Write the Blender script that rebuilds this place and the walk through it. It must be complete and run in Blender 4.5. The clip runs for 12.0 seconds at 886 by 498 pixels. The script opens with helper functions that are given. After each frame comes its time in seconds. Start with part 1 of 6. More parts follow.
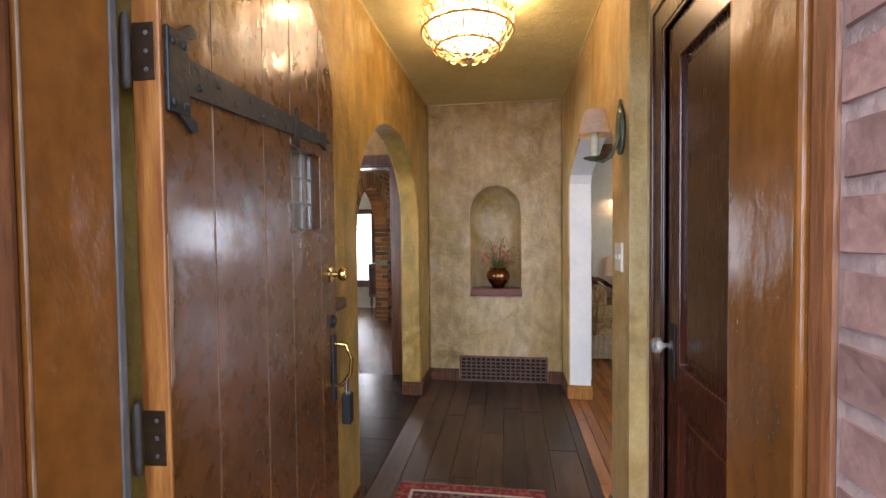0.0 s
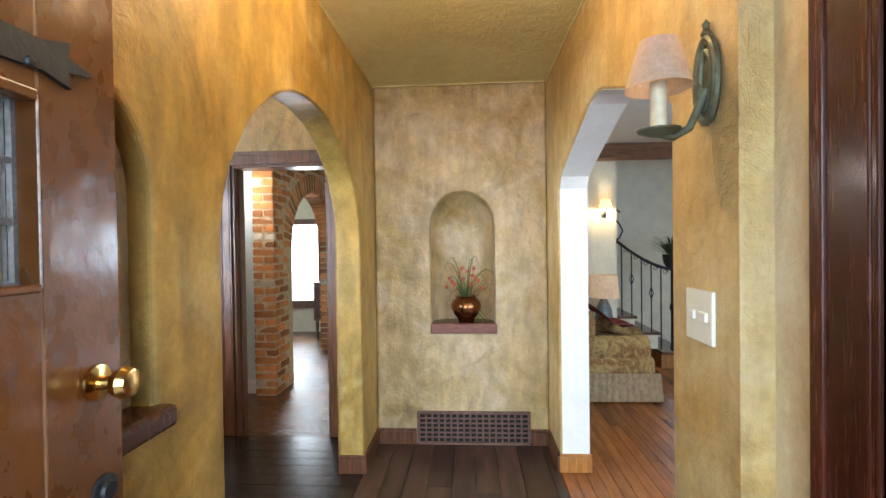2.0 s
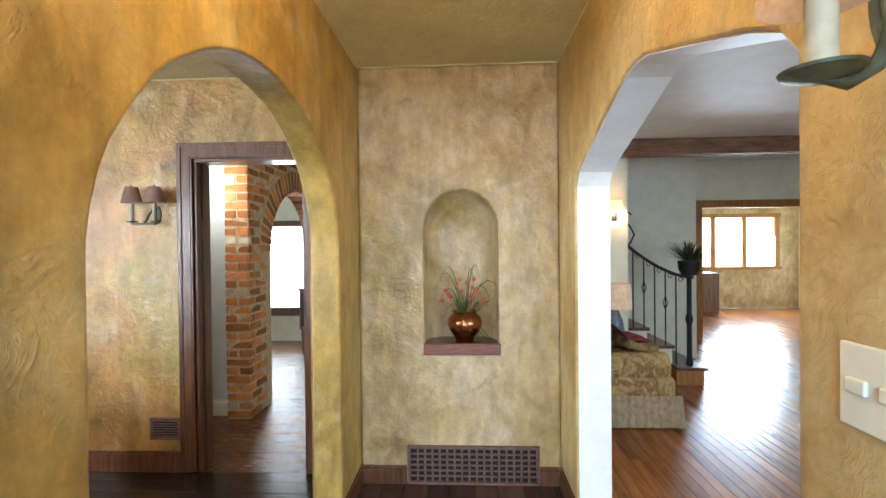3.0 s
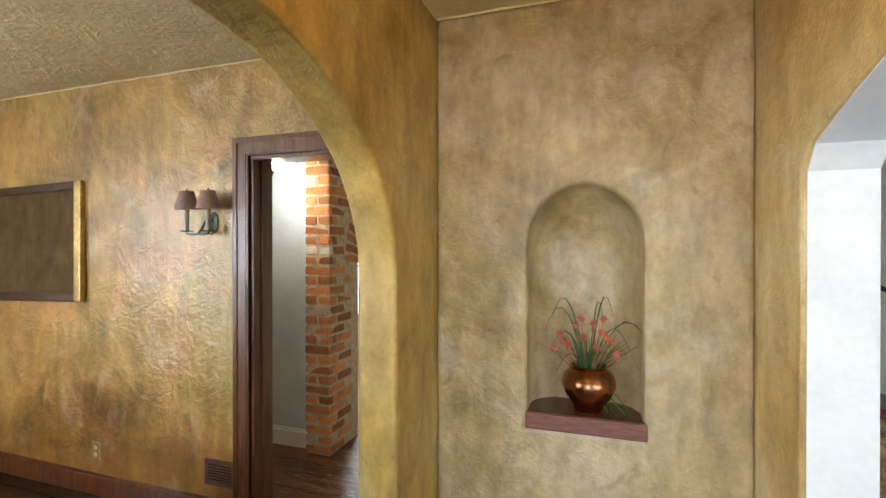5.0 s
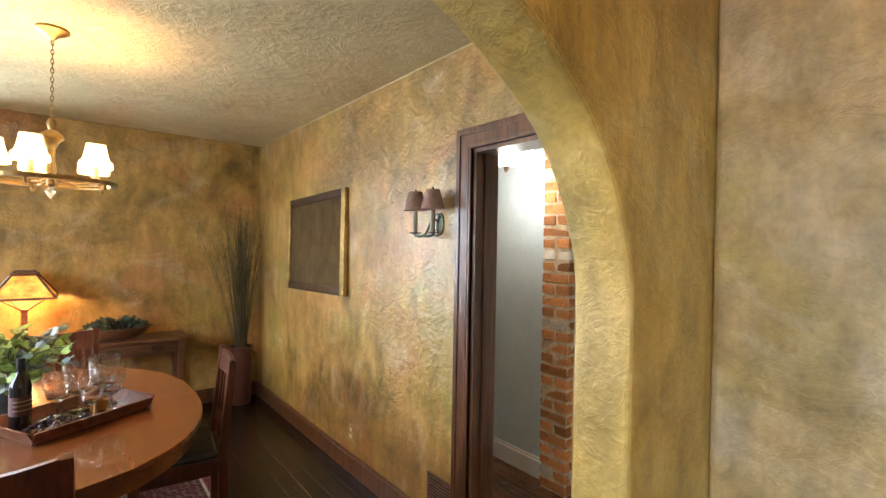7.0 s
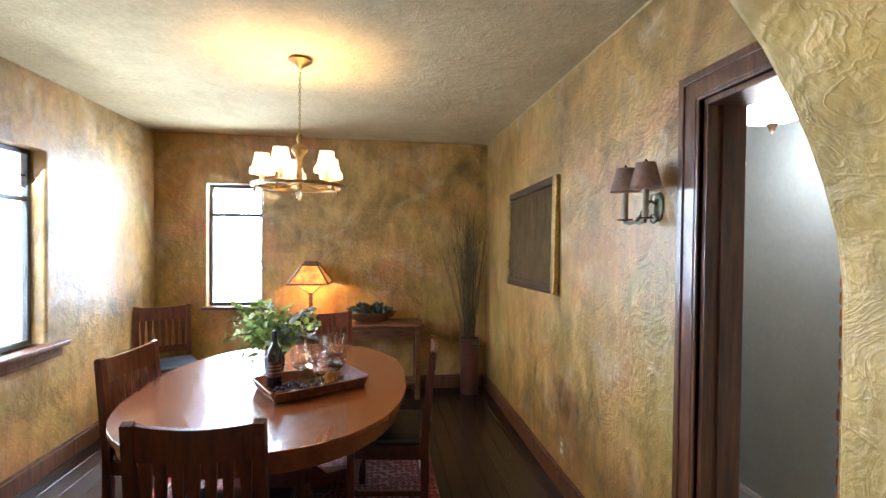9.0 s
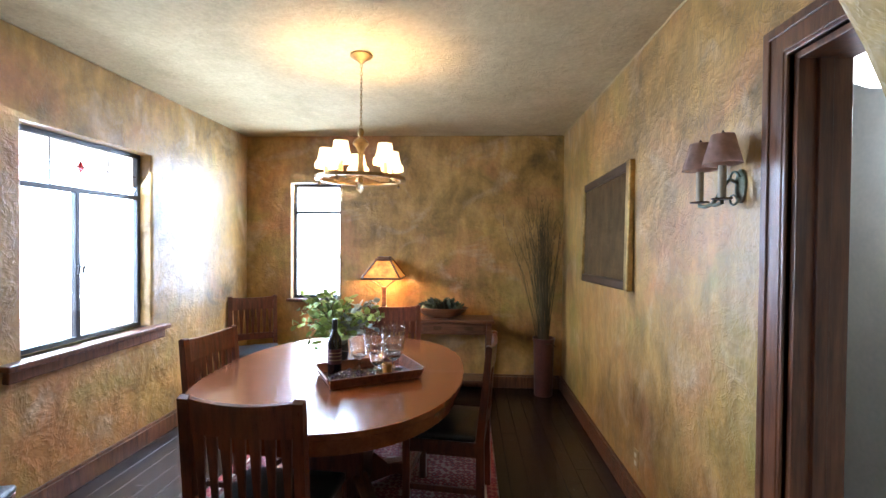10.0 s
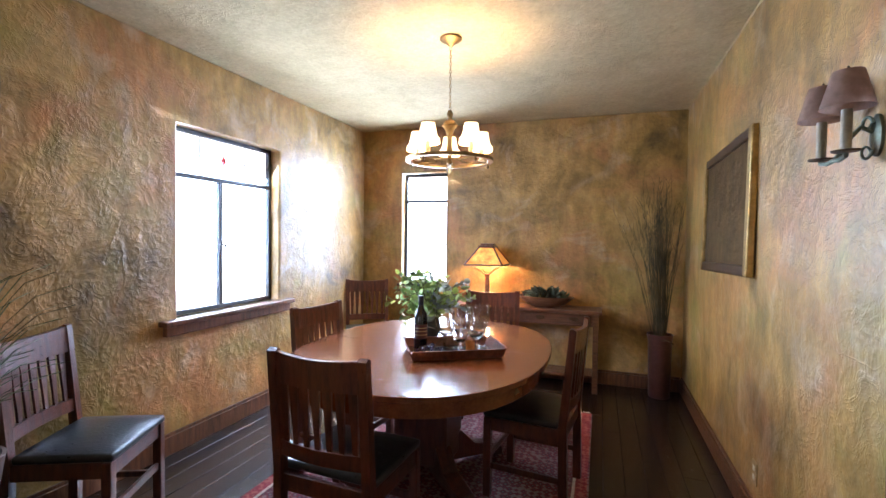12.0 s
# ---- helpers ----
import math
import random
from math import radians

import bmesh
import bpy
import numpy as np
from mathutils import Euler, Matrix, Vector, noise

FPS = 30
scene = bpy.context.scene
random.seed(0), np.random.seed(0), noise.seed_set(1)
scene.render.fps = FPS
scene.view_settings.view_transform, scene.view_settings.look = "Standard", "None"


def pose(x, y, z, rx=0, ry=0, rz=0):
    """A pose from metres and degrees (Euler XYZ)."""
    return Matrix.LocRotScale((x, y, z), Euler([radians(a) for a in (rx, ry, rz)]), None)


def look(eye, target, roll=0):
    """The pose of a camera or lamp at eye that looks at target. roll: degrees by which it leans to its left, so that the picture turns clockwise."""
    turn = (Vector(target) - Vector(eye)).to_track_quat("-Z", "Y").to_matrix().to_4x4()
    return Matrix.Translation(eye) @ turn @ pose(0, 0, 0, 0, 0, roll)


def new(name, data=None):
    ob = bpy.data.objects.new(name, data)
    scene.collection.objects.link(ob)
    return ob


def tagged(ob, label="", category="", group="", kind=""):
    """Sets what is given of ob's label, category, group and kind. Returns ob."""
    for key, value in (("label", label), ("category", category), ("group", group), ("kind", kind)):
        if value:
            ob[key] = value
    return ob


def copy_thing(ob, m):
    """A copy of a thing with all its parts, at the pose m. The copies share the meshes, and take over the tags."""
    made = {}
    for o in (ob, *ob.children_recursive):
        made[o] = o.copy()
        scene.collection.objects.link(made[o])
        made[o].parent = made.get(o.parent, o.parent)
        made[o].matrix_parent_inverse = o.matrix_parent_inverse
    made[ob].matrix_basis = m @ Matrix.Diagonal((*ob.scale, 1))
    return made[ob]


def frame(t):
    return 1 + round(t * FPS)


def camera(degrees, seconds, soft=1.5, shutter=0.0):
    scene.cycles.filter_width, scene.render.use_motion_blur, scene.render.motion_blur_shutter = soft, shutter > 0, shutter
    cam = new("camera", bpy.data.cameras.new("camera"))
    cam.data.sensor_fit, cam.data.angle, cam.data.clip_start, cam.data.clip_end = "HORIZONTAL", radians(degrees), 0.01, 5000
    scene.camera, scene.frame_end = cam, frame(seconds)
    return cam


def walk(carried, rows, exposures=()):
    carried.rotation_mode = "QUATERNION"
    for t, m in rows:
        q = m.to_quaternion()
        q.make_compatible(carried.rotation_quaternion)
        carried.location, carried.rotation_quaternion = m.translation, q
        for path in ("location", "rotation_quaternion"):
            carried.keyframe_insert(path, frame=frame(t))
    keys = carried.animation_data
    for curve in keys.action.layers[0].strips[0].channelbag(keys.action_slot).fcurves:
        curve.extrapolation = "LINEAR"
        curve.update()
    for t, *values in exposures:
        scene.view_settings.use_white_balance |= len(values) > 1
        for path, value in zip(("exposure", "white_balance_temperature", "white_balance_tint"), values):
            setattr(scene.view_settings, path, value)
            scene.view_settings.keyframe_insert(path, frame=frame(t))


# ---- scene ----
cam = camera(88.4, 12.0)
PATH = [
    (0, (-0.106, 0.199, 1.364), (-0.391, 2.178, 1.304), -0.6),
    (0.5, (-0.136, 0.422, 1.374), (-0.39, 2.405, 1.318), -0.9),
    (1, (-0.158, 0.683, 1.39), (-0.384, 2.67, 1.328), -0.9),
    (1.5, (-0.16, 0.947, 1.429), (-0.333, 2.939, 1.376), -1.1),
    (2, (-0.168, 1.173, 1.441), (-0.288, 3.169, 1.416), -0.8),
    (2.5, (-0.204, 1.395, 1.46), (-0.286, 3.394, 1.439), -0.6),
    (4.5, (-0.137, 2.31, 1.519), (-0.558, 4.265, 1.516), -0.3),
    (5, (-0.184, 2.49, 1.554), (-0.813, 4.388, 1.545), -0.0),
    (5.5, (-0.216, 2.635, 1.571), (-1.084, 4.437, 1.574), 0.4),
    (6, (-0.223, 2.778, 1.602), (-1.348, 4.431, 1.593), 0.5),
    (6.5, (-0.269, 2.903, 1.588), (-1.622, 4.376, 1.578), 0.8),
    (7, (-0.333, 3.01, 1.575), (-1.883, 4.273, 1.561), 1.0),
    (7.5, (-0.381, 3.096, 1.566), (-2.099, 4.12, 1.557), 1.2),
    (9.5, (-0.521, 3.479, 1.516), (-2.52, 3.549, 1.481), 0.4),
    (10, (-0.552, 3.563, 1.485), (-2.548, 3.454, 1.454), 0.5),
    (10.5, (-0.558, 3.637, 1.462), (-2.538, 3.352, 1.43), 0.6),
    (11, (-0.571, 3.693, 1.432), (-2.52, 3.245, 1.396), 0.7),
    (11.5, (-0.581, 3.748, 1.403), (-2.498, 3.179, 1.361), 0.7),
    (12, (-0.605, 3.793, 1.388), (-2.496, 3.141, 1.338), 0.7),
]
walk(cam, [(t, look(eye, target, roll)) for t, eye, target, roll in PATH],
     [(0, -0.25, 6900, 24), (1.0, 0.2, 6850, 20), (2.5, 0.6, 6300, 11), (4.5, 0.34, 6650, 11), (5.5, 0.36, 6750, 12), (7.5, 0.45, 6450, 11), (9.5, 0.22, 5750, 15), (12, 0.32, 5500, 18)])

# ---- world and light ----
world = bpy.data.worlds.new("world")
scene.world = world
world.use_nodes = True
wn = world.node_tree.nodes
sky = wn.new("ShaderNodeTexSky")
sky.sky_type, sky.sun_disc = "NISHITA", False
sky.sun_elevation, sky.sun_rotation = radians(42), radians(150)
wn["Background"].inputs["Strength"].default_value = 0.12
world.node_tree.links.new(sky.outputs["Color"], wn["Background"].inputs["Color"])
sun = new("sun", bpy.data.lights.new("sun", "SUN"))
sun.data.energy, sun.data.angle, sun.data.color = 1.2, radians(12), (1, 0.95, 0.88)
sun.rotation_euler = (radians(48), 0, radians(-30))


def area_lamp(name, eye, target, w, h, power, color=(1, 1, 1)):
    ob = new(name, bpy.data.lights.new(name, "AREA"))
    ob.data.shape, ob.data.size, ob.data.size_y = "RECTANGLE", w, h
    ob.data.energy, ob.data.color = power, color
    ob.matrix_world = look(eye, target)
    return ob


def bulb(name, at, power, color=(1, 0.62, 0.28), r=0.025):
    ob = new(name, bpy.data.lights.new(name, "POINT"))
    ob.data.energy, ob.data.color, ob.data.shadow_soft_size = power, color, r
    ob.location = at
    return ob


DAY = (0.66, 0.84, 1.0)
area_lamp("sky_dining_window", (-3.29, 0.90, 1.55), (-3.15, 2.4, 0.55), 1.3, 1.5, 120, DAY)
area_lamp("sky_narrow_window", (-5.52, 1.975, 1.5), (-3.8, 1.70, 0.7), 0.95, 1.6, 235, DAY)
area_lamp("sky_living_window", (2.6, 0.85, 1.5), (2.3, 4, 0.9), 2.4, 1.3, 80, DAY)
area_lamp("sky_sunroom_window", (5.8, 12.15, 1.47), (5.2, 9, 0.4), 1.6, 1.05, 190, DAY)
area_lamp("sky_breakfast_window", (-3.25, 8.80, 1.15), (-2.6, 6, 0.5), 2.0, 1.2, 55, DAY)
area_lamp("sky_entrance", (-0.25, -1.6, 2.0), (-0.25, 1.6, 0.9), 4.2, 2.8, 370, DAY)

# ---- materials ----
MATS = {}


def mat(name, color=(0.8, 0.8, 0.8), rough=0.5, metal=0.0, spread=0.12, scale=6.0, bump=0.0, bscale=60.0, stretch=(1, 1, 1), second=None, third=None, coat=0.0, emit=0.0, glass=0.0, island=0.0, coords="Object", dirt=0.0, sheen=0.0):
    """A plain material: mottled colour at two scales, uneven gloss and fine relief."""
    if name in MATS:
        return MATS[name]
    m = bpy.data.materials.new(name)
    m.use_nodes = True
    t = m.node_tree
    N, L = t.nodes, t.links
    b = N["Principled BSDF"]
    tc = N.new("ShaderNodeTexCoord")
    mp = N.new("ShaderNodeMapping")
    mp.inputs["Scale"].default_value = stretch
    L.new(tc.outputs[coords], mp.inputs["Vector"])
    n1 = N.new("ShaderNodeTexNoise")
    n1.inputs["Scale"].default_value, n1.inputs["Detail"].default_value, n1.inputs["Roughness"].default_value = scale, 6, 0.6
    n2 = N.new("ShaderNodeTexNoise")
    n2.inputs["Scale"].default_value, n2.inputs["Detail"].default_value = scale * 7, 5
    L.new(mp.outputs["Vector"], n1.inputs["Vector"])
    L.new(mp.outputs["Vector"], n2.inputs["Vector"])
    ramp = N.new("ShaderNodeValToRGB")
    e = ramp.color_ramp.elements
    c2 = second or tuple(c * (1 - spread * 2) for c in color)
    c1 = color if second else tuple(min(1, c * (1 + spread)) for c in color)
    e[0].position, e[0].color = 0.34, (*c2, 1)
    e[1].position, e[1].color = 0.64, (*c1, 1)
    if third:
        x = e.new(0.5)
        x.color = (*third, 1)
    L.new(n1.outputs["Fac"], ramp.inputs["Fac"])
    mix = N.new("ShaderNodeMix")
    mix.data_type, mix.blend_type = "RGBA", "OVERLAY"
    mix.inputs["Factor"].default_value = min(1, 0.2 + spread * 1.5)
    L.new(ramp.outputs["Color"], mix.inputs[6])
    L.new(n2.outputs["Fac"], mix.inputs[7])
    out = mix.outputs[2]
    if island:
        oi = N.new("ShaderNodeObjectInfo")
        gi = N.new("ShaderNodeNewGeometry")
        add = N.new("ShaderNodeMath")
        add.operation = "ADD"
        L.new(oi.outputs["Random"], add.inputs[0])
        L.new(gi.outputs["Random Per Island"], add.inputs[1])
        fr = N.new("ShaderNodeMath")
        fr.operation = "FRACT"
        L.new(add.outputs[0], fr.inputs[0])
        mr = N.new("ShaderNodeMapRange")
        mr.inputs["To Min"].default_value, mr.inputs["To Max"].default_value = 1 - island, 1 + island
        L.new(fr.outputs[0], mr.inputs["Value"])
        hs = N.new("ShaderNodeHueSaturation")
        L.new(out, hs.inputs["Color"])
        L.new(mr.outputs[0], hs.inputs["Value"])
        out = hs.outputs["Color"]
    L.new(out, b.inputs["Base Color"])
    r = N.new("ShaderNodeMapRange")
    r.inputs["To Min"].default_value, r.inputs["To Max"].default_value = max(0.02, rough * 0.78), min(1, rough * 1.22)
    L.new(n2.outputs["Fac"], r.inputs["Value"])
    L.new(r.outputs[0], b.inputs["Roughness"])
    b.inputs["Metallic"].default_value = metal
    b.inputs["Coat Weight"].default_value = coat
    b.inputs["Coat Roughness"].default_value = 0.12
    b.inputs["Sheen Weight"].default_value = sheen
    if glass:
        b.inputs["Transmission Weight"].default_value, b.inputs["IOR"].default_value = glass, 1.45
    if emit:
        L.new(out, b.inputs["Emission Color"])
        b.inputs["Emission Strength"].default_value = emit
    if bump:
        n3 = N.new("ShaderNodeTexNoise")
        n3.inputs["Scale"].default_value, n3.inputs["Detail"].default_value = bscale, 4
        L.new(mp.outputs["Vector"], n3.inputs["Vector"])
        bp = N.new("ShaderNodeBump")
        bp.inputs["Strength"].default_value, bp.inputs["Distance"].default_value = bump, 0.01
        L.new(n3.outputs["Fac"], bp.inputs["Height"])
        L.new(bp.outputs["Normal"], b.inputs["Normal"])
    MATS[name] = m
    return m


def stucco(name, colors, rough=0.6, relief=0.5, size=1.0, grain=1.0, mottle=0.6, wash=(), coat=0.0, ridge_h=0.36, spec=0.5):
    """Trowelled plaster with washed-on glaze: broad patches, streaks, blotches and a knobbly relief."""
    m = bpy.data.materials.new(name)
    m.use_nodes = True
    t = m.node_tree
    N, L = t.nodes, t.links
    b = N["Principled BSDF"]
    tc = N.new("ShaderNodeTexCoord")

    def noise_node(scale, detail, rough_, dist=0.0, stretch=None):
        src = tc.outputs["Object"]
        if stretch:
            mp = N.new("ShaderNodeMapping")
            mp.inputs["Scale"].default_value = stretch
            L.new(src, mp.inputs["Vector"])
            src = mp.outputs["Vector"]
        n = N.new("ShaderNodeTexNoise")
        n.inputs["Scale"].default_value, n.inputs["Detail"].default_value = scale, detail
        n.inputs["Roughness"].default_value, n.inputs["Distortion"].default_value = rough_, dist
        L.new(src, n.inputs["Vector"])
        return n.outputs["Fac"]

    broad = noise_node(1.5 * size, 7, 0.62, 0.6)
    ramp = N.new("ShaderNodeValToRGB")
    e = ramp.color_ramp.elements
    e[0].position, e[0].color = 0.30, (*colors[0], 1)
    e[1].position, e[1].color = 0.72, (*colors[-1], 1)
    for i, c in enumerate(colors[1:-1]):
        x = e.new(0.30 + 0.42 * (i + 1) / (len(colors) - 1))
        x.color = (*c, 1)
    L.new(broad, ramp.inputs["Fac"])
    streak = noise_node(5 * size, 5, 0.6, 0.3, (1.6, 1.6, 0.6))
    mix = N.new("ShaderNodeMix")
    mix.data_type, mix.blend_type = "RGBA", "OVERLAY"
    mix.inputs["Factor"].default_value = mottle
    tone = ramp.outputs["Color"]
    for k, (wc, wscale, lo, hi) in enumerate(wash):
        wn_ = noise_node(wscale, 5, 0.6, 0.8, (1.0 + 0.37 * k, 1.0, 1.3))
        mr = N.new("ShaderNodeMapRange")
        mr.inputs["From Min"].default_value, mr.inputs["From Max"].default_value = lo, hi
        mr.inputs["To Max"].default_value = 0.85
        L.new(wn_, mr.inputs["Value"])
        wm = N.new("ShaderNodeMix")
        wm.data_type = "RGBA"
        L.new(mr.outputs[0], wm.inputs["Factor"])
        L.new(tone, wm.inputs[6])
        wm.inputs[7].default_value = (*wc, 1)
        tone = wm.outputs[2]
    b.inputs["Coat Weight"].default_value, b.inputs["Coat Roughness"].default_value = coat, 0.32
    L.new(tone, mix.inputs[6])
    L.new(streak, mix.inputs[7])
    fine = noise_node(55 * grain, 6, 0.7, 0.2)
    mix2 = N.new("ShaderNodeMix")
    mix2.data_type, mix2.blend_type = "RGBA", "OVERLAY"
    mix2.inputs["Factor"].default_value = 0.32
    L.new(mix.outputs[2], mix2.inputs[6])
    L.new(fine, mix2.inputs[7])
    L.new(mix2.outputs[2], b.inputs["Base Color"])
    b.inputs["Roughness"].default_value = rough
    b.inputs["Specular IOR Level"].default_value = spec
    knob = noise_node(26 * grain, 5, 0.55, 0.8)
    swirl = noise_node(9 * grain, 3, 0.5, 1.6)
    add = N.new("ShaderNodeMath")
    add.operation = "MULTIPLY_ADD"
    add.inputs[1].default_value = 0.8
    L.new(swirl, add.inputs[0])
    L.new(knob, add.inputs[2])
    bp = N.new("ShaderNodeBump")
    bp.inputs["Strength"].default_value, bp.inputs["Distance"].default_value = relief, 0.022
    worm = noise_node(13 * grain, 3, 0.55, 2.2)
    off = N.new("ShaderNodeMath")
    off.operation = "SUBTRACT"
    off.inputs[1].default_value = 0.5
    L.new(worm, off.inputs[0])
    ab = N.new("ShaderNodeMath")
    ab.operation = "ABSOLUTE"
    L.new(off.outputs[0], ab.inputs[0])
    ridge = N.new("ShaderNodeMapRange")
    ridge.inputs["From Max"].default_value = 0.055
    ridge.inputs["To Min"].default_value, ridge.inputs["To Max"].default_value = ridge_h, 0.0
    L.new(ab.outputs[0], ridge.inputs["Value"])
    tot = N.new("ShaderNodeMath")
    tot.operation = "ADD"
    L.new(add.outputs[0], tot.inputs[0])
    L.new(ridge.outputs[0], tot.inputs[1])
    patch = N.new("ShaderNodeMapRange")
    patch.inputs["From Min"].default_value, patch.inputs["From Max"].default_value = 0.36, 0.64
    patch.inputs["To Min"].default_value, patch.inputs["To Max"].default_value = 0.22, 1.0
    L.new(noise_node(3.2 * size, 4, 0.6, 0.5), patch.inputs["Value"])
    rel = N.new("ShaderNodeMath")
    rel.operation = "MULTIPLY"
    L.new(tot.outputs[0], rel.inputs[0])
    L.new(patch.outputs[0], rel.inputs[1])
    L.new(rel.outputs[0], bp.inputs["Height"])
    L.new(bp.outputs["Normal"], b.inputs["Normal"])
    MATS[name] = m
    return m


def wood(name, dark, light, rough=0.35, scale=3.0, grain=(14, 14, 1.2), coat=0.0, bump=0.15, island=0.12):
    m = mat(name, light, rough, 0.0, 0.1, scale, bump, 40, grain, second=dark, coat=coat, island=island)
    return m


gold_plaster = stucco("gold_plaster", [(0.25, 0.148, 0.026), (0.40, 0.248, 0.054), (0.47, 0.31, 0.085), (0.50, 0.365, 0.13)], 0.5, 0.38, 1.2, 0.8, 0.75,
                      [((0.22, 0.12, 0.022), 1.6, 0.56, 0.74), ((0.52, 0.40, 0.18), 2.4, 0.55, 0.72)], 0.2, 0.14)
honey_plaster = stucco("honey_plaster", [(0.42, 0.26, 0.075), (0.52, 0.35, 0.13), (0.58, 0.43, 0.20), (0.60, 0.48, 0.28)], 0.5, 0.45, 1.3, 0.8, 0.6, [((0.40, 0.24, 0.06), 1.9, 0.55, 0.72)], 0.15, 0.2)
# the second, pale wash paints some daylight sheen onto the plaster
tan_plaster = stucco("tan_plaster", [(0.25, 0.165, 0.055), (0.40, 0.28, 0.12), (0.48, 0.36, 0.20), (0.50, 0.39, 0.27)], 0.48, 0.45, 1.7, 0.75, 0.55, [((0.36, 0.27, 0.07), 1.3, 0.54, 0.70), ((0.51, 0.41, 0.28), 2.6, 0.50, 0.76), ((0.27, 0.18, 0.08), 4.1, 0.60, 0.76)], 0.4, 0.15)
dining_plaster = stucco("dining_plaster", [(0.11, 0.058, 0.010), (0.24, 0.133, 0.027), (0.35, 0.196, 0.045), (0.43, 0.252, 0.073), (0.37, 0.245, 0.068)], 0.45, 0.4, 1.5, 0.55, 0.62,
                        [((0.38, 0.155, 0.045), 1.1, 0.49, 0.66), ((0.25, 0.195, 0.033), 1.0, 0.54, 0.70), ((0.46, 0.33, 0.21), 2.2, 0.55, 0.75)], 0.3, 0.22)
ceiling_plaster = stucco("ceiling_plaster", [(0.46, 0.355, 0.19), (0.52, 0.405, 0.225), (0.56, 0.44, 0.25)], 0.9, 0.34, 1.0, 0.6, 0.2, spec=0.15)
hall_ceiling_plaster = stucco("hall_ceiling_plaster", [(0.63, 0.56, 0.27), (0.69, 0.62, 0.31), (0.73, 0.66, 0.36)], 0.7, 0.3, 1.0, 0.8, 0.2, spec=0.3)
cream_paint = mat("cream_paint", (0.72, 0.69, 0.55), 0.6, spread=0.04, bump=0.08, bscale=30)
white_paint = mat("white_paint", (0.78, 0.78, 0.76), 0.5, spread=0.03, bump=0.05)
blue_paint = mat("blue_paint", (0.60, 0.70, 0.72), 0.5, spread=0.03, bump=0.04)
trim_wood = wood("trim_wood", (0.055, 0.019, 0.009), (0.165, 0.062, 0.026), 0.32, coat=0.3)
red_wood = wood("red_wood", (0.035, 0.008, 0.004), (0.075, 0.017, 0.008), 0.26, grain=(9, 9, 0.5), coat=0.25, bump=0.02)
orange_wood = wood("orange_wood", (0.26, 0.10, 0.02), (0.42, 0.18, 0.045), 0.35)
door_paint = mat("door_paint", (0.140, 0.048, 0.010), 0.28, spread=0.14, scale=3, bump=0.6, bscale=13, stretch=(1, 1, 0.7), coat=0.25)
door_edge_wood = wood("door_edge_wood", (0.19, 0.055, 0.012), (0.40, 0.16, 0.04), 0.4)
chair_wood = wood("chair_wood", (0.042, 0.010, 0.005), (0.120, 0.031, 0.013), 0.3, grain=(14, 14, 2), coat=0.3)
table_wood = wood("table_wood", (0.115, 0.034, 0.010), (0.18, 0.056, 0.017), 0.24, scale=1.5, grain=(1.5, 9, 9), coat=0.5, bump=0.0, island=0.0)
leather = mat("leather", (0.018, 0.022, 0.026), 0.3, spread=0.15, bump=0.2, bscale=90)
plank_hall = wood("plank_hall", (0.030, 0.015, 0.010), (0.085, 0.042, 0.026), 0.33, scale=2, grain=(9, 1.0, 9), bump=0.25, island=0.4)
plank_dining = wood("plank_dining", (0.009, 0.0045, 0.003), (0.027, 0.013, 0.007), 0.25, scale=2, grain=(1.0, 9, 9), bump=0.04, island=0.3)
plank_living = wood("plank_living", (0.19, 0.055, 0.012), (0.33, 0.11, 0.025), 0.25, scale=2, grain=(9, 1.0, 9), bump=0.1, island=0.3)
iron = mat("iron", (0.035, 0.038, 0.042), 0.5, 0.7, spread=0.15, bump=0.25, bscale=50)
bronze = mat("bronze", (0.10, 0.06, 0.035), 0.4, 0.8, bump=0.1)
verdigris = mat("verdigris", (0.17, 0.21, 0.15), 0.5, 0.5, second=(0.09, 0.07, 0.035), scale=14, bump=0.15)
brass = mat("brass", (0.65, 0.42, 0.14), 0.2, 1.0, spread=0.08)
copper = mat("copper", (0.36, 0.15, 0.065), 0.25, 1.0, spread=0.15, scale=9, bump=0.08, bscale=40)
chrome = mat("chrome", (0.6, 0.6, 0.6), 0.18, 1.0, spread=0.05)
glass = mat("glass", (0.97, 0.98, 0.98), 0.03, spread=0.0, glass=1.0)
brick_red = mat("brick_red", (0.56, 0.24, 0.08), 0.8, spread=0.2, scale=9, bump=0.6, bscale=35, second=(0.40, 0.13, 0.04), island=0.5)
brick_pale = mat("brick_pale", (0.52, 0.45, 0.36), 0.85, spread=0.15, scale=9, bump=0.5, bscale=35)
mortar = mat("mortar", (0.66, 0.50, 0.32), 0.95, spread=0.15, scale=20, bump=0.6, bscale=60)
brick_out = mat("brick_out", (0.38, 0.22, 0.19), 0.85, spread=0.15, scale=9, bump=0.5, bscale=35, second=(0.28, 0.15, 0.13), island=0.3)
grout_out = mat("grout_out", (0.42, 0.30, 0.28), 0.95, bump=0.5)
ground_mat = mat("ground_mat", (0.22, 0.21, 0.19), 0.9, spread=0.2, scale=2, bump=0.5)
daylight = mat("daylight", (1.0, 1.0, 1.0), 1.0, spread=0.0, emit=3.0)

# ---- mesh helpers ----


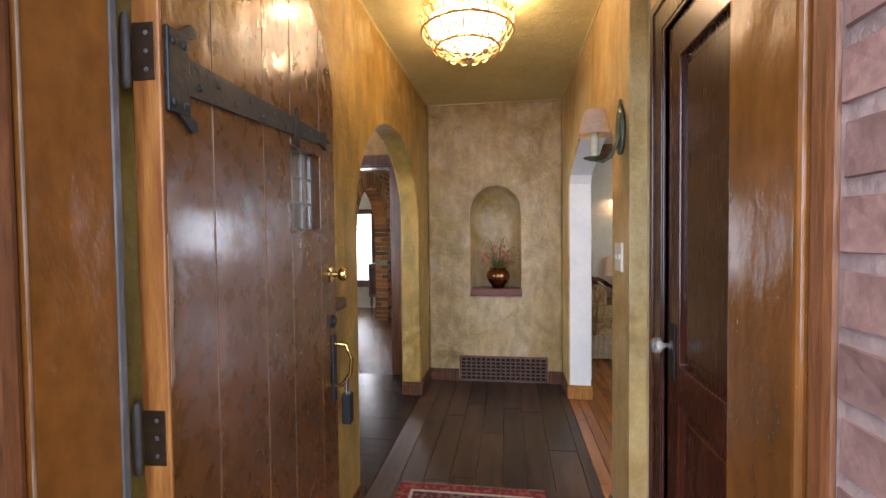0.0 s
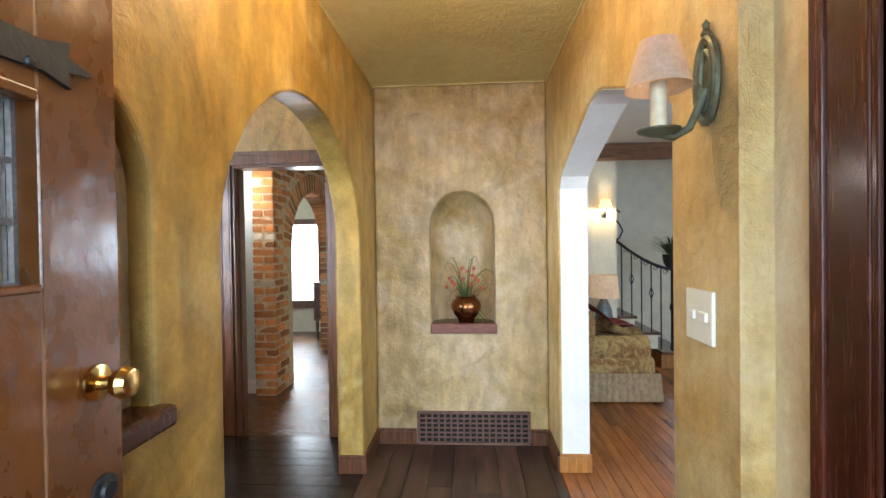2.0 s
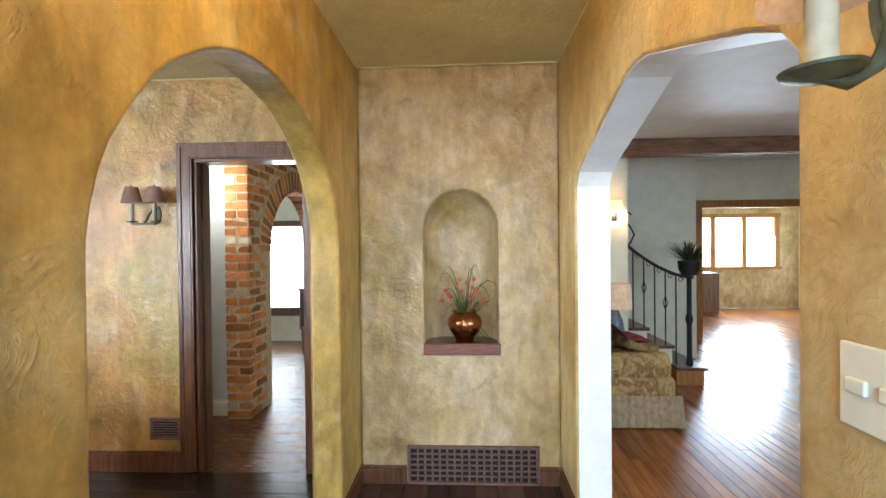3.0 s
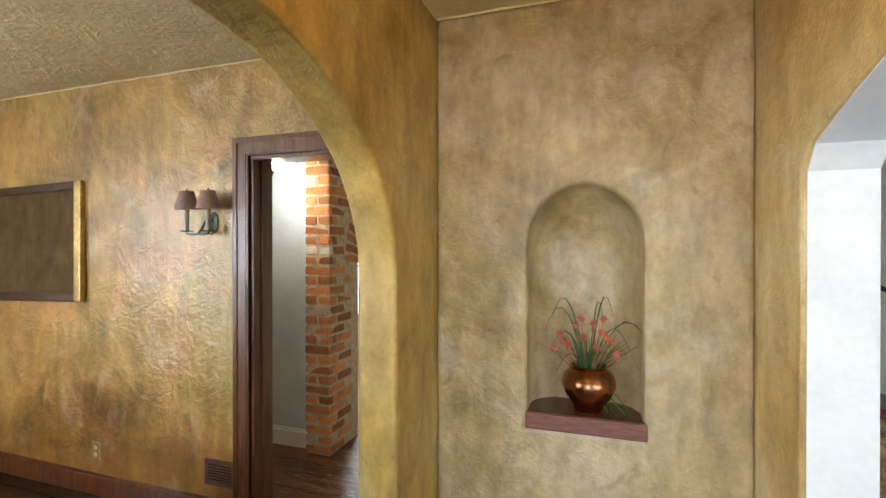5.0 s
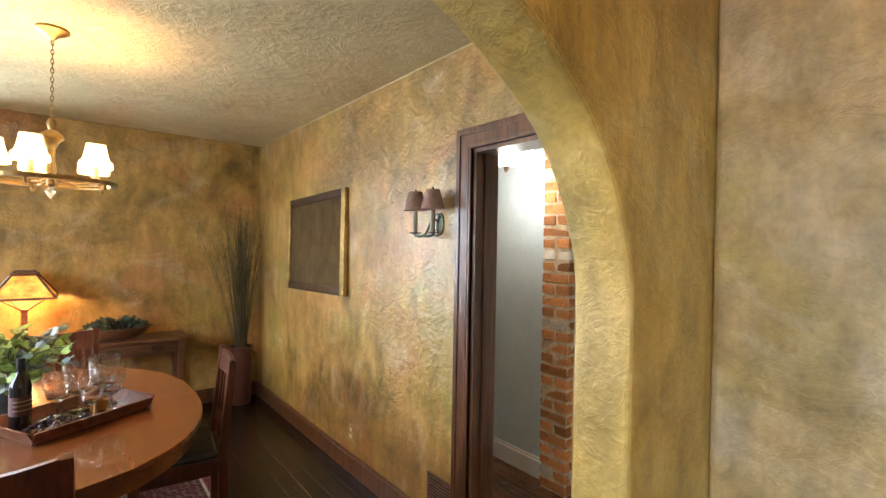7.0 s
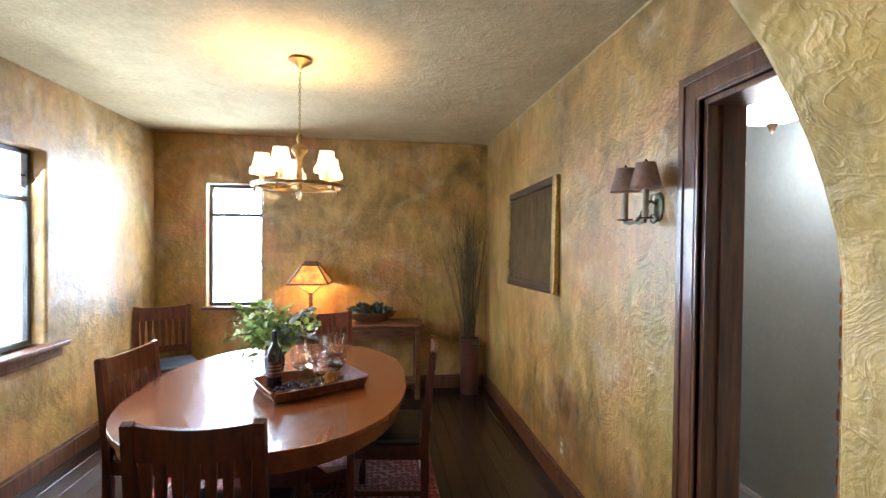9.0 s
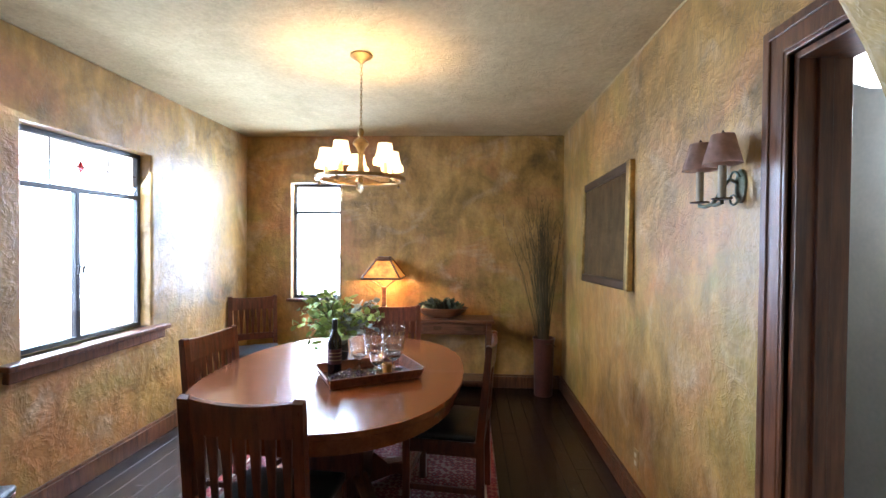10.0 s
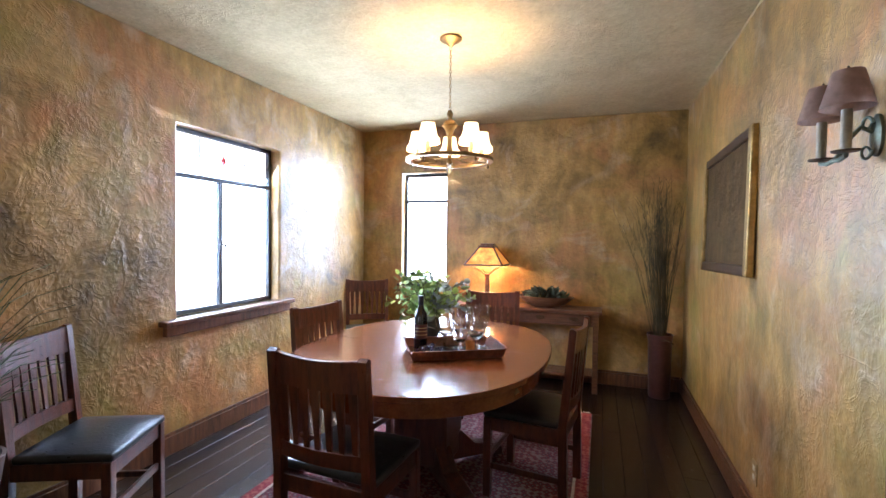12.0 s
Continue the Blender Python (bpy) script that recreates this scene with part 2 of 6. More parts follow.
def part(name, bm, material, parent=None, label="", smooth=False, at=None):
    bmesh.ops.recalc_face_normals(bm, faces=bm.faces)
    me = bpy.data.meshes.new(name)
    bm.to_mesh(me)
    bm.free()
    me.materials.append(material)
    if smooth:
        me.shade_smooth()
        me.set_sharp_from_angle(angle=radians(40))
    ob = new(name, me)
    if parent is not None:
        ob.parent = parent
    if at is not None:
        ob.matrix_basis = at
    if label:
        ob["label"] = label
    return ob


def thing(name, label, category, at=None, group="", kind=""):
    ob = tagged(new(name), label, category, group, kind)
    ob.empty_display_size = 0.1
    if at is not None:
        ob.matrix_basis = at
    return ob


def B():
    return bmesh.new()


def bx(bm, x0, x1, y0, y1, z0, z1, bevel=0.0, m=None, seg=2):
    r = bmesh.ops.create_cube(bm, size=1)
    vs = r["verts"]
    for v in vs:
        v.co = Vector((x0 + (v.co.x + 0.5) * (x1 - x0), y0 + (v.co.y + 0.5) * (y1 - y0), z0 + (v.co.z + 0.5) * (z1 - z0)))
    if m is not None:
        bmesh.ops.transform(bm, matrix=m, verts=vs)
    if bevel:
        es = list({e for v in vs for e in v.link_edges})
        bmesh.ops.bevel(bm, geom=es, offset=bevel, segments=seg, affect="EDGES", profile=0.5)
    return bm


def lathe(bm, prof, n=24, m=None, caps=True):
    rings = []
    for r, z in prof:
        if r < 1e-5:
            p = Vector((0, 0, z))
            rings.append([bm.verts.new(m @ p if m else p)])
        else:
            ring = []
            for i in range(n):
                a = 2 * math.pi * i / n
                p = Vector((r * math.cos(a), r * math.sin(a), z))
                ring.append(bm.verts.new(m @ p if m else p))
            rings.append(ring)
    for a, b in zip(rings, rings[1:]):
        for i in range(n):
            j = (i + 1) % n
            if len(a) == 1 and len(b) == 1:
                continue
            if len(a) == 1:
                bm.faces.new((a[0], b[i], b[j]))
            elif len(b) == 1:
                bm.faces.new((a[i], b[0], a[j]))
            else:
                bm.faces.new((a[i], b[i], b[j], a[j]))
    for ring in (rings[0], rings[-1]):
        if caps and len(ring) > 2:
            bm.faces.new(ring)
    return bm


def tube(bm, pts, r, n=8, taper=1.0):
    pts = [Vector(p) for p in pts]
    prev = None
    side = None
    first = None
    for i, p in enumerate(pts):
        d = (pts[min(i + 1, len(pts) - 1)] - pts[max(i - 1, 0)]).normalized()
        if side is None:
            side = d.orthogonal().normalized()
        side = (side - d * side.dot(d)).normalized()
        up = d.cross(side)
        k = r * (1 + (taper - 1) * i / max(1, len(pts) - 1))
        ring = [bm.verts.new(p + (side * math.cos(2 * math.pi * j / n) + up * math.sin(2 * math.pi * j / n)) * k) for j in range(n)]
        if prev:
            for j in range(n):
                bm.faces.new((prev[j], prev[(j + 1) % n], ring[(j + 1) % n], ring[j]))
        else:
            first = ring
        prev = ring
    bm.faces.new(first)
    bm.faces.new(prev)
    return bm


def strip(bm, pts, w, side=(0, 0, 1), t=0.0015):
    """A thin tapering blade along a line."""
    pts = [Vector(p) for p in pts]
    rows = []
    for i, p in enumerate(pts):
        d = (pts[min(i + 1, len(pts) - 1)] - pts[max(i - 1, 0)]).normalized()
        s = d.cross(Vector(side))
        s = s.normalized() if s.length > 1e-4 else Vector((1, 0, 0))
        k = w * (1 - (i / (len(pts) - 1)) ** 2 * 0.9) / 2
        u = s.cross(d).normalized() * t
        rows.append([bm.verts.new(p - s * k), bm.verts.new(p + u), bm.verts.new(p + s * k)])
    for a, b in zip(rows, rows[1:]):
        bm.faces.new((a[0], a[1], b[1], b[0]))
        bm.faces.new((a[1], a[2], b[2], b[1]))
    return bm


def place3(axis, a, u, v):
    return {"x": (a, u, v), "y": (u, a, v), "z": (u, v, a)}[axis]


def slab(bm, axis, a0, a1, outer, holes=()):
    """A plate between two planes across an axis, with an outline and holes in the other two coordinates."""
    faces = []
    for a in (a0, a1):
        loops = []
        for loop in (outer, *holes):
            vs = [bm.verts.new(place3(axis, a, u, v)) for u, v in loop]
            es = [bm.edges.new((vs[i], vs[(i + 1) % len(vs)])) for i in range(len(vs))]
            loops.append((vs, es))
        bmesh.ops.triangle_fill(bm, edges=[e for _, es in loops for e in es], use_beauty=True)
        faces.append(loops)
    for (va, _), (vb, _) in zip(*faces):
        n = len(va)
        for i in range(n):
            bm.faces.new((va[i], va[(i + 1) % n], vb[(i + 1) % n], vb[i]))
    return bm


def rect(u0, u1, v0, v1):
    return [(u0, v0), (u1, v0), (u1, v1), (u0, v1)]


def arch_pts(c, half, spring, rise, n=28, jit=0.0, power=2.0, power2=2.0):
    """The upper curve of an arch from its right foot to its left foot."""
    out = []
    for i in range(n + 1):
        a = math.pi * i / n
        x, z = math.cos(a), math.sin(a)
        x = math.copysign(abs(x) ** (2 / power), x)
        z = z ** (2 / power2)
        k = 1 + jit * noise.noise((c * 3 + i * 0.45, half, spring))
        out.append((c + half * x * k, spring + rise * z * k))
    return out


def soften(ob, width=0.012, seg=3, angle=50):
    md = ob.modifiers.new("bevel", "BEVEL")
    md.width, md.segments, md.limit_method, md.angle_limit = width, seg, "ANGLE", radians(angle)
    return ob


def setting(name, bm, material, label, category, round_=0.0):
    ob = part(name, bm, material)
    tagged(ob, label, category, kind="structure")
    if round_:
        soften(ob, round_)
    return ob


# ---- the shell: hall, dining room, passage, living room ----
H = 2.575
LX, RX, CX = -0.857, 0.378, 0.445
NY, PY, WY, FX = 4.425, 4.525, 1.245, -5.23

arch_l = arch_pts(3.197, 0.798, 1.42, 0.66, 32, 0.008)
bm = slab(B(), "x", -1.012, LX, [(0.95, 0), (2.399, 0)] + arch_l[::-1] + [(3.995, 0), (PY, 0), (PY, H), (0.95, H)],
          [[(1.70, 1.09), (2.125, 1.09)] + arch_pts(1.9125, 0.2125, 1.56, 0.215, 16, 0.01)])
setting("wall_hall_west", bm, gold_plaster, "golden ochre textured plaster wall with a wide arched opening", "wall", 0.014)
# niche back: the daylight falling on it is painted in as a whitish tone
bm = bx(B(), -1.005, -0.915, 1.68, 2.15, 1.07, 1.80)
setting("wall_hall_niche_back", bm, stucco("niche_daylit", [(0.50, 0.45, 0.38), (0.70, 0.67, 0.62), (0.80, 0.79, 0.77)], 0.22, 1.0, 1.5, 0.6, 0.4, (), 0.6, 0.1), "rough plaster back of the shallow arched wall niche, whitened to carry daylight", "wall")

niche = [(-0.45, 0.80), (0.0, 0.80)] + arch_pts(-0.225, 0.225, 1.57, 0.235, 20, 0.01)
bm = slab(B(), "y", NY, NY + 0.17, rect(LX, RX, 0, H), [niche])
setting("wall_niche", bm, tan_plaster, "mottled tan plaster wall with an arched niche above a floor grille", "wall", 0.022)
# the curved back of the niche
bm = B()
cols = []
for i in range(15):
    a = math.pi * i / 14
    x, d = -0.225 - 0.230 * math.cos(a), 0.225 * math.sin(a) ** 0.6
    ztop = 1.57 + 0.24 * math.sqrt(max(0, 1 - ((x + 0.225) / 0.230) ** 2))
    cols.append([bm.verts.new((x, NY + 0.012 + d * (1 if z < 1.57 else max(0.12, math.cos((z - 1.57) / max(0.02, ztop - 1.57) * 1.45))), z)) for z in
                 [0.78, 1.0, 1.2, 1.4, 1.57] + [1.57 + (ztop - 1.57) * k / 6 for k in range(1, 7)]])
for a, b in zip(cols, cols[1:]):
    for j in range(len(a) - 1):
        bm.faces.new((a[j], b[j], b[j + 1], a[j + 1]))
ob = part("niche_back", bm, tan_plaster, smooth=True)
tagged(ob, "curved plaster back of the arched niche", "wall", kind="structure")

tud = [(2.45, 0), (2.45, 1.80), (2.50, 1.86), (2.60, 1.905), (3.12, 2.075), (3.22, 2.085), (3.32, 2.075), (3.88, 1.89), (4.0, 1.84), (4.05, 1.77), (4.05, 0)]
bm = slab(B(), "x", RX, 0.545, [(2.13, 0)] + tud + [(NY + 0.17, 0), (NY + 0.17, H), (2.13, H)])
setting("wall_hall_east", bm, honey_plaster, "golden ochre plaster wall around the living room opening", "wall", 0.016)
bm = slab(B(), "x", 0.5455, 0.560, [(2.13, 0)] + tud + [(NY + 0.17, 0), (NY + 0.17, 2.47), (2.13, 2.47)])
setting("wall_living_west", bm, cream_paint, "cream painted wall on the living room side of the opening", "wall")
# white lining of the opening
bm = B()
for k in range(len(tud) - 1):
    (y0, z0), (y1, z1) = tud[k], tud[k + 1]
    d = Vector((y1 - y0, z1 - z0)).normalized()
    n = Vector((d.y, -d.x)) * 0.004
    if z0 == 0:
        z0 = 0.112
    if z1 == 0:
        z1 = 0.112
    q = [(y0, z0), (y1, z1), (y1 + n.x, z1 + n.y), (y0 + n.x, z0 + n.y)]
    va = [bm.verts.new((RX + 0.014, u, v)) for u, v in q]
    vb = [bm.verts.new((0.559, u, v)) for u, v in q]
    bm.faces.new(va)
    bm.faces.new(vb)
    for i in range(4):
        bm.faces.new((va[i], va[(i + 1) % 4], vb[(i + 1) % 4], vb[i]))
setting("trim_opening", bm, white_paint, "white painted lining of the living room opening", "trim")

# paler copy of the hall plaster, with entrance daylight put into the colour
daylit_plaster = stucco("daylit_plaster", [(0.50, 0.36, 0.18), (0.60, 0.48, 0.28), (0.66, 0.56, 0.38), (0.70, 0.62, 0.47)], 0.5, 0.35, 1.6, 0.8, 0.45, (), 0.15, 0.12)
bm = slab(B(), "x", CX, 0.555, rect(0.95, 2.13, 0, H), [rect(1.054, 1.873, 0.004, 2.055)])
setting("wall_closet", bm, daylit_plaster, "tan plaster wall around the closet door, entrance daylight painted into its tone", "wall")

bm = slab(B(), "y", PY, PY + 0.15, [(FX, 0), (-1.965, 0), (-1.965, 2.05), (-1.225, 2.05), (-1.225, 0), (LX, 0), (LX, H), (FX, H)])
setting("wall_dining_north", bm, dining_plaster, "mottled ochre and rust plaster dining room wall", "wall")
bm = slab(B(), "x", FX - 0.16, FX, rect(WY - 0.16, PY + 0.15, 0, H), [rect(1.715, 2.235, 0.88, 2.085)])
setting("wall_dining_west", bm, dining_plaster, "dark mottled ochre plaster wall with a narrow window", "wall", 0.012)
bm = slab(B(), "y", WY - 0.16, WY, rect(FX, -1.012, 0, H), [rect(-3.775, -2.80, 0.85, 2.10)])
setting("wall_dining_south", bm, dining_plaster, "rough ochre plaster wall with a casement window", "wall", 0.016)
bm = bx(B(), -1.022, -1.013, WY, 2.385, 0, H)
bx(bm, -1.022, -1.013, 4.01, PY, 0, H)
setting("wall_dining_east", bm, dining_plaster, "ochre plaster beside the arch on the dining room side", "wall")
bm = bx(B(), FX - 0.16, -1.013, WY - 0.16, PY + 0.15, H, H + 0.1)
setting("ceiling_dining", bm, ceiling_plaster, "stippled warm cream plaster ceiling", "ceiling")
bm = bx(B(), -1.012, 0.56, 0.66, NY + 0.17, H + 0.001, H + 0.1)
setting("ceiling_hall", bm, hall_ceiling_plaster, "smooth yellowish plaster hall ceiling", "ceiling")

# pale uneven plaster line where the walls meet the ceilings
def ceiling_line(name, p, q, z, material, seed):
    g_ = random.Random(seed)
    p, q = Vector((*p, z)), Vector((*q, z))
    n_ = int((q - p).length / 0.06)
    bm_ = tube(B(), [p.lerp(q, i / n_) + Vector((g_.uniform(-1, 1), g_.uniform(-1, 1), g_.uniform(-1, 1))) * 0.002 for i in range(n_ + 1)], 0.0055, 6)
    setting(name, bm_, material, "thin uneven plaster line along the ceiling", "trim")


ceiling_line("trim_ceiling_hall_north", (LX, NY - 0.002), (RX, NY - 0.002), H - 0.003, hall_ceiling_plaster, 1)
ceiling_line("trim_ceiling_hall_west", (LX + 0.002, 0.96), (LX + 0.002, NY), H - 0.003, hall_ceiling_plaster, 2)
ceiling_line("trim_ceiling_hall_east", (RX - 0.002, 2.14), (RX - 0.002, NY), H - 0.003, hall_ceiling_plaster, 3)
ceiling_line("trim_ceiling_dining_north", (FX, PY - 0.002), (-1.02, PY - 0.002), H - 0.003, ceiling_plaster, 4)

# front wall with the entrance
bm = slab(B(), "y", 0.78, 0.95, [(-1.4, 0), (-0.87, 0)] + [(-0.87, 1.95), (-0.75, 2.22), (-0.5, 2.36), (-0.28, 2.40), (-0.06, 2.36), (0.19, 2.22), (0.30, 1.95)] + [(0.30, 0), (1.0, 0), (1.0, H + 0.1), (-1.4, H + 0.1)])
setting("wall_entrance", bm, gold_plaster, "plaster inner face of the entrance wall", "wall")
bm = slab(B(), "y", 0.55, 0.719, [(-2.4, -0.15), (-0.80, -0.15), (-0.80, 2.0), (-0.28, 2.4), (0.230, 2.0), (0.230, -0.15), (2.2, -0.15), (2.2, 3.2), (-2.4, 3.2)])
setting("wall_outside", bm, grout_out, "pinkish brick outer wall around the entrance", "wall")

# passage behind the dining room
bm = bx(B(), -5.0, -2.245, 5.50, 5.62, 0, 2.6)
setting("wall_passage_north", bm, blue_paint, "pale blue-grey painted passage wall", "wall")
bm = bx(B(), -0.95, -0.85, PY + 0.15, 11.2, 0, 2.6)
bx(bm, -5.0, -4.9, PY + 0.15, 11.2, 0, 2.6)
setting("wall_passage_east", bm, cream_paint, "cream painted passage wall", "wall")
bm = slab(B(), "y", 8.6, 8.72, rect(-4.9, -0.95, 0, 2.6), [rect(-4.3, -2.2, 0.53, 1.78)])
setting("wall_breakfast_north", bm, cream_paint, "cream wall with a tall bright window", "wall")
bm = bx(B(), -5.0, -0.85, PY + 0.15, 11.12, 2.42, 2.55)
setting("ceiling_passage", bm, white_paint, "white passage ceiling", "ceiling")

# living room and sunroom
bm = bx(B(), 0.561, 1.47, 6.40, 6.55, 0, 2.68)
setting("wall_stair_pier", bm, cream_paint, "cream wall pier with a small lamp beside the stairs", "wall")
for n_, q in (("wall_stairs", (0.56, 2.72, 7.55, 7.7)), ("wall_stairs_end", (2.62, 2.72, 7.7, 8.6)), ("wall_living_nook", (0.56, 0.66, NY + 0.17, 7.55))):
    setting(n_, bx(B(), *q, 0, 2.9), cream_paint, "pale cream stairwell wall", "wall")
bm = slab(B(), "y", 8.6, 8.72, [(2.62, 0), (3.32, 0), (3.32, 1.98), (5.2, 1.98), (5.2, 0), (7.2, 0), (7.2, 2.9), (2.62, 2.9)])
setting("wall_living_north", bm, cream_paint, "pale yellow wall with an oak-framed doorway", "wall")
bm = bx(B(), 7.1, 7.25, 0.9, 12.3, 0, 2.9)
setting("wall_living_east", bm, cream_paint, "cream living room wall", "wall")
bm = slab(B(), "y", 0.95, 1.1, rect(0.56, 7.1, 0, 2.9), [rect(1.4, 3.8, 0.85, 2.15)])
setting("wall_living_south", bm, cream_paint, "cream living room wall with windows", "wall")
bm = bx(B(), 0.5605, 7.1, 0.95, 6.26, 2.471, 2.6)
bx(bm, 0.5605, 7.1, 6.2, 8.6, 2.68, 2.8)
setting("ceiling_living", bm, white_paint, "white plaster living room ceiling", "ceiling")
bm = slab(B(), "y", 12.0, 12.12, rect(2.85, 7.1, 0, 2.7), [rect(5.0, 6.6, 0.93, 2.0)])
setting("wall_sunroom_north", bm, tan_plaster, "tan sunroom wall with a row of windows", "wall")
bm = bx(B(), 2.85, 2.95, 8.72, 12.0, 0, 2.7)
bx(bm, 2.85, 7.1, 8.72, 12.0, 2.6, 2.7)
setting("wall_sunroom_west", bm, cream_paint, "pale sunroom walls and ceiling", "wall")

# ---- openings: entrance frame, doors, casings, windows ----


# entrance frame: brown jambs with an arched head
inner_arch = arch_pts(-0.290, 0.507, 1.85, 0.36, 24, 0, 2.6, 2.2)
bm = slab(B(), "y", 0.765, 0.935, [(-0.93, -0.02), (-0.797, -0.02)] + inner_arch[::-1] + [(0.217, -0.02), (0.36, -0.02), (0.36, 2.0), (-0.282, 2.5), (-0.93, 2.0)])
# lighter copy of door_paint; its colour makes up for weak light on the jambs
ob = setting("door_frame", bm, mat("door_paint_lit", (0.21, 0.073, 0.014), 0.25, spread=0.16, scale=4, bump=0.5, bscale=16, stretch=(1, 1, 0.6), coat=0.25), "glossy brown painted arched entrance door frame", "door frame", 0.008)
bm = B()
for x0, x1 in ((-0.90, -0.803), (0.223, 0.31)):
    bx(bm, x0, x1, 0.72, 0.7645, -0.02, 2.1, 0.012)
setting("trim_entrance", bm, mat("entrance_trim", (0.24, 0.085, 0.03), 0.45, spread=0.2, stretch=(4, 4, 0.5), bump=0.2), "worn orange-brown outer moulding of the entrance frame", "trim")
strip_grey = mat("strip_grey", (0.13, 0.12, 0.115), 0.6, 0.2, spread=0.25, scale=9, stretch=(1, 1, 0.3), bump=0.3)
bm = B()
bx(bm, -0.7965, -0.791, 0.914, 0.929, 0.0, 1.86, 0.002)
setting("weather_strip", bm, strip_grey, "grey metal weather strip along the door frame", "trim")
bm = B()
bx(bm, -0.7985, -0.7955, 0.762, 0.7675, 0.0, 1.86, 0.0015)
setting("trim_worn_edge", bm, mat("worn_paint", (0.34, 0.24, 0.17), 0.7, spread=0.35, scale=10, second=(0.22, 0.10, 0.04), stretch=(1, 1, 0.25), bump=0.4), "bare weathered edge of the entrance frame", "trim")
bm = bx(B(), -0.80, 0.235, 0.5, 0.946, -0.06, -0.003, 0.006)
setting("threshold", bm, trim_wood, "dark worn wooden entrance threshold", "threshold")

# entrance door, standing open against the hall wall; local x runs from the hinge to the free edge, y+ is the outer face
DOOR = pose(-0.760, 1.0, 0.012, 0, 0, 92.0)
door = thing("door_1", "brown plank door with an arched top, standing open", "door", DOOR, kind="structure")
DW = 0.955


def door_top_z(x):
    d = abs((x - DW / 2) / (DW / 2))
    return 1.84 + 0.36 * max(0.0, 1 - min(d, 1) ** 2.6) ** (1 / 2.2)


edges = [0.0, 0.157, 0.389, 0.56, 0.80, DW]
wx0, wx1, wz0, wz1 = 0.552, 0.802, 1.37, 1.655
for a, b in zip(edges, edges[1:]):
    n = 10
    xs = [a + 0.003 + (b - a - 0.006) * i / n for i in range(n + 1)]
    top = [(x, door_top_z(x)) for x in xs]
    for k, (z0, z1) in enumerate(((0.0, None),)):
        outer = [(xs[0], 0.0), (xs[-1], 0.0)] + top[::-1]
        lo, hi = max(a + 0.003, wx0), min(b - 0.003, wx1)
        holes = []
        if hi > lo + 0.01:
            if lo <= a + 0.004:
                outer = [(xs[0], 0), (xs[-1], 0)] + top[::-1] + [(xs[0], wz1), (hi, wz1), (hi, wz0), (xs[0], wz0)]
            elif hi >= b - 0.004:
                outer = [(xs[0], 0), (xs[-1], 0), (xs[-1], wz0), (lo, wz0), (lo, wz1), (xs[-1], wz1)] + top[::-1]
        bm = slab(B(), "y", -0.048, -0.004, outer, holes)
        ob = part("plank", bm, door_paint, door)
        soften(ob, 0.004, 2)
# pale tone for bare worn wood; in the joints it also paints bevel glints
worn_glint = mat("worn_glint", (0.52, 0.36, 0.25), 0.6, spread=0.3, scale=12, second=(0.13, 0.05, 0.015), stretch=(1, 1, 0.2), bump=0.3)
for a in edges[1:-1]:
    for z0, z1 in (((0.004, wz0 - 0.01), (wz1 + 0.01, door_top_z(a) - 0.01)) if wx0 < a < wx1 - 0.003 else ((0.004, door_top_z(a) - 0.01),)):
        part("plank_joint", bx(B(), a - 0.0026, a + 0.0026, -0.03, -0.0052, z0, z1), worn_glint, door, "pale joint between planks, wear and bevel glint in its colour")
bm = B()
slab(bm, "y", -0.060, -0.0485, [(0.002, 0.002), (DW - 0.002, 0.002)] + [(x, door_top_z(x) - 0.003) for x in [DW - 0.002 - (DW - 0.004) * i / 30 for i in range(31)]], [rect(wx0, wx1, wz0, wz1)])
part("backing", bm, trim_wood, door)
bm = bx(B(), -0.006, 0.0025, -0.062, -0.003, 0.0, 1.82, 0.004)
part("hinge_edge", bm, door_edge_wood, door, "worn bare orange wood hinge edge")
part("paint_chip", slab(B(), "y", -0.0028, -0.0012, [(0.0, 1.06), (0.010, 1.08), (0.007, 1.16), (0.012, 1.24), (0.009, 1.33), (0.0, 1.36)]), worn_glint, door, "flaked pale strip of bare wood")
chalky = mat("chalky_paint", (0.50, 0.44, 0.42), 0.7, spread=0.25, scale=20, bump=0.2)
lead = mat("lead", (0.30, 0.29, 0.28), 0.5, 0.5, spread=0.2, scale=20, bump=0.2)
wf = part("window_frame", slab(B(), "y", -0.052, -0.034, rect(wx0, wx1, wz0, wz1), [rect(wx0 + 0.012, wx1 - 0.012, wz0 + 0.011, wz1 - 0.011)]), lead, door, "small leaded window of nine panes")
part("window_reveal", bx(B(), wx1 - 0.004, wx1 - 0.0005, -0.0338, -0.003, wz0 + 0.002, wz1 - 0.002), chalky, wf, "chalky flaking paint on the side of the opening")
part("window_head", bx(B(), wx0 + 0.002, wx1 - 0.005, -0.0338, 0.001, wz1 - 0.012, wz1 + 0.004, 0.003), door_paint, wf)
part("window_ledge", bx(B(), wx0 + 0.002, wx1 - 0.005, -0.0338, 0.001, wz0 - 0.004, wz0 + 0.008, 0.003), door_paint, wf)
for i in (1, 2):
    x = wx0 + 0.012 + (wx1 - wx0 - 0.024) * i / 3
    part("muntin", bx(B(), x - 0.005, x + 0.005, -0.046, -0.033, wz0 + 0.011, wz1 - 0.011, 0.002), lead, wf)
    z = wz0 + 0.011 + (wz1 - wz0 - 0.022) * i / 3
    part("muntin", bx(B(), wx0 + 0.012, wx1 - 0.012, -0.045, -0.034, z - 0.005, z + 0.005, 0.002), lead, wf)
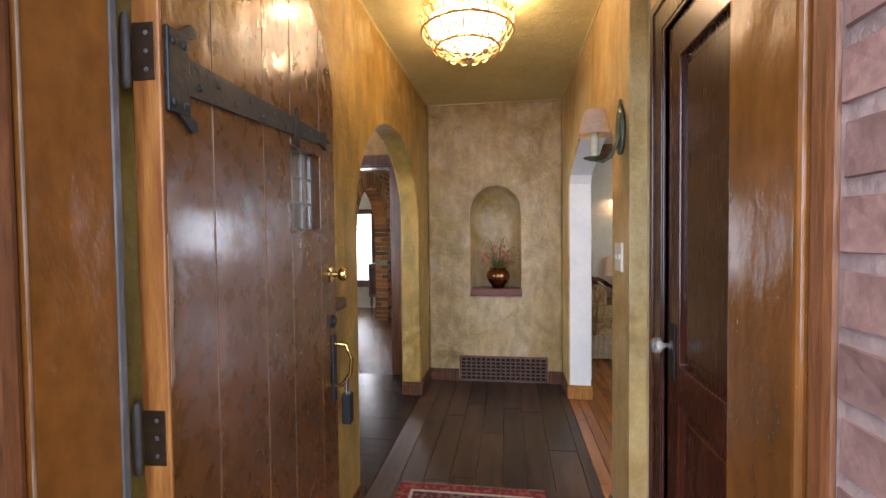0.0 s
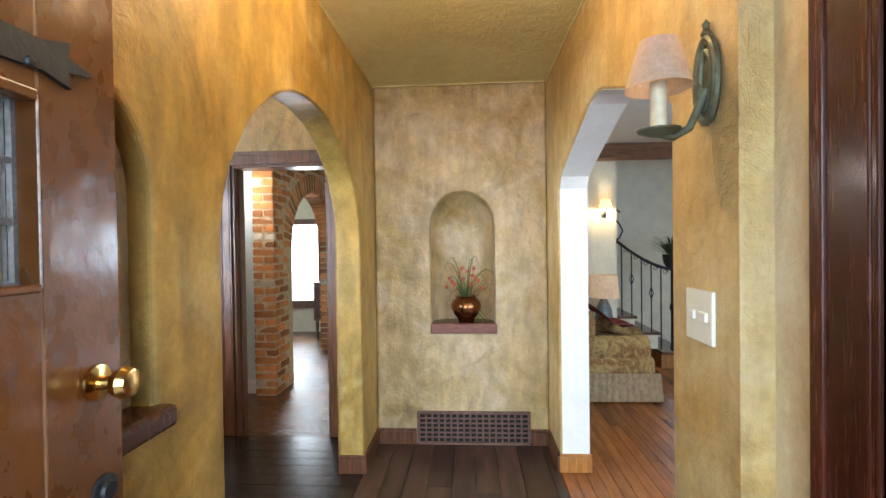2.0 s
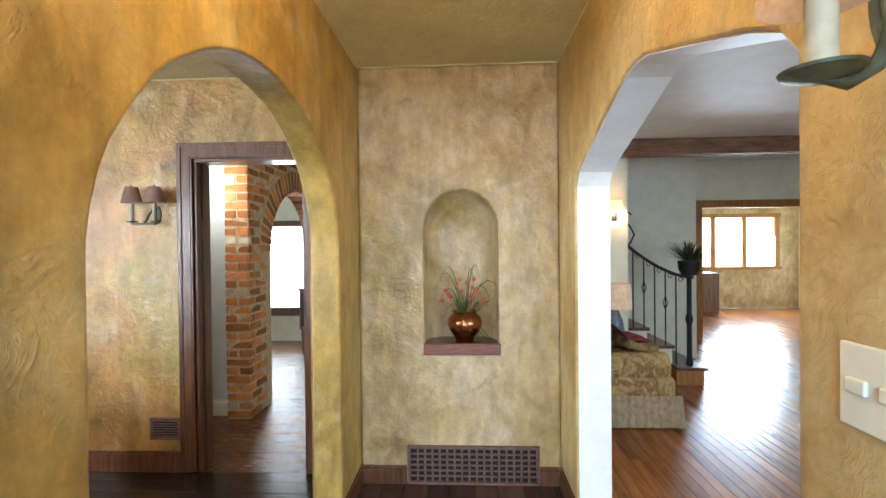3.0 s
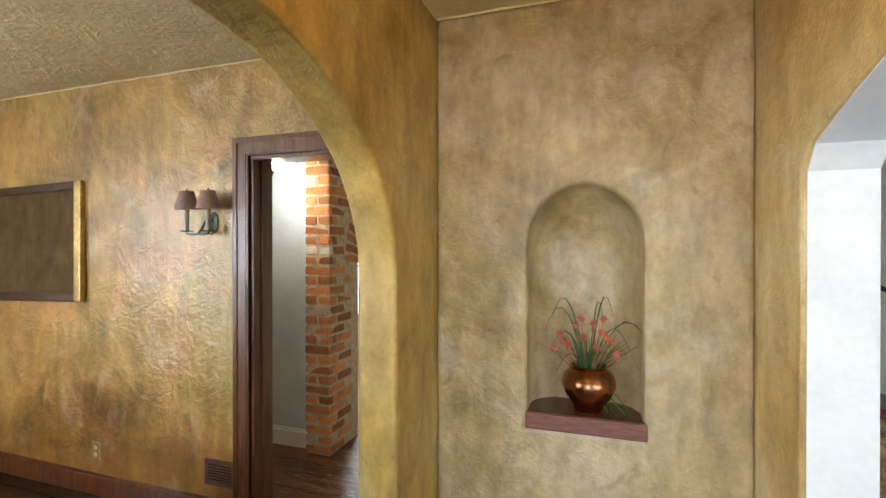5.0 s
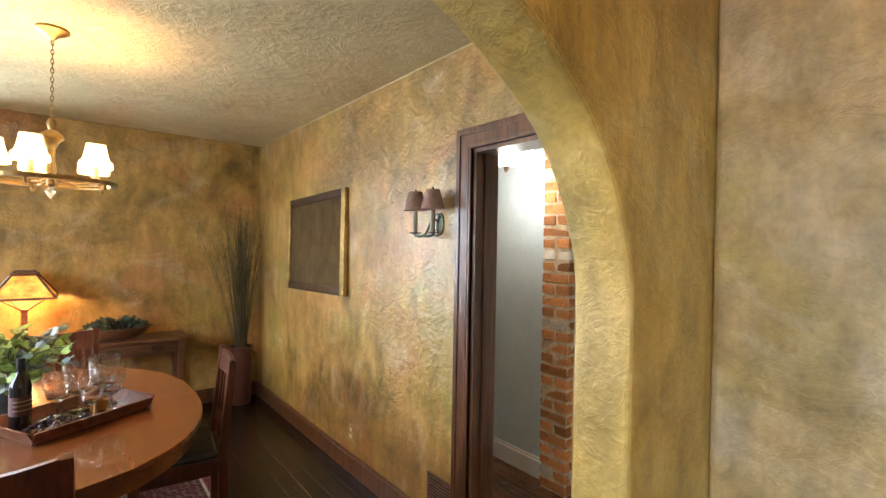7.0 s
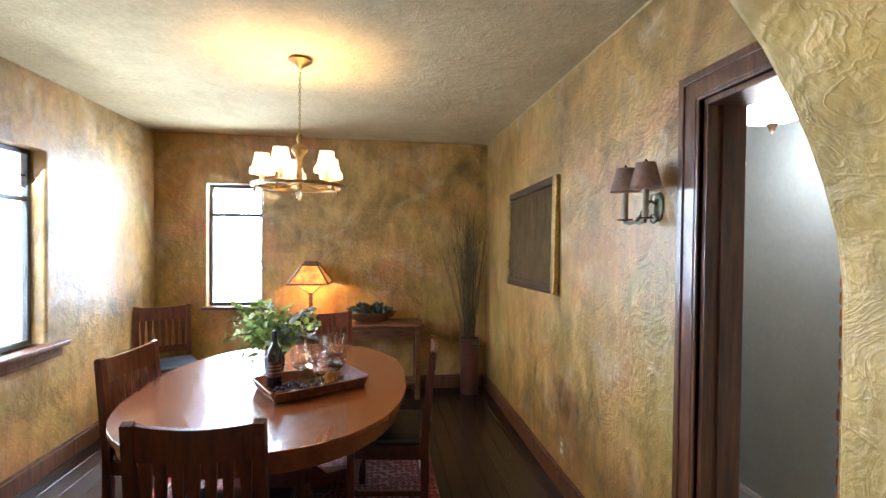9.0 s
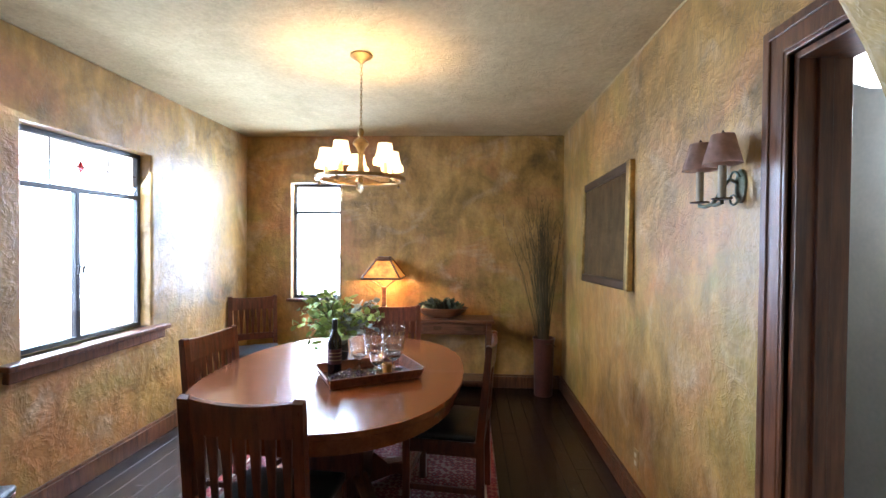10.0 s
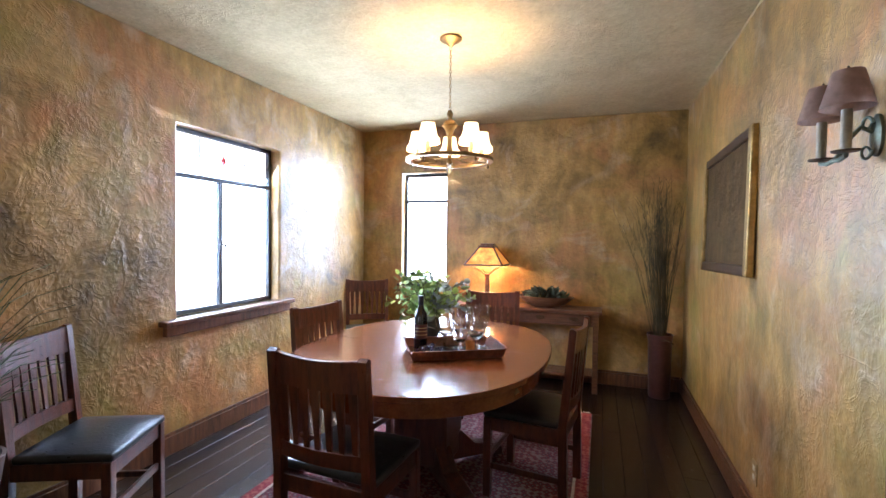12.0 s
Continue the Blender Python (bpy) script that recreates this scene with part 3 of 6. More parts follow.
for i in range(3):
    for j in range(3):
        w, hh = (wx1 - wx0 - 0.024) / 3, (wz1 - wz0 - 0.022) / 3
        x, z = wx0 + 0.012 + w * i, wz0 + 0.011 + hh * j
        ob = part("pane", bx(B(), x + 0.004, x + w - 0.004, -0.042, -0.039, z + 0.004, z + hh - 0.004), glass, wf)
        ob.visible_shadow = False
# strap hinge
bm = bx(B(), 0.004, 0.068, -0.003, 0.007, 1.60, 1.765, 0.003)
pts = [(0.055, 1.645), (0.45, 1.668), (0.80, 1.688), (0.85, 1.676), (0.845, 1.70), (0.895, 1.711), (0.845, 1.724), (0.85, 1.748), (0.80, 1.732), (0.45, 1.728), (0.055, 1.722)]
slab(bm, "y", -0.003, 0.006, pts)
slab(bm, "y", 0.0065, 0.0085, [(0.565, 1.67), (0.578, 1.645), (0.59, 1.64), (0.602, 1.645), (0.60, 1.67), (0.606, 1.70), (0.60, 1.735), (0.602, 1.762), (0.59, 1.768), (0.578, 1.762), (0.565, 1.735), (0.57, 1.70)])
for s, z0 in ((1, 1.765), (-1, 1.60)):
    slab(bm, "y", -0.003, 0.006, [(0.03, z0 - 0.004 * s), (0.066, z0 - 0.004 * s), (0.088, z0 + 0.004 * s), (0.094, z0 + 0.022 * s), (0.076, z0 + 0.030 * s), (0.055, z0 + 0.014 * s)])
strap = part("strap_hinge", bm, iron, door, "black forged iron strap hinge with rivets")
for x in (0.020, 0.052):
    for z in (1.62, 1.74):
        part("rivet", lathe(B(), [(0.009, 0), (0.007, 0.005), (0, 0.007)], 10, Matrix.Translation((x, 0.006, z)) @ pose(0, 0, 0, -90)), iron, strap)
for i in range(11):
    x = 0.10 + 0.068 * i
    part("rivet", lathe(B(), [(0.008, 0), (0.006, 0.004), (0, 0.006)], 10, Matrix.Translation((x, 0.006, 1.684 + 0.03 * (x - 0.1) + (0.012 if i % 2 else -0.012))) @ pose(0, 0, 0, -90)), iron, strap)
# knob, deadbolt, pull
kx, kz = 0.893, 1.205
m = Matrix.Translation((kx, -0.002, kz)) @ pose(0, 0, 0, -90)
knob = part("knob", lathe(B(), [(0.030, 0), (0.030, 0.006), (0.012, 0.009), (0.010, 0.03), (0.022, 0.036), (0.027, 0.05), (0.022, 0.062), (0, 0.066)], 24, m), brass, door, "round polished brass door knob", smooth=True)
m = Matrix.Translation((kx + 0.01, -0.002, 1.02)) @ pose(0, 0, 0, -90)
part("deadbolt", lathe(B(), [(0.026, 0), (0.026, 0.006), (0.016, 0.008), (0.014, 0.014), (0, 0.014)], 20, m), iron, door, smooth=True)
bm = bx(B(), kx - 0.006, kx + 0.034, -0.004, 0.006, 0.70, 0.96, 0.004)
pull = part("pull_plate", bm, iron, door, "black iron handle plate")
part("pull_grip", tube(B(), [(kx + 0.014, 0.004, 0.93), (kx + 0.014, 0.05, 0.925), (kx + 0.014, 0.072, 0.87), (kx + 0.014, 0.066, 0.81), (kx + 0.014, 0.03, 0.765), (kx + 0.014, 0.004, 0.76)], 0.008, 10), brass, pull, "curved brass pull grip", smooth=True)
# lock box hanging from the pull
lb = thing("lock_box", "black key lock box hanging from the door pull", "padlock", DOOR @ pose(kx + 0.014, -0.052, 0.0))
part("body", bx(B(), -0.024, 0.024, -0.018, 0.018, 0.615, 0.735, 0.006), iron, lb)
part("shackle", tube(B(), [(-0.015, 0, 0.73), (-0.015, 0, 0.785), (0, 0, 0.80), (0.015, 0, 0.785), (0.015, 0, 0.73)], 0.005, 8), chrome, lb, "steel shackle", smooth=True)
# butt hinges
for z in (0.96, 1.71, 0.28):
    hb = part("butt_hinge", bx(B(), -0.0085, -0.0062, -0.058, -0.012, z - 0.055, z + 0.055, 0.001), bronze, door, "old bronze butt hinge")
    part("hinge_pin", lathe(B(), [(0, z - 0.075), (0.006, z - 0.07), (0.008, z - 0.06), (0.008, z + 0.06), (0.006, z + 0.07), (0, z + 0.075)], 12, Matrix.Translation((-0.015, -0.066, 0))), strip_grey, hb, smooth=True)
    for zz in (z - 0.035, z, z + 0.035):
        part("screw", lathe(B(), [(0.005, 0), (0.004, 0.0015), (0, 0.002)], 8, Matrix.Translation((-0.0085, -0.030, zz)) @ pose(0, 0, 0, 0, -90)), strip_grey, hb)

for o in door.children_recursive:
    o.data.transform(Matrix.Scale(-1, 4, (0, 1, 0)))
    o.data.flip_normals()

# closet door on the right
closet = thing("door_2", "closed mahogany panelled closet door", "door", kind="structure")
bm = slab(B(), "x", CX - 0.006, CX + 0.045, rect(1.056, 1.871, 0.006, 2.053), [rect(1.165, 1.765, 0.22, 0.80), rect(1.165, 1.765, 0.93, 1.93)])
ob = part("stile_and_rail", bm, red_wood, closet)
soften(ob, 0.006, 2)
for z0, z1 in ((0.22, 0.80), (0.93, 1.93)):
    bm = bx(B(), CX + 0.014, CX + 0.035, 1.163, 1.767, z0 - 0.002, z1 + 0.002)
    bx(bm, CX + 0.004, CX + 0.020, 1.20, 1.73, z0 + 0.035, z1 - 0.035, 0.008)
    part("panel", bm, red_wood, closet)
m = Matrix.Translation((CX - 0.006, 1.815, 0.985)) @ pose(0, 0, 0, 0, -90, 0)
part("knob", lathe(B(), [(0.022, -0.004), (0.022, 0.004), (0.008, 0.008), (0.008, 0.03), (0.020, 0.036), (0.027, 0.046), (0.027, 0.056), (0.018, 0.066), (0, 0.068)], 12, m), mat("crystal", (0.9, 0.92, 0.95), 0.05, glass=0.85, spread=0.0), closet, "faceted glass door knob")
part("keyhole_plate", bx(B(), CX - 0.011, CX - 0.0055, 1.79, 1.84, 0.87, 1.06, 0.003), iron, closet)


def casing(name, axis, face, sign, u0, u1, ztop, width, material, label, depth=0.03):
    """Moulded casing round a doorway on the plane axis=face; sign points out of the wall."""
    bm = B()
    for k, (a, b, d) in enumerate(((0.0, width, depth * 0.55), (0.012, width - 0.012, depth * 0.8), (width - 0.03, width, depth), (0.0, 0.016, depth * 0.7))):
        lo, hi = sorted((face, face + sign * d))
        outer = [(u0 - b, 0.004), (u0 - a, 0.004), (u0 - a, ztop + a), (u1 + a, ztop + a), (u1 + a, 0.004), (u1 + b, 0.004), (u1 + b, ztop + b), (u0 - b, ztop + b)]
        slab(bm, axis, lo, hi, outer)
    ob = setting(name, bm, material, label, "trim")
    soften(ob, 0.003, 2)
    return ob


# added panel, out of view: keeps living room light from leaking round the door
setting("wall_closet_back", bx(B(), 0.50, 0.556, 0.96, 1.98, 0.001, 2.1), trim_wood, "unseen panel added behind the closet door to stop a light leak", "wall")
casing("trim_closet", "x", CX, -1, 1.055, 1.872, 2.055, 0.125, red_wood, "moulded mahogany closet door casing", 0.03)
casing("trim_passage", "y", PY, -1, -1.965, -1.225, 2.05, 0.098, trim_wood, "dark oak doorway casing with mitred head", 0.032)
bm = slab(B(), "y", PY - 0.002, PY + 0.152, [(-1.985, 0.003), (-1.945, 0.003), (-1.945, 2.03), (-1.245, 2.03), (-1.245, 0.003), (-1.205, 0.003), (-1.205, 2.07), (-1.985, 2.07)])
bx(bm, -1.946, -1.932, PY + 0.05, PY + 0.09, 0.003, 2.03)
setting("door_frame_passage", bm, trim_wood, "dark oak lined doorway jamb", "door frame", 0.003)
casing("trim_sunroom", "y", 8.6, -1, 3.32, 5.2, 1.98, 0.11, orange_wood, "honey oak doorway casing", 0.03)
bm = slab(B(), "y", PY + 0.151, PY + 0.165, [(-2.06, 0.003), (-1.975, 0.003), (-1.975, 2.06), (-1.215, 2.06), (-1.215, 0.003), (-1.13, 0.003), (-1.13, 2.14), (-2.06, 2.14)])
setting("trim_passage_back", bm, white_paint, "white casing on the passage side", "trim")


def baseboard(runs, h, t, material, label, name="baseboard"):
    bm = B()
    for x0, y0, x1, y1, nx, ny in runs:
        xa, xb = sorted((x0, x1 + nx * t) if x0 == x1 else (x0, x1))
        ya, yb = sorted((y0, y1 + ny * t) if y0 == y1 else (y0, y1))
        bx(bm, xa, xb, ya, yb, 0.0, h - 0.02, 0.0)
        if x0 == x1:
            xa, xb = sorted((x0, x1 + nx * t * 0.6))
        else:
            ya, yb = sorted((y0, y1 + ny * t * 0.6))
        bx(bm, xa, xb, ya, yb, h - 0.0195, h, 0.0)
    ob = setting(name, bm, material, label, "baseboard")
    soften(ob, 0.003, 2)
    return ob


hall_base = wood("hall_base", (0.06, 0.022, 0.010), (0.17, 0.065, 0.028), 0.4)
baseboard([(LX, NY, -0.571, NY, 0, -1), (0.247, NY, RX, NY, 0, -1), (LX, 4.0, LX, NY - 0.02, 1, 0), (LX, 1.0, LX, 2.395, 1, 0), (-1.012, 3.995, LX + 0.02, 3.995, 0, -1),
           (RX, 4.05, RX, NY - 0.02, -1, 0), (RX, 2.13, RX, 2.45, -1, 0)], 0.112, 0.02, hall_base, "worn reddish-brown hall baseboard")
baseboard([(0.372, 4.05, 0.57, 4.05, 0, -1), (0.56, 2.2, 0.56, 2.45, 1, 0), (0.67, 6.4, 1.42, 6.4, 0, -1), (2.95, 8.6, 3.2, 8.6, 0, -1)], 0.115, 0.018, orange_wood, "honey oak living room baseboard", "baseboard_living")
baseboard([(FX, PY, -2.065, PY, 0, -1), (FX, WY, FX, PY - 0.02, 1, 0), (FX + 0.02, WY, -1.02, WY, 0, 1)], 0.135, 0.022, trim_wood, "dark stained dining room baseboard", "baseboard_dining")
baseboard([(-4.9, 5.5, -2.245, 5.5, 0, -1)], 0.14, 0.018, white_paint, "white passage baseboard", "baseboard_passage")


def casement(name, label, axis, plane, u0, u1, z0, z1, ztrans, mullion, sign):
    """A dark steel casement window with a transom light."""
    win = thing(name, label, "window", kind="structure")
    t = 0.03
    holes = []
    cols_ = [u0 + t] + ([mullion - 0.016, mullion + 0.016] if mullion else []) + [u1 - t]
    spans = list(zip(cols_[::2], cols_[1::2]))
    holes.append(rect(u0 + t, u1 - t, ztrans + 0.016, z1 - t))
    holes += [rect(a, b, z0 + t, ztrans - 0.016) for a, b in spans]
    lo, hi = sorted((plane - 0.02, plane + 0.02))
    fr = part("window_frame", slab(B(), axis, lo, hi, rect(u0, u1, z0, z1), holes), mat("steel_sash", (0.05, 0.052, 0.055), 0.45, 0.3, bump=0.1), win, "dark painted steel sash")
    soften(fr, 0.004, 2)
    for hole in holes:
        (a, c), (b, _), (_, d), _ = hole
        q = {"y": (a - 0.006, b + 0.006, plane - 0.003, plane + 0.003), "x": (plane - 0.003, plane + 0.003, a - 0.006, b + 0.006)}[axis]
        ob = part("pane", bx(B(), *q, c - 0.006, d + 0.006), glass, win)
        ob.visible_shadow = False
    for a, b in spans:
        e = b if mullion is None or abs(b - mullion) < 0.05 else a
        q = lambda u, w: Vector((u, plane + sign * w, 0)) if axis == "y" else Vector((plane + sign * w, u, 0))
        zc = (z0 + ztrans) / 2
        part("latch", tube(B(), [q(e, 0.018) + Vector((0, 0, zc)), q(e, 0.045) + Vector((0, 0, zc)), q(e + 0.02, 0.05) + Vector((0, 0, zc - 0.05))], 0.007, 8), fr.data.materials[0], win)
    return win


casement("window_1", "steel casement window with a transom, bright outside", "y", 1.14, -3.775, -2.80, 0.85, 2.10, 1.785, -3.24, 1)
win1 = bpy.data.objects["window_1"]
part("stained_lozenge", slab(B(), "y", 1.1445, 1.1465, [(-3.30, 1.93), (-3.275, 1.885), (-3.25, 1.93), (-3.275, 1.975)]), mat("ruby_glass", (0.55, 0.03, 0.03), 0.1, spread=0.1, glass=0.5), win1, "small ruby stained glass lozenge")
for x in (-3.49, -3.06):
    part("lead_came", bx(B(), x - 0.004, x + 0.004, 1.1445, 1.149, 1.80, 2.07), MATS["steel_sash"], win1)
part("lead_came", bx(B(), -3.745, -2.83, 1.1445, 1.148, 1.93, 1.937), MATS["steel_sash"], win1)
casement("window_2", "narrow steel window with a transom, bright outside", "x", FX - 0.10, 1.715, 2.235, 0.88, 2.085, 1.785, None, 1)


bm = bx(B(), -3.90, -2.665, 1.165, 1.315, 0.815, 0.85, 0.008)
bx(bm, -3.87, -2.69, 1.246, 1.285, 0.75, 0.8145, 0.006)
setting("window_sill", bm, trim_wood, "deep dark wooden window sill", "window sill")
bm = bx(B(), FX - 0.09, FX + 0.045, 1.68, 2.27, 0.85, 0.88, 0.006)
setting("window_sill_narrow", bm, trim_wood, "dark wooden sill of the narrow window", "window sill")

# ---- hall things ----
shelf = thing("niche_shelf", "reddish wooden shelf set into the arched niche", "shelf")
shelf_wood = mat("shelf_wood", (0.20, 0.07, 0.05), 0.4, spread=0.2, stretch=(2, 14, 14), bump=0.2)
# darker wood than the lip: the shade on the shelf top is in the colour
part("board", bx(B(), -0.450, 0.008, NY - 0.004, NY + 0.215, 0.818, 0.866, 0.004), red_wood, shelf, "polished shelf board, niche shade put into its dark colour")
part("front_lip", bx(B(), -0.456, 0.014, NY - 0.032, NY - 0.0045, 0.800, 0.868, 0.007), shelf_wood, shelf, "worn reddish front edge")
shelf2 = thing("niche_shelf", "dark wooden ledge under the shallow wall niche", "shelf")
part("board", bx(B(), -0.945, -0.822, 1.68, 2.15, 1.045, 1.095, 0.012), red_wood, shelf2)

pot = thing("copper_pot", "round hammered copper pot on the niche shelf", "pot", pose(-0.205, NY + 0.085, 0.8665))
part("bowl", lathe(B(), [(0, 0), (0.054, 0), (0.058, 0.010), (0.064, 0.026), (0.092, 0.062), (0.109, 0.100), (0.110, 0.122), (0.100, 0.150), (0.078, 0.170), (0.070, 0.178), (0.076, 0.188), (0.068, 0.188), (0.064, 0.17), (0.09, 0.13), (0, 0.12)], 32), copper, pot, smooth=True)
leaf_green = mat("leaf_green", (0.06, 0.13, 0.025), 0.45, spread=0.25, second=(0.03, 0.075, 0.015), island=0.3)
dry_leaf = mat("dry_leaf", (0.16, 0.15, 0.045), 0.55, spread=0.25, island=0.3)
plant = thing("flowering_plant", "grassy plant with small coral flowers in the copper pot", "plant", pose(-0.205, NY + 0.085, 0.985))
rng = random.Random(4)
bm = B()
for i in range(120):
    a, tilt, ln = rng.uniform(0, 6.28), rng.uniform(0.1, 0.95), rng.uniform(0.08, 0.25)
    p, out_ = Vector((rng.uniform(-0.02, 0.02), rng.uniform(-0.02, 0.02), 0)), Vector((math.cos(a), math.sin(a) * 0.45, 0))
    strip(bm, [p + out_ * (tilt * ln * s) + Vector((0, 0, ln * (s - 0.35 * tilt * s * s))) for s in (0, 0.25, 0.5, 0.75, 1)], rng.uniform(0.006, 0.012), (0, 0, 1) if tilt > 0.3 else (0, 1, 0))
part("leaf_tuft", bm, leaf_green, plant)
bm = B()
for s, ln, hgt in ((1, 0.24, 0.17), (-1, 0.18, 0.22), (0.6, 0.10, 0.25), (1, 0.17, -0.14), (-0.8, 0.20, 0.12), (0.9, 0.18, 0.14), (0.7, 0.13, -0.10), (-0.9, 0.15, 0.02), (1, 0.20, -0.20), (0.8, 0.15, -0.22), (0.9, 0.13, -0.17), (-0.7, 0.22, 0.26), (0.5, 0.2, 0.27)):
    pts = [Vector((s * ln * t, -0.02, hgt * math.sin(t * 2.0) * (1.05 if hgt > 0 else 1) + 0.10 * t * (1 - t) * 4)) for t in (0, 0.15, 0.3, 0.45, 0.6, 0.75, 0.9, 1)]
    strip(bm, pts, 0.007, (0, 1, 0))
part("arching_blade", bm, leaf_green, plant, "long arching grass blades")
for i, (x, y, z) in enumerate([(-0.03, -0.03, 0.27), (0.05, -0.05, 0.22), (-0.12, -0.02, 0.2), (-0.08, -0.05, 0.16), (0.09, -0.02, 0.18), (-0.14, -0.04, 0.14), (0.03, -0.06, 0.16), (0.11, -0.04, 0.13), (-0.05, -0.02, 0.24), (0.02, -0.03, 0.25), (0.07, -0.06, 0.20), (-0.10, -0.06, 0.18), (-0.02, -0.07, 0.20), (0.06, -0.02, 0.27)]):
    bm = B()
    for k in range(6):
        a = k * 1.047
        strip(bm, [Vector((x, y, z)), Vector((x + 0.010 * math.cos(a), y + 0.006 * math.sin(a * 2), z + 0.010 * math.sin(a))), Vector((x + 0.019 * math.cos(a), y - 0.01, z + 0.019 * math.sin(a)))], 0.012, (0, 1, 0))
    tube(bm, [(x, y + 0.004, z), (x * 0.6, y * 0.5, z * 0.5), (0, 0, 0)], 0.0016, 5)
    part("flower", bm, mat("coral_petal", (0.55, 0.13, 0.06), 0.5, spread=0.2), plant, "coral orange flower")

grille = thing("floor_grille", "dark wooden lattice heating grille set in the baseboard", "vent", pose(-0.565, NY - 0.001, 0))
gm = mat("grille_wood", (0.15, 0.075, 0.055), 0.5, spread=0.2, stretch=(3, 10, 10), bump=0.2)
part("frame", slab(B(), "y", -0.024, -0.001, rect(0, 0.806, 0.004, 0.238), [rect(0.018, 0.788, 0.02, 0.222)]), gm, grille)
# near-black sheet paints the darkness of the hollow behind the lattice
part("backing", bx(B(), 0.01, 0.796, -0.006, -0.002, 0.012, 0.23), mat("hollow_shade", (0.01, 0.009, 0.008), 0.9), grille)
for i in range(5):
    z = 0.02 + 0.202 * (i + 1) / 6
    part("bar", bx(B(), 0.018, 0.788, -0.018, -0.010, z - 0.005, z + 0.005), gm, grille)
for i in range(16):
    x = 0.018 + 0.77 * (i + 1) / 17
    part("slat", bx(B(), x - 0.006, x + 0.006, -0.022, -0.013, 0.02, 0.222), gm, grille)

switch = thing("light_switch", "ivory double light switch plate on plaster", "switch", pose(RX - 0.001, 2.283, 1.262, 0, 0, 0))
plate = mat("ivory_plate", (0.80, 0.80, 0.70), 0.35, spread=0.02)
part("plate", bx(B(), -0.009, 0, -0.062, 0.062, -0.062, 0.062, 0.003), plate, switch)
for y in (-0.028, 0.028):
    part("toggle", bx(B(), -0.016, -0.008, y - 0.017, y + 0.017, -0.010, 0.012, 0.003), plate, switch)

# hall wall sconce
sconce = thing("wall_sconce", "verdigris wall sconce with a parchment shade", "wall lamp", pose(RX, 2.235, 1.798))
bm = B()
for k in range(2):
    pts = [Vector((-0.012, 0.042 * math.cos(a) * (1 - 0.35 * k), 0.0 + 0.092 * math.sin(a) * (1 - 0.3 * k))) for a in [2 * math.pi * i / 28 for i in range(29)]]
    tube(bm, pts, 0.010 - 0.002 * k, 8)
lathe(bm, [(0, 0.012), (0.030, 0.010), (0.040, 0.0), (0, 0.0)], 24, Matrix.Diagonal((1, 1, 2.1, 1)) @ pose(0, 0, 0, 0, -90, 0))
part("backplate", bm, verdigris, sconce, smooth=True)
part("finial", lathe(B(), [(0.006, 0), (0.012, 0.012), (0.006, 0.024), (0.009, 0.034), (0, 0.046)], 12, Matrix.Translation((-0.012, 0, 0.092))), verdigris, sconce, smooth=True)
part("arm", tube(B(), [(-0.012, 0, -0.02), (-0.03, 0, -0.06), (-0.05, 0, -0.105), (-0.085, 0, -0.125), (-0.117, 0, -0.115)], 0.009, 10), verdigris, sconce, smooth=True)
mcup = Matrix.Translation((-0.117, 0, -0.115))
part("drip_cup", lathe(B(), [(0, -0.008), (0.02, -0.006), (0.045, 0.004), (0.047, 0.008), (0.03, 0.004), (0, 0.004)], 24, mcup), verdigris, sconce, smooth=True)
part("candle", lathe(B(), [(0.018, 0), (0.018, 0.115), (0, 0.117)], 20, mcup), mat("candle_sleeve", (0.66, 0.60, 0.44), 0.5, spread=0.12), sconce, "ivory candle sleeve", smooth=True)
parchment = mat("parchment", (0.80, 0.64, 0.52), 0.7, spread=0.12, scale=16, second=(0.68, 0.50, 0.38), bump=0.1)


def translucent(m):
    """Lets part of the light pass through a cloth or paper shade."""
    N, L = m.node_tree.nodes, m.node_tree.links
    out = [n for n in N if n.type == "OUTPUT_MATERIAL"][0]
    tr, mx = N.new("ShaderNodeBsdfTranslucent"), N.new("ShaderNodeMixShader")
    base = N["Principled BSDF"].inputs["Base Color"]
    if base.links:
        L.new(base.links[0].from_socket, tr.inputs["Color"])
    mx.inputs[0].default_value = 0.5
    L.new(N["Principled BSDF"].outputs[0], mx.inputs[1])
    L.new(tr.outputs[0], mx.inputs[2])
    L.new(mx.outputs[0], out.inputs["Surface"])


translucent(parchment)


def shade_bm(r0, r1, z0, z1, m=None, n=32, t=0.0015):
    return lathe(B(), [(r0, z0), ((r0 + r1) / 2, (z0 + z1) / 2), (r1, z1)], n, m, False)


part("shade", shade_bm(0.072, 0.043, 0.10, 0.205, mcup), parchment, sconce, "blotched pinkish-tan parchment shade", smooth=True)

# hall ceiling light
hall_light = thing("ceiling_light", "ornate gilt and glass filigree ceiling light, lit", "ceiling lamp", pose(-0.31, 2.58, 0))
gilt = mat("gilt", (0.78, 0.58, 0.28), 0.3, 0.85, spread=0.2, bump=0.2)
part("canopy", lathe(B(), [(0.20, H - 0.001), (0.20, H - 0.02), (0.14, H - 0.035), (0.05, H - 0.05), (0.05, H - 0.04), (0, H - 0.04)], 32), gilt, hall_light, smooth=True)
glow_glass = mat("glow_glass", (1.0, 0.86, 0.62), 0.3, spread=0.0, emit=8.0)
part("inner_bowl", lathe(B(), [(0, H - 0.245), (0.08, H - 0.237), (0.15, H - 0.21), (0.195, H - 0.16), (0.20, H - 0.11), (0, H - 0.11)], 32), glow_glass, hall_light, "glowing white glass bowl", smooth=True)
bm = B()
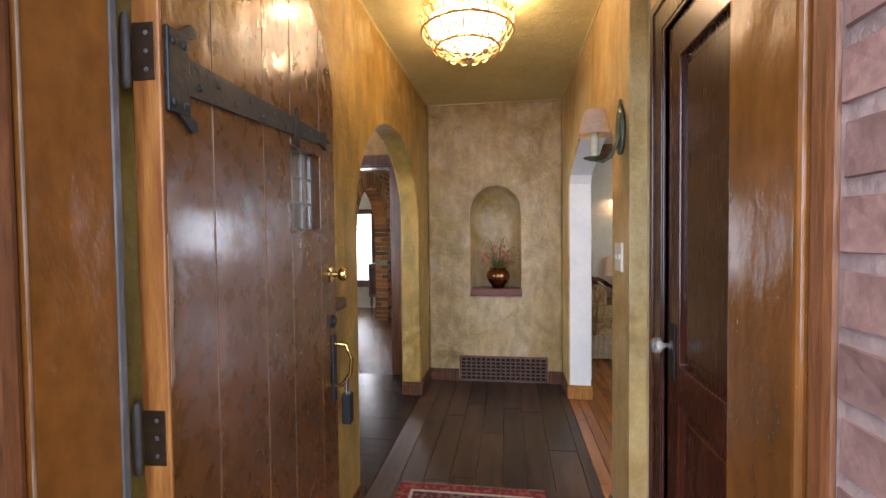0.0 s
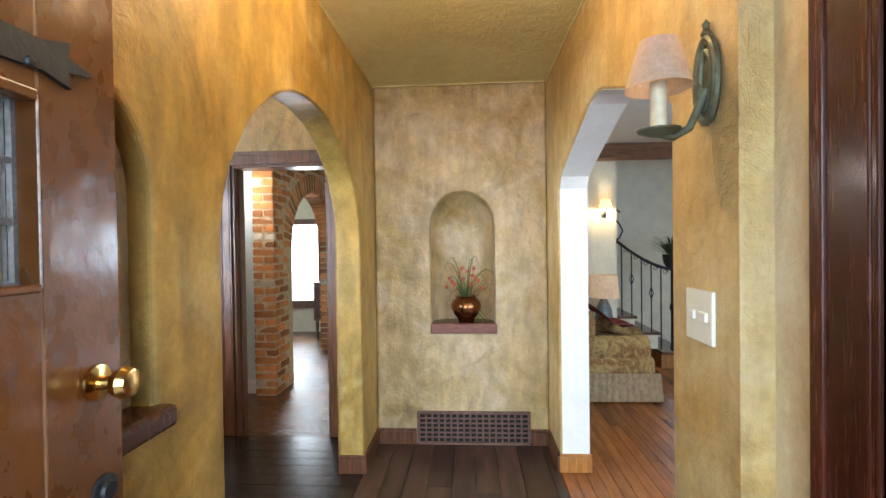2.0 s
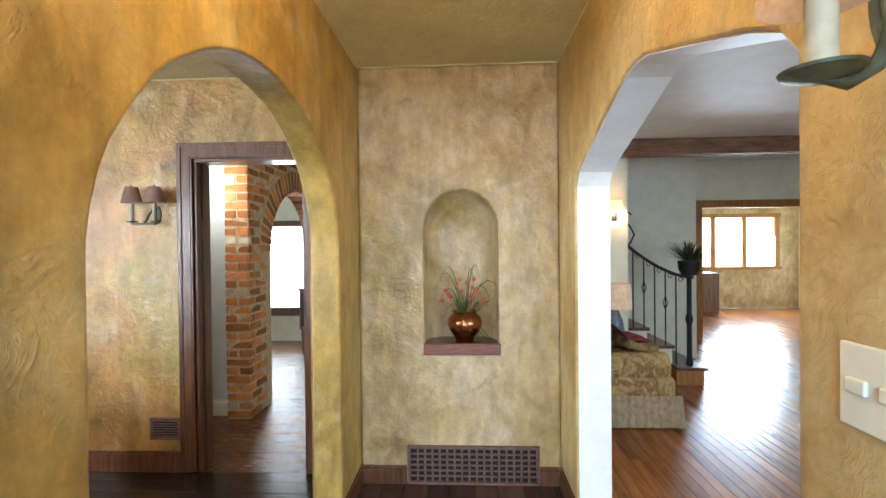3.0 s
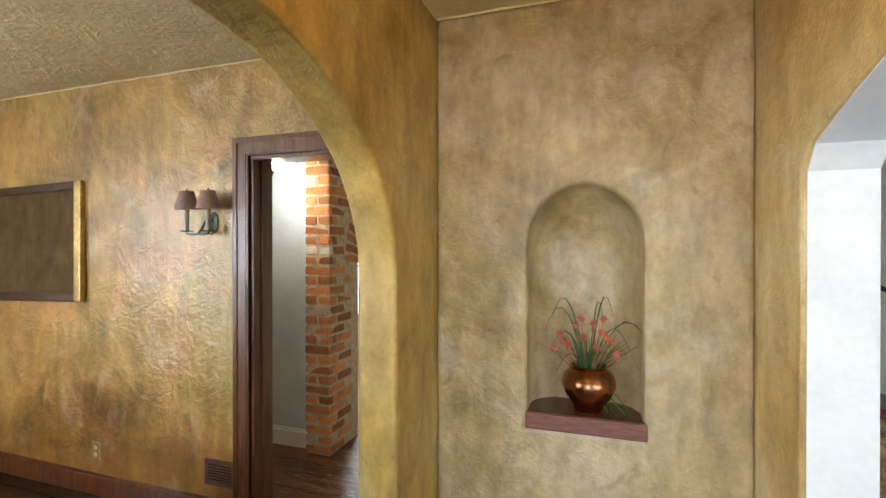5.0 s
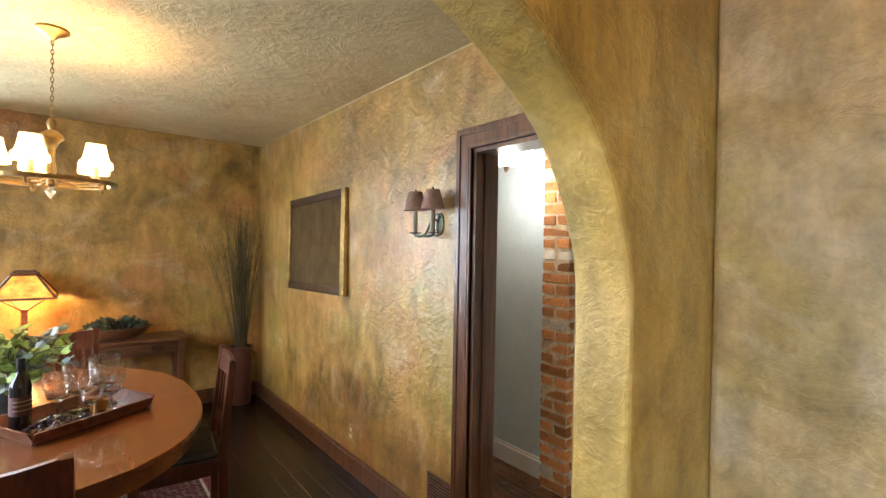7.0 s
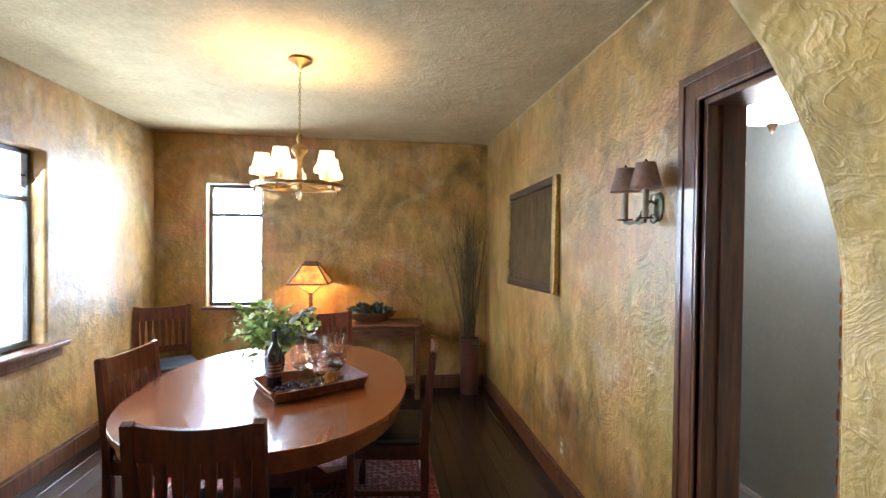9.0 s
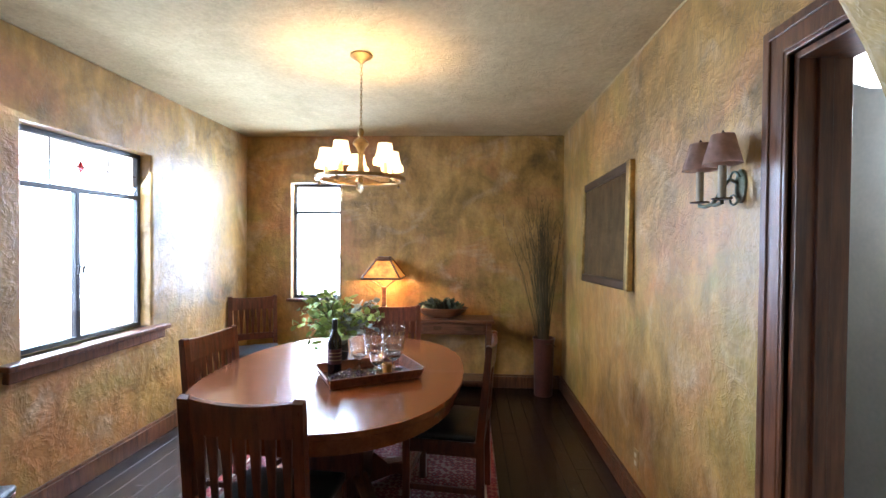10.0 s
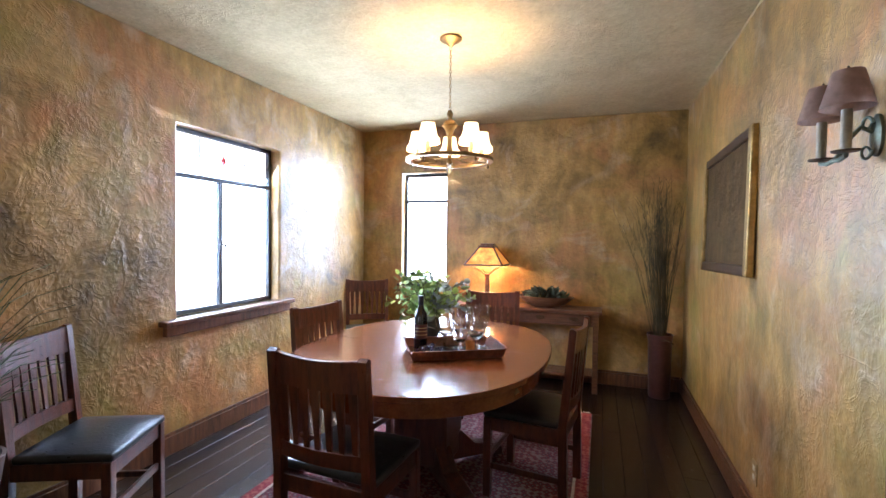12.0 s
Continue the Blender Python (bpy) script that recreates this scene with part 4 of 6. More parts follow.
for k in range(12):
    a0 = 2 * math.pi * k / 12
    prof = [(0.20, 0.03), (0.225, 0.10), (0.235, 0.17), (0.21, 0.215), (0.16, 0.25), (0.10, 0.285), (0.03, 0.305)]
    tube(bm, [(r * math.cos(a0), r * math.sin(a0), H - d) for r, d in prof], 0.0045, 6)
    for rr, dd, rad in ((0.232, 0.12, 0.035), (0.19, 0.225, 0.03), (0.125, 0.272, 0.02), (0.218, 0.06, 0.03)):
        ac = a0 + math.pi / 12
        c = Vector((rr * math.cos(ac), rr * math.sin(ac), H - dd))
        tang = Vector((-math.sin(ac), math.cos(ac), 0))
        upv = Vector((0.35 * math.cos(ac), 0.35 * math.sin(ac), 0.9)).normalized()
        tube(bm, [c + tang * (rad * math.cos(t)) + upv * (rad * math.sin(t)) for t in [i * 0.7 for i in range(9)]], 0.0042, 6)
for rr, dd in ((0.20, 0.03), (0.236, 0.165), (0.165, 0.25)):
    tube(bm, [(rr * math.cos(t), rr * math.sin(t), H - dd) for t in [2 * math.pi * i / 32 for i in range(33)]], 0.007, 6)
part("filigree", bm, gilt, hall_light, "pierced gilt filigree basket", smooth=True)
part("finial", lathe(B(), [(0, H - 0.335), (0.010, H - 0.325), (0.014, H - 0.315), (0.035, H - 0.305), (0.03, H - 0.298), (0, H - 0.295)], 16), gilt, hall_light, smooth=True)
for k in range(3):
    a = k * 2.09
    bulb("hall_bulb", (-0.31 + 0.222 * math.cos(a), 2.58 + 0.222 * math.sin(a), H - 0.09), 7.0, (1, 0.74, 0.44), 0.02)
bulb("hall_bulb_low", (-0.31, 2.58, H - 0.275), 6, (1, 0.74, 0.44), 0.03)

# hall rug
def rug(name, x0, x1, y0, y1, label, field, border, fringe_axis):
    r_ = thing(name, label, "rug")
    part("woven_field", bx(B(), x0, x1, y0, y1, 0.0, 0.012, 0.004), field, r_)
    w = 0.085
    part("border", slab(B(), "z", 0.0122, 0.0145, rect(x0 + 0.01, x1 - 0.01, y0 + 0.01, y1 - 0.01), [rect(x0 + w, x1 - w, y0 + w, y1 - w)]), border, r_, "deep red border band")
    part("guard_stripe", slab(B(), "z", 0.0146, 0.016, rect(x0 + w - 0.012, x1 - w + 0.012, y0 + w - 0.012, y1 - w + 0.012), [rect(x0 + w + 0.004, x1 - w - 0.004, y0 + w + 0.004, y1 - w - 0.004)]), mat("rug_cream", (0.55, 0.46, 0.36), 0.9, spread=0.2, scale=60), r_, "cream guard stripe")
    g = random.Random(7)
    wool = mat("fringe_wool", (0.62, 0.52, 0.38), 0.95)
    if fringe_axis == "x":
        n = int((y1 - y0) / 0.012)
        for e, s in ((x0, -1), (x1, 1)):
            bm = B()
            for i in range(n):
                y = y0 + 0.01 + (y1 - y0 - 0.02) * i / n
                tube(bm, [(e, y, 0.006), (e + s * 0.03, y + g.uniform(-0.006, 0.006), 0.005), (e + s * 0.06, y + g.uniform(-0.012, 0.012), 0.002)], 0.0018, 4)
            tagged(part("fringe", bm, wool, r_, "cream wool fringe"), kind="stuff")
    else:
        n = int((x1 - x0) / 0.012)
        for e, s in ((y0, -1), (y1, 1)):
            bm = B()
            for i in range(n):
                x = x0 + 0.01 + (x1 - x0 - 0.02) * i / n
                tube(bm, [(x, e, 0.006), (x + g.uniform(-0.006, 0.006), e + s * 0.02, 0.004)], 0.0018, 4)
            tagged(part("fringe", bm, wool, r_, "cream wool fringe"), kind="stuff")
    return r_


def persian(name, base, dark, light):
    """Woven pattern: small repeated lozenges and specks in three wools."""
    m = bpy.data.materials.new(name)
    m.use_nodes = True
    N, L = m.node_tree.nodes, m.node_tree.links
    b = N["Principled BSDF"]
    tc = N.new("ShaderNodeTexCoord")
    v = N.new("ShaderNodeTexVoronoi")
    v.inputs["Scale"].default_value = 26
    v.distance = "MANHATTAN"
    v.inputs["Randomness"].default_value = 0.45
    L.new(tc.outputs["Object"], v.inputs["Vector"])
    r = N.new("ShaderNodeValToRGB")
    r.color_ramp.interpolation = "CONSTANT"
    e = r.color_ramp.elements
    e[0].position, e[0].color = 0.0, (*light, 1)
    e[1].position, e[1].color = 0.22, (*dark, 1)
    x = e.new(0.36)
    x.color = (*base, 1)
    x = e.new(0.72)
    x.color = (*light, 1)
    L.new(v.outputs["Distance"], r.inputs["Fac"])
    n = N.new("ShaderNodeTexNoise")
    n.inputs["Scale"].default_value = 180
    L.new(tc.outputs["Object"], n.inputs["Vector"])
    mx = N.new("ShaderNodeMix")
    mx.data_type, mx.blend_type = "RGBA", "OVERLAY"
    mx.inputs["Factor"].default_value = 0.5
    L.new(r.outputs["Color"], mx.inputs[6])
    L.new(n.outputs["Fac"], mx.inputs[7])
    L.new(mx.outputs[2], b.inputs["Base Color"])
    b.inputs["Roughness"].default_value = 0.95
    bp = N.new("ShaderNodeBump")
    bp.inputs["Strength"].default_value = 0.4
    L.new(n.outputs["Fac"], bp.inputs["Height"])
    L.new(bp.outputs["Normal"], b.inputs["Normal"])
    return m


rug_field = persian("rug_field", (0.12, 0.012, 0.018), (0.025, 0.018, 0.03), (0.19, 0.12, 0.10))
rug_border = persian("rug_border", (0.22, 0.015, 0.02), (0.12, 0.01, 0.015), (0.30, 0.08, 0.06))
rug("hall_rug", -0.70, 0.085, 1.35, 2.61, "red patterned oriental hall rug with a fringe", rug_field, rug_border, "y")
rug("dining_rug", -4.36, -1.85, 2.03, 3.76, "red patterned oriental rug under the dining table", rug_field, rug_border, "x")

# ---- dining room things ----


def build_chair():
    """A mission dining chair at the origin that faces +x."""
    ch = thing("dining_chair", "dark mission oak dining chair with a black leather seat", "chair", group="dining chairs")
    for s in (-1, 1):
        part("back_leg", slab(B(), "y", s * 0.205 - 0.019, s * 0.205 + 0.019, [(-0.215, 0), (-0.172, 0), (-0.168, 0.45), (-0.215, 0.93), (-0.228, 0.935), (-0.248, 0.925), (-0.208, 0.44)]), chair_wood, ch)
        part("front_leg", bx(B(), 0.185, 0.225, s * 0.205 - 0.02, s * 0.205 + 0.02, 0, 0.425, 0.004), chair_wood, ch)
        part("side_rail", bx(B(), -0.175, 0.19, s * 0.205 - 0.011, s * 0.205 + 0.011, 0.355, 0.425, 0.003), chair_wood, ch)
        part("stretcher", bx(B(), -0.18, 0.19, s * 0.205 - 0.009, s * 0.205 + 0.009, 0.15, 0.18, 0.003), chair_wood, ch)
    part("front_rail", bx(B(), 0.194, 0.216, -0.19, 0.19, 0.355, 0.425, 0.003), chair_wood, ch)
    part("front_stretcher", bx(B(), 0.196, 0.214, -0.19, 0.19, 0.19, 0.225, 0.003), chair_wood, ch)
    part("back_rail", bx(B(), -0.195, -0.172, -0.19, 0.19, 0.355, 0.425, 0.003), chair_wood, ch)

    def xback(z):
        return -0.188 - (z - 0.45) * 0.085

    def curve(y):
        return -0.022 * (1 - (y / 0.19) ** 2)

    def rail(z0, z1, dip):
        bm = B()
        ys = [-0.19 + 0.38 * i / 12 for i in range(13)]
        rows = []
        for y in ys:
            zt = z1 - dip * (1 - (y / 0.19) ** 2)
            rows.append([bm.verts.new((xback(z) + curve(y) + d, y, z)) for z, d in ((z0, -0.011), (zt, -0.011), (zt, 0.011), (z0, 0.011))])
        for a, b in zip(rows, rows[1:]):
            for i in range(4):
                bm.faces.new((a[i], a[(i + 1) % 4], b[(i + 1) % 4], b[i]))
        bm.faces.new(rows[0])
        bm.faces.new(rows[-1])
        return bm

    part("top_rail", rail(0.80, 0.925, 0.012), chair_wood, ch)
    part("lower_rail", rail(0.505, 0.565, 0.0), chair_wood, ch)
    for i in range(7):
        y = -0.158 + 0.316 * i / 6
        bm = B()
        rows = []
        for z, w in ((0.555, 0.011), (0.62, 0.012), (0.72, 0.017), (0.775, 0.020), (0.815, 0.021)):
            x = xback(z) + curve(y)
            rows.append([bm.verts.new(p) for p in ((x - 0.005, y - w, z), (x - 0.005, y + w, z), (x + 0.005, y + w, z), (x + 0.005, y - w, z))])
        for a, b in zip(rows, rows[1:]):
            for k in range(4):
                bm.faces.new((a[k], a[(k + 1) % 4], b[(k + 1) % 4], b[k]))
        bm.faces.new(rows[0])
        bm.faces.new(rows[-1])
        part("slat", bm, chair_wood, ch)
    bm = bx(B(), -0.165, 0.232, -0.222, 0.222, 0.426, 0.462, 0.014, seg=3)
    bmesh.ops.subdivide_edges(bm, edges=[e for e in bm.edges if e.calc_length() > 0.3], cuts=5, use_grid_fill=True)
    for v in bm.verts:
        if v.co.z > 0.455:
            v.co.z += 0.018 * max(0, 1 - (v.co.y / 0.222) ** 2) * max(0, 1 - ((v.co.x - 0.03) / 0.2) ** 2)
    part("seat", bm, leather, ch, "padded black leather seat", smooth=True)
    return ch


chair0 = build_chair()
chair0.matrix_basis = pose(-2.285, 2.81, 0.016, 0, 0, 177)
copy_thing(chair0, pose(-3.10, 2.29, 0.016, 0, 0, 82))
copy_thing(chair0, pose(-3.14, 3.475, 0.016, 0, 0, -97))
copy_thing(chair0, pose(-4.135, 2.985, 0.016, 0, 0, 10))
copy_thing(chair0, pose(-4.76, 1.56, 0.0, 0, 0, 32))
copy_thing(chair0, pose(-2.045, 1.575, 0.0, 0, 0, 115))

# table
table = thing("dining_table", "oval oak pedestal dining table with a glossy top", "table", pose(-3.13, 2.845, 0.0))
AX, AY = 0.90, 0.70


def oval(ax, ay, n=72, p=2.35):
    out = []
    for i in range(n):
        a = 2 * math.pi * i / n
        c, s = math.cos(a), math.sin(a)
        out.append((math.copysign(abs(c) ** (2 / p), c) * ax, math.copysign(abs(s) ** (2 / p), s) * ay))
    return out


ob = part("tabletop", slab(B(), "z", 0.722, 0.750, oval(AX, AY)), table_wood, table)
soften(ob, 0.006, 3)
ob = part("apron", slab(B(), "z", 0.650, 0.7215, oval(AX - 0.03, AY - 0.03), [oval(AX - 0.055, AY - 0.055)]), table_wood, table)
ob = part("leaf_seam", bx(B(), -0.0012, 0.0012, -0.69, 0.69, 0.7496, 0.7504), chair_wood, table)
part("pedestal", bx(B(), -0.16, 0.16, -0.16, 0.16, 0.09, 0.65, 0.02), chair_wood, table)
for k in range(4):
    a = math.pi / 4 + k * math.pi / 2
    m = pose(0, 0, 0, 0, 0, math.degrees(a))
    bm = slab(B(), "y", -0.045, 0.045, [(0.10, 0.13), (0.20, 0.22), (0.30, 0.12), (0.47, 0.085), (0.50, 0.06), (0.50, 0.014), (0.40, 0.014), (0.36, 0.04), (0.10, 0.05)])
    bmesh.ops.transform(bm, matrix=m, verts=bm.verts)
    ob = part("foot", bm, chair_wood, table)
    soften(ob, 0.006, 2)
    bm = bx(B(), 0.15, 0.60, -0.03, 0.03, 0.60, 0.65, 0.004)
    bmesh.ops.transform(bm, matrix=m, verts=bm.verts)
    part("bearer", bm, chair_wood, table)

# tray with bottle, glasses and grapes
TR = pose(-2.995, 3.03, 0.751, 0, 0, 120)
tray = thing("serving_tray", "rectangular wooden serving tray with flared sides", "tray", TR)
bm = bx(B(), -0.235, 0.235, -0.15, 0.15, 0.0, 0.010)
part("base", bm, table_wood, tray)
tray_wood = wood("tray_wood", (0.11, 0.035, 0.018), (0.22, 0.075, 0.035), 0.35)
for u0, u1, v0, v1 in ((-0.235, 0.235, 0.15, 0.15), (-0.235, 0.235, -0.15, -0.15)):
    s = 1 if v0 > 0 else -1
    part("side", slab(B(), "x", -0.245, 0.245, [(s * 0.142, 0.004), (s * 0.150, 0.004), (s * 0.178, 0.055), (s * 0.169, 0.055)]), tray_wood, tray)
for s in (-1, 1):
    part("end", slab(B(), "y", -0.160, 0.160, [(s * 0.228, 0.004), (s * 0.236, 0.004), (s * 0.266, 0.058), (s * 0.256, 0.058)]), tray_wood, tray)
bottle = thing("wine_bottle", "dark wine bottle standing on the tray", "bottle", TR @ pose(-0.165, 0.085, 0.0105))
part("glass_body", lathe(B(), [(0, 0.004), (0.032, 0), (0.0375, 0.006), (0.0375, 0.175), (0.034, 0.20), (0.018, 0.225), (0.014, 0.245), (0.014, 0.295), (0, 0.295)], 28), mat("bottle_glass", (0.012, 0.012, 0.016), 0.08, spread=0.05, coat=0.5), bottle, smooth=True)
part("foil", lathe(B(), [(0.0148, 0.245), (0.0152, 0.292), (0.013, 0.299), (0, 0.299)], 24), mat("foil", (0.02, 0.02, 0.03), 0.3, 0.4), bottle, "dark foil capsule", smooth=True)
part("label_wrap", lathe(B(), [(0.0380, 0.06), (0.0380, 0.14), (0.0376, 0.14), (0.0376, 0.06)], 28), mat("label_paper", (0.09, 0.03, 0.035), 0.6), bottle, "dark paper label with pale bars", smooth=True)
for z in (0.08, 0.10, 0.118):
    bm = lathe(B(), [(0.0384, z), (0.0384, z + 0.004), (0.0381, z + 0.004), (0.0381, z)], 28)
    bmesh.ops.delete(bm, geom=[v for v in bm.verts if v.co.y > -0.012], context="VERTS")
    part("label_bar", bm, mat("label_gold", (0.45, 0.35, 0.2), 0.5), bottle)
glass0 = thing("wine_glass", "clear stemmed wine glass on the tray", "glass", TR @ pose(0.03, -0.06, 0.0105) @ Matrix.Diagonal((1.15, 1.15, 1.25, 1)), group="glasses on the tray")
part("foot", lathe(B(), [(0, 0), (0.034, 0), (0.034, 0.002), (0.008, 0.006), (0.005, 0.012), (0.005, 0.045), (0, 0.045)], 24), glass, glass0, smooth=True)
part("cup", lathe(B(), [(0, 0.045), (0.012, 0.047), (0.030, 0.062), (0.038, 0.09), (0.044, 0.14), (0.0425, 0.14), (0.0365, 0.09), (0.028, 0.064), (0, 0.05)], 28), glass, glass0, smooth=True)
for u, v, s in ((0.125, -0.045, 1.25), (0.165, 0.06, 1.38), (0.06, 0.07, 1.35), (-0.03, 0.075, 1.2)):
    copy_thing(glass0, TR @ pose(u, v, 0.0105) @ Matrix.Diagonal((s, s, s, 1)))
cand = thing("tealight_holder", "amber tealight holder glowing on the tray", "candle holder", TR @ pose(0.105, -0.005, 0.0105))
part("cup", lathe(B(), [(0, 0), (0.025, 0), (0.032, 0.05), (0.030, 0.05), (0.024, 0.004), (0, 0.004)], 20), mat("amber_glass", (0.6, 0.25, 0.06), 0.2, spread=0.05), cand, smooth=True)
part("wax", lathe(B(), [(0.022, 0.004), (0.026, 0.03), (0, 0.031)], 16), mat("wax", (0.75, 0.62, 0.42), 0.5), cand, smooth=True)
grapes = thing("grape_bunch", "bunch of dark purple grapes on the tray", "fruit", TR @ pose(-0.10, -0.05, 0.0105))
grape_mat = mat("grape_skin", (0.025, 0.012, 0.03), 0.25, spread=0.2, island=0.3)
g = random.Random(11)
bm = B()
for i in range(46):
    r_, a = 0.085 * math.sqrt(g.random()), g.uniform(0, 6.28)
    x, y = r_ * math.cos(a) * 1.3, r_ * math.sin(a) * 0.8
    z = 0.012 + g.random() * 0.045 * (1 - r_ / 0.1)
    bmesh.ops.create_icosphere(bm, subdivisions=2, radius=g.uniform(0.010, 0.013), matrix=Matrix.Translation((x, y, z)))
ob = part("berry_cluster", bm, grape_mat, grapes, smooth=True)
tagged(ob, kind="stuff")
part("stem", tube(B(), [(0, 0, 0.05), (0.03, 0.01, 0.075), (0.06, 0.0, 0.08)], 0.003, 6), bronze, grapes)

# leafy bunch behind the tray
vase_t = thing("bouquet_vase", "small dark vase on the dining table", "vase", pose(-3.34, 2.77, 0.7505))
part("body", lathe(B(), [(0, 0), (0.05, 0), (0.06, 0.04), (0.055, 0.10), (0.04, 0.14), (0.045, 0.15), (0.04, 0.15), (0.03, 0.13), (0, 0.12)], 24), mat("vase_glaze", (0.05, 0.07, 0.08), 0.25), vase_t, smooth=True)
bouquet = thing("leafy_bouquet", "bouquet of green and blue-grey leafy branches", "plant", pose(-3.34, 2.77, 0.88) @ Matrix.Diagonal((1.0, 1.12, 0.95, 1)))
g = random.Random(21)
leaf_a = mat("leaf_a", (0.27, 0.40, 0.12), 0.4, spread=0.2, island=0.35)
leaf_b = mat("leaf_b", (0.26, 0.33, 0.32), 0.45, spread=0.2, island=0.35)
bms = {0: B(), 1: B()}
bst = B()
for i in range(52):
    a, rad, top = g.uniform(0, 6.28), g.uniform(0.06, 0.32), g.uniform(0.05, 0.34)
    tip = Vector((rad * math.cos(a), rad * math.sin(a), top - rad * 0.25))
    mid = tip * 0.5 + Vector((0, 0, 0.06))
    line = [Vector((0, 0, 0)), mid * 0.55, mid, (mid + tip) / 2 + Vector((0, 0, 0.012)), tip]
    tube(bst, line, 0.002, 5)
    tone = 0 if (g.random() < 0.55 or math.cos(a + 1.2) > 0.5) else 1
    for k in range(13):
        s = 0.25 + 0.75 * k / 12
        idx = min(3, int(s * 4))
        p = line[idx].lerp(line[idx + 1], s * 4 - idx) if idx < 4 else tip
        d = Vector((g.gauss(0, 1), g.gauss(0, 1), g.gauss(0.2, 0.7))).normalized()
        ln, w = g.uniform(0.032, 0.062), g.uniform(0.022, 0.042)
        side = d.cross(Vector((g.gauss(0, 1), g.gauss(0, 1), 1))).normalized()
        nrm = side.cross(d) * 0.004
        q = [p, p + d * ln * 0.35 + side * w * 0.5 + nrm, p + d * ln * 0.75 + side * w * 0.4 + nrm, p + d * ln, p + d * ln * 0.75 - side * w * 0.4 + nrm, p + d * ln * 0.35 - side * w * 0.5 + nrm]
        vs = [bms[tone].verts.new(v) for v in q]
        bms[tone].faces.new((vs[0], vs[1], vs[2], vs[3]))
        bms[tone].faces.new((vs[0], vs[3], vs[4], vs[5]))
ob = part("green_leaf", bms[0], leaf_a, bouquet, "fresh green leaves")
tagged(ob, kind="stuff")
ob = part("grey_leaf", bms[1], leaf_b, bouquet, "blue-grey leaves")
tagged(ob, kind="stuff")
part("stem", bst, bronze, bouquet)

# chandelier
CHX, CHY = -3.205, 2.93
chand = thing("chandelier", "brass ring chandelier with five small fabric shades, lit", "chandelier", pose(CHX, CHY, 0))
aged = mat("aged_brass", (0.34, 0.22, 0.09), 0.35, 0.9, spread=0.2, bump=0.1)
part("canopy", lathe(B(), [(0.065, H - 0.001), (0.066, H - 0.012), (0.05, H - 0.024), (0.025, H - 0.035), (0.012, H - 0.05), (0, H - 0.055)], 28), aged, chand, smooth=True)
for i in range(17):
    z = H - 0.055 - i * 0.022
    bm = B()
    u = Vector((1, 0, 0)) if i % 2 else Vector((0, 1, 0))
    tube(bm, [u * (0.006 * math.cos(t)) + Vector((0, 0, z - 0.011 + 0.015 * math.sin(t))) for t in [i_ * 0.785 for i_ in range(9)]], 0.002, 5)
    part("chain_link", bm, aged, chand)
part("column", lathe(B(), [(0, 2.15), (0.012, 2.145), (0.02, 2.125), (0.012, 2.095), (0.04, 2.075), (0.048, 2.055), (0.03, 2.035), (0.016, 2.005), (0.014, 1.945), (0.02, 1.905), (0.012, 1.86), (0.018, 1.835), (0, 1.82)], 24), aged, chand, "turned copper-brown centre column", smooth=True)
ring = slab(B(), "z", 1.84, 1.858, [(0.262 * math.cos(t), 0.262 * math.sin(t)) for t in [2 * math.pi * i / 64 for i in range(64)]], [[(0.232 * math.cos(t), 0.232 * math.sin(t)) for t in [2 * math.pi * i / 64 for i in range(64)]]])
part("ring", ring, aged, chand)
shade_lit = mat("shade_lit", (0.95, 0.72, 0.40), 0.8, spread=0.03, emit=2.4, scale=20)
for k in range(5):
    a = math.radians(198 + 72 * k)
    c, s = math.cos(a), math.sin(a)
    mm = Matrix.Translation((0.205 * c, 0.205 * s, 0))
    part("spoke", tube(B(), [(0.015 * c, 0.015 * s, 1.865), (0.12 * c, 0.12 * s, 1.84), (0.24 * c, 0.24 * s, 1.85)], 0.005, 6), aged, chand)
    part("candle", lathe(B(), [(0.016, 1.858), (0.022, 1.862), (0.013, 1.871), (0.0125, 1.945), (0, 1.947)], 14, mm), mat("candle_cream", (0.75, 0.62, 0.40), 0.5), chand, "cream candle tube", smooth=True)
    part("shade", lathe(B(), [(0.066, 1.915), (0.069, 1.925), (0.066, 1.946), (0.054, 1.958), (0.047, 1.985), (0.038, 2.035)], 28, mm, False), shade_lit, chand, "glowing cream fabric shade", smooth=True)
    part("shade_trim", lathe(B(), [(0.0395, 2.030), (0.0395, 2.036), (0.0375, 2.036), (0.0375, 2.030), (0.0395, 2.030)], 24, mm, False), aged, chand, smooth=True)
    part("pendant", lathe(B(), [(0, 1.81), (0.009, 1.82), (0.006, 1.835), (0.009, 1.84), (0, 1.841)], 10, Matrix.Translation((0.247 * c, 0.247 * s, 0))), aged, chand, smooth=True)
    bulb("chandelier_bulb", (CHX + 0.205 * c, CHY + 0.205 * s, 1.985), 10.5, (1, 0.68, 0.32), 0.012)
part("bottom_finial", lathe(B(), [(0, 1.765), (0.012, 1.78), (0.02, 1.8), (0.012, 1.82), (0, 1.825)], 16), mat("crystal_drop", (0.9, 0.85, 0.7), 0.1, glass=0.6), chand, smooth=True)

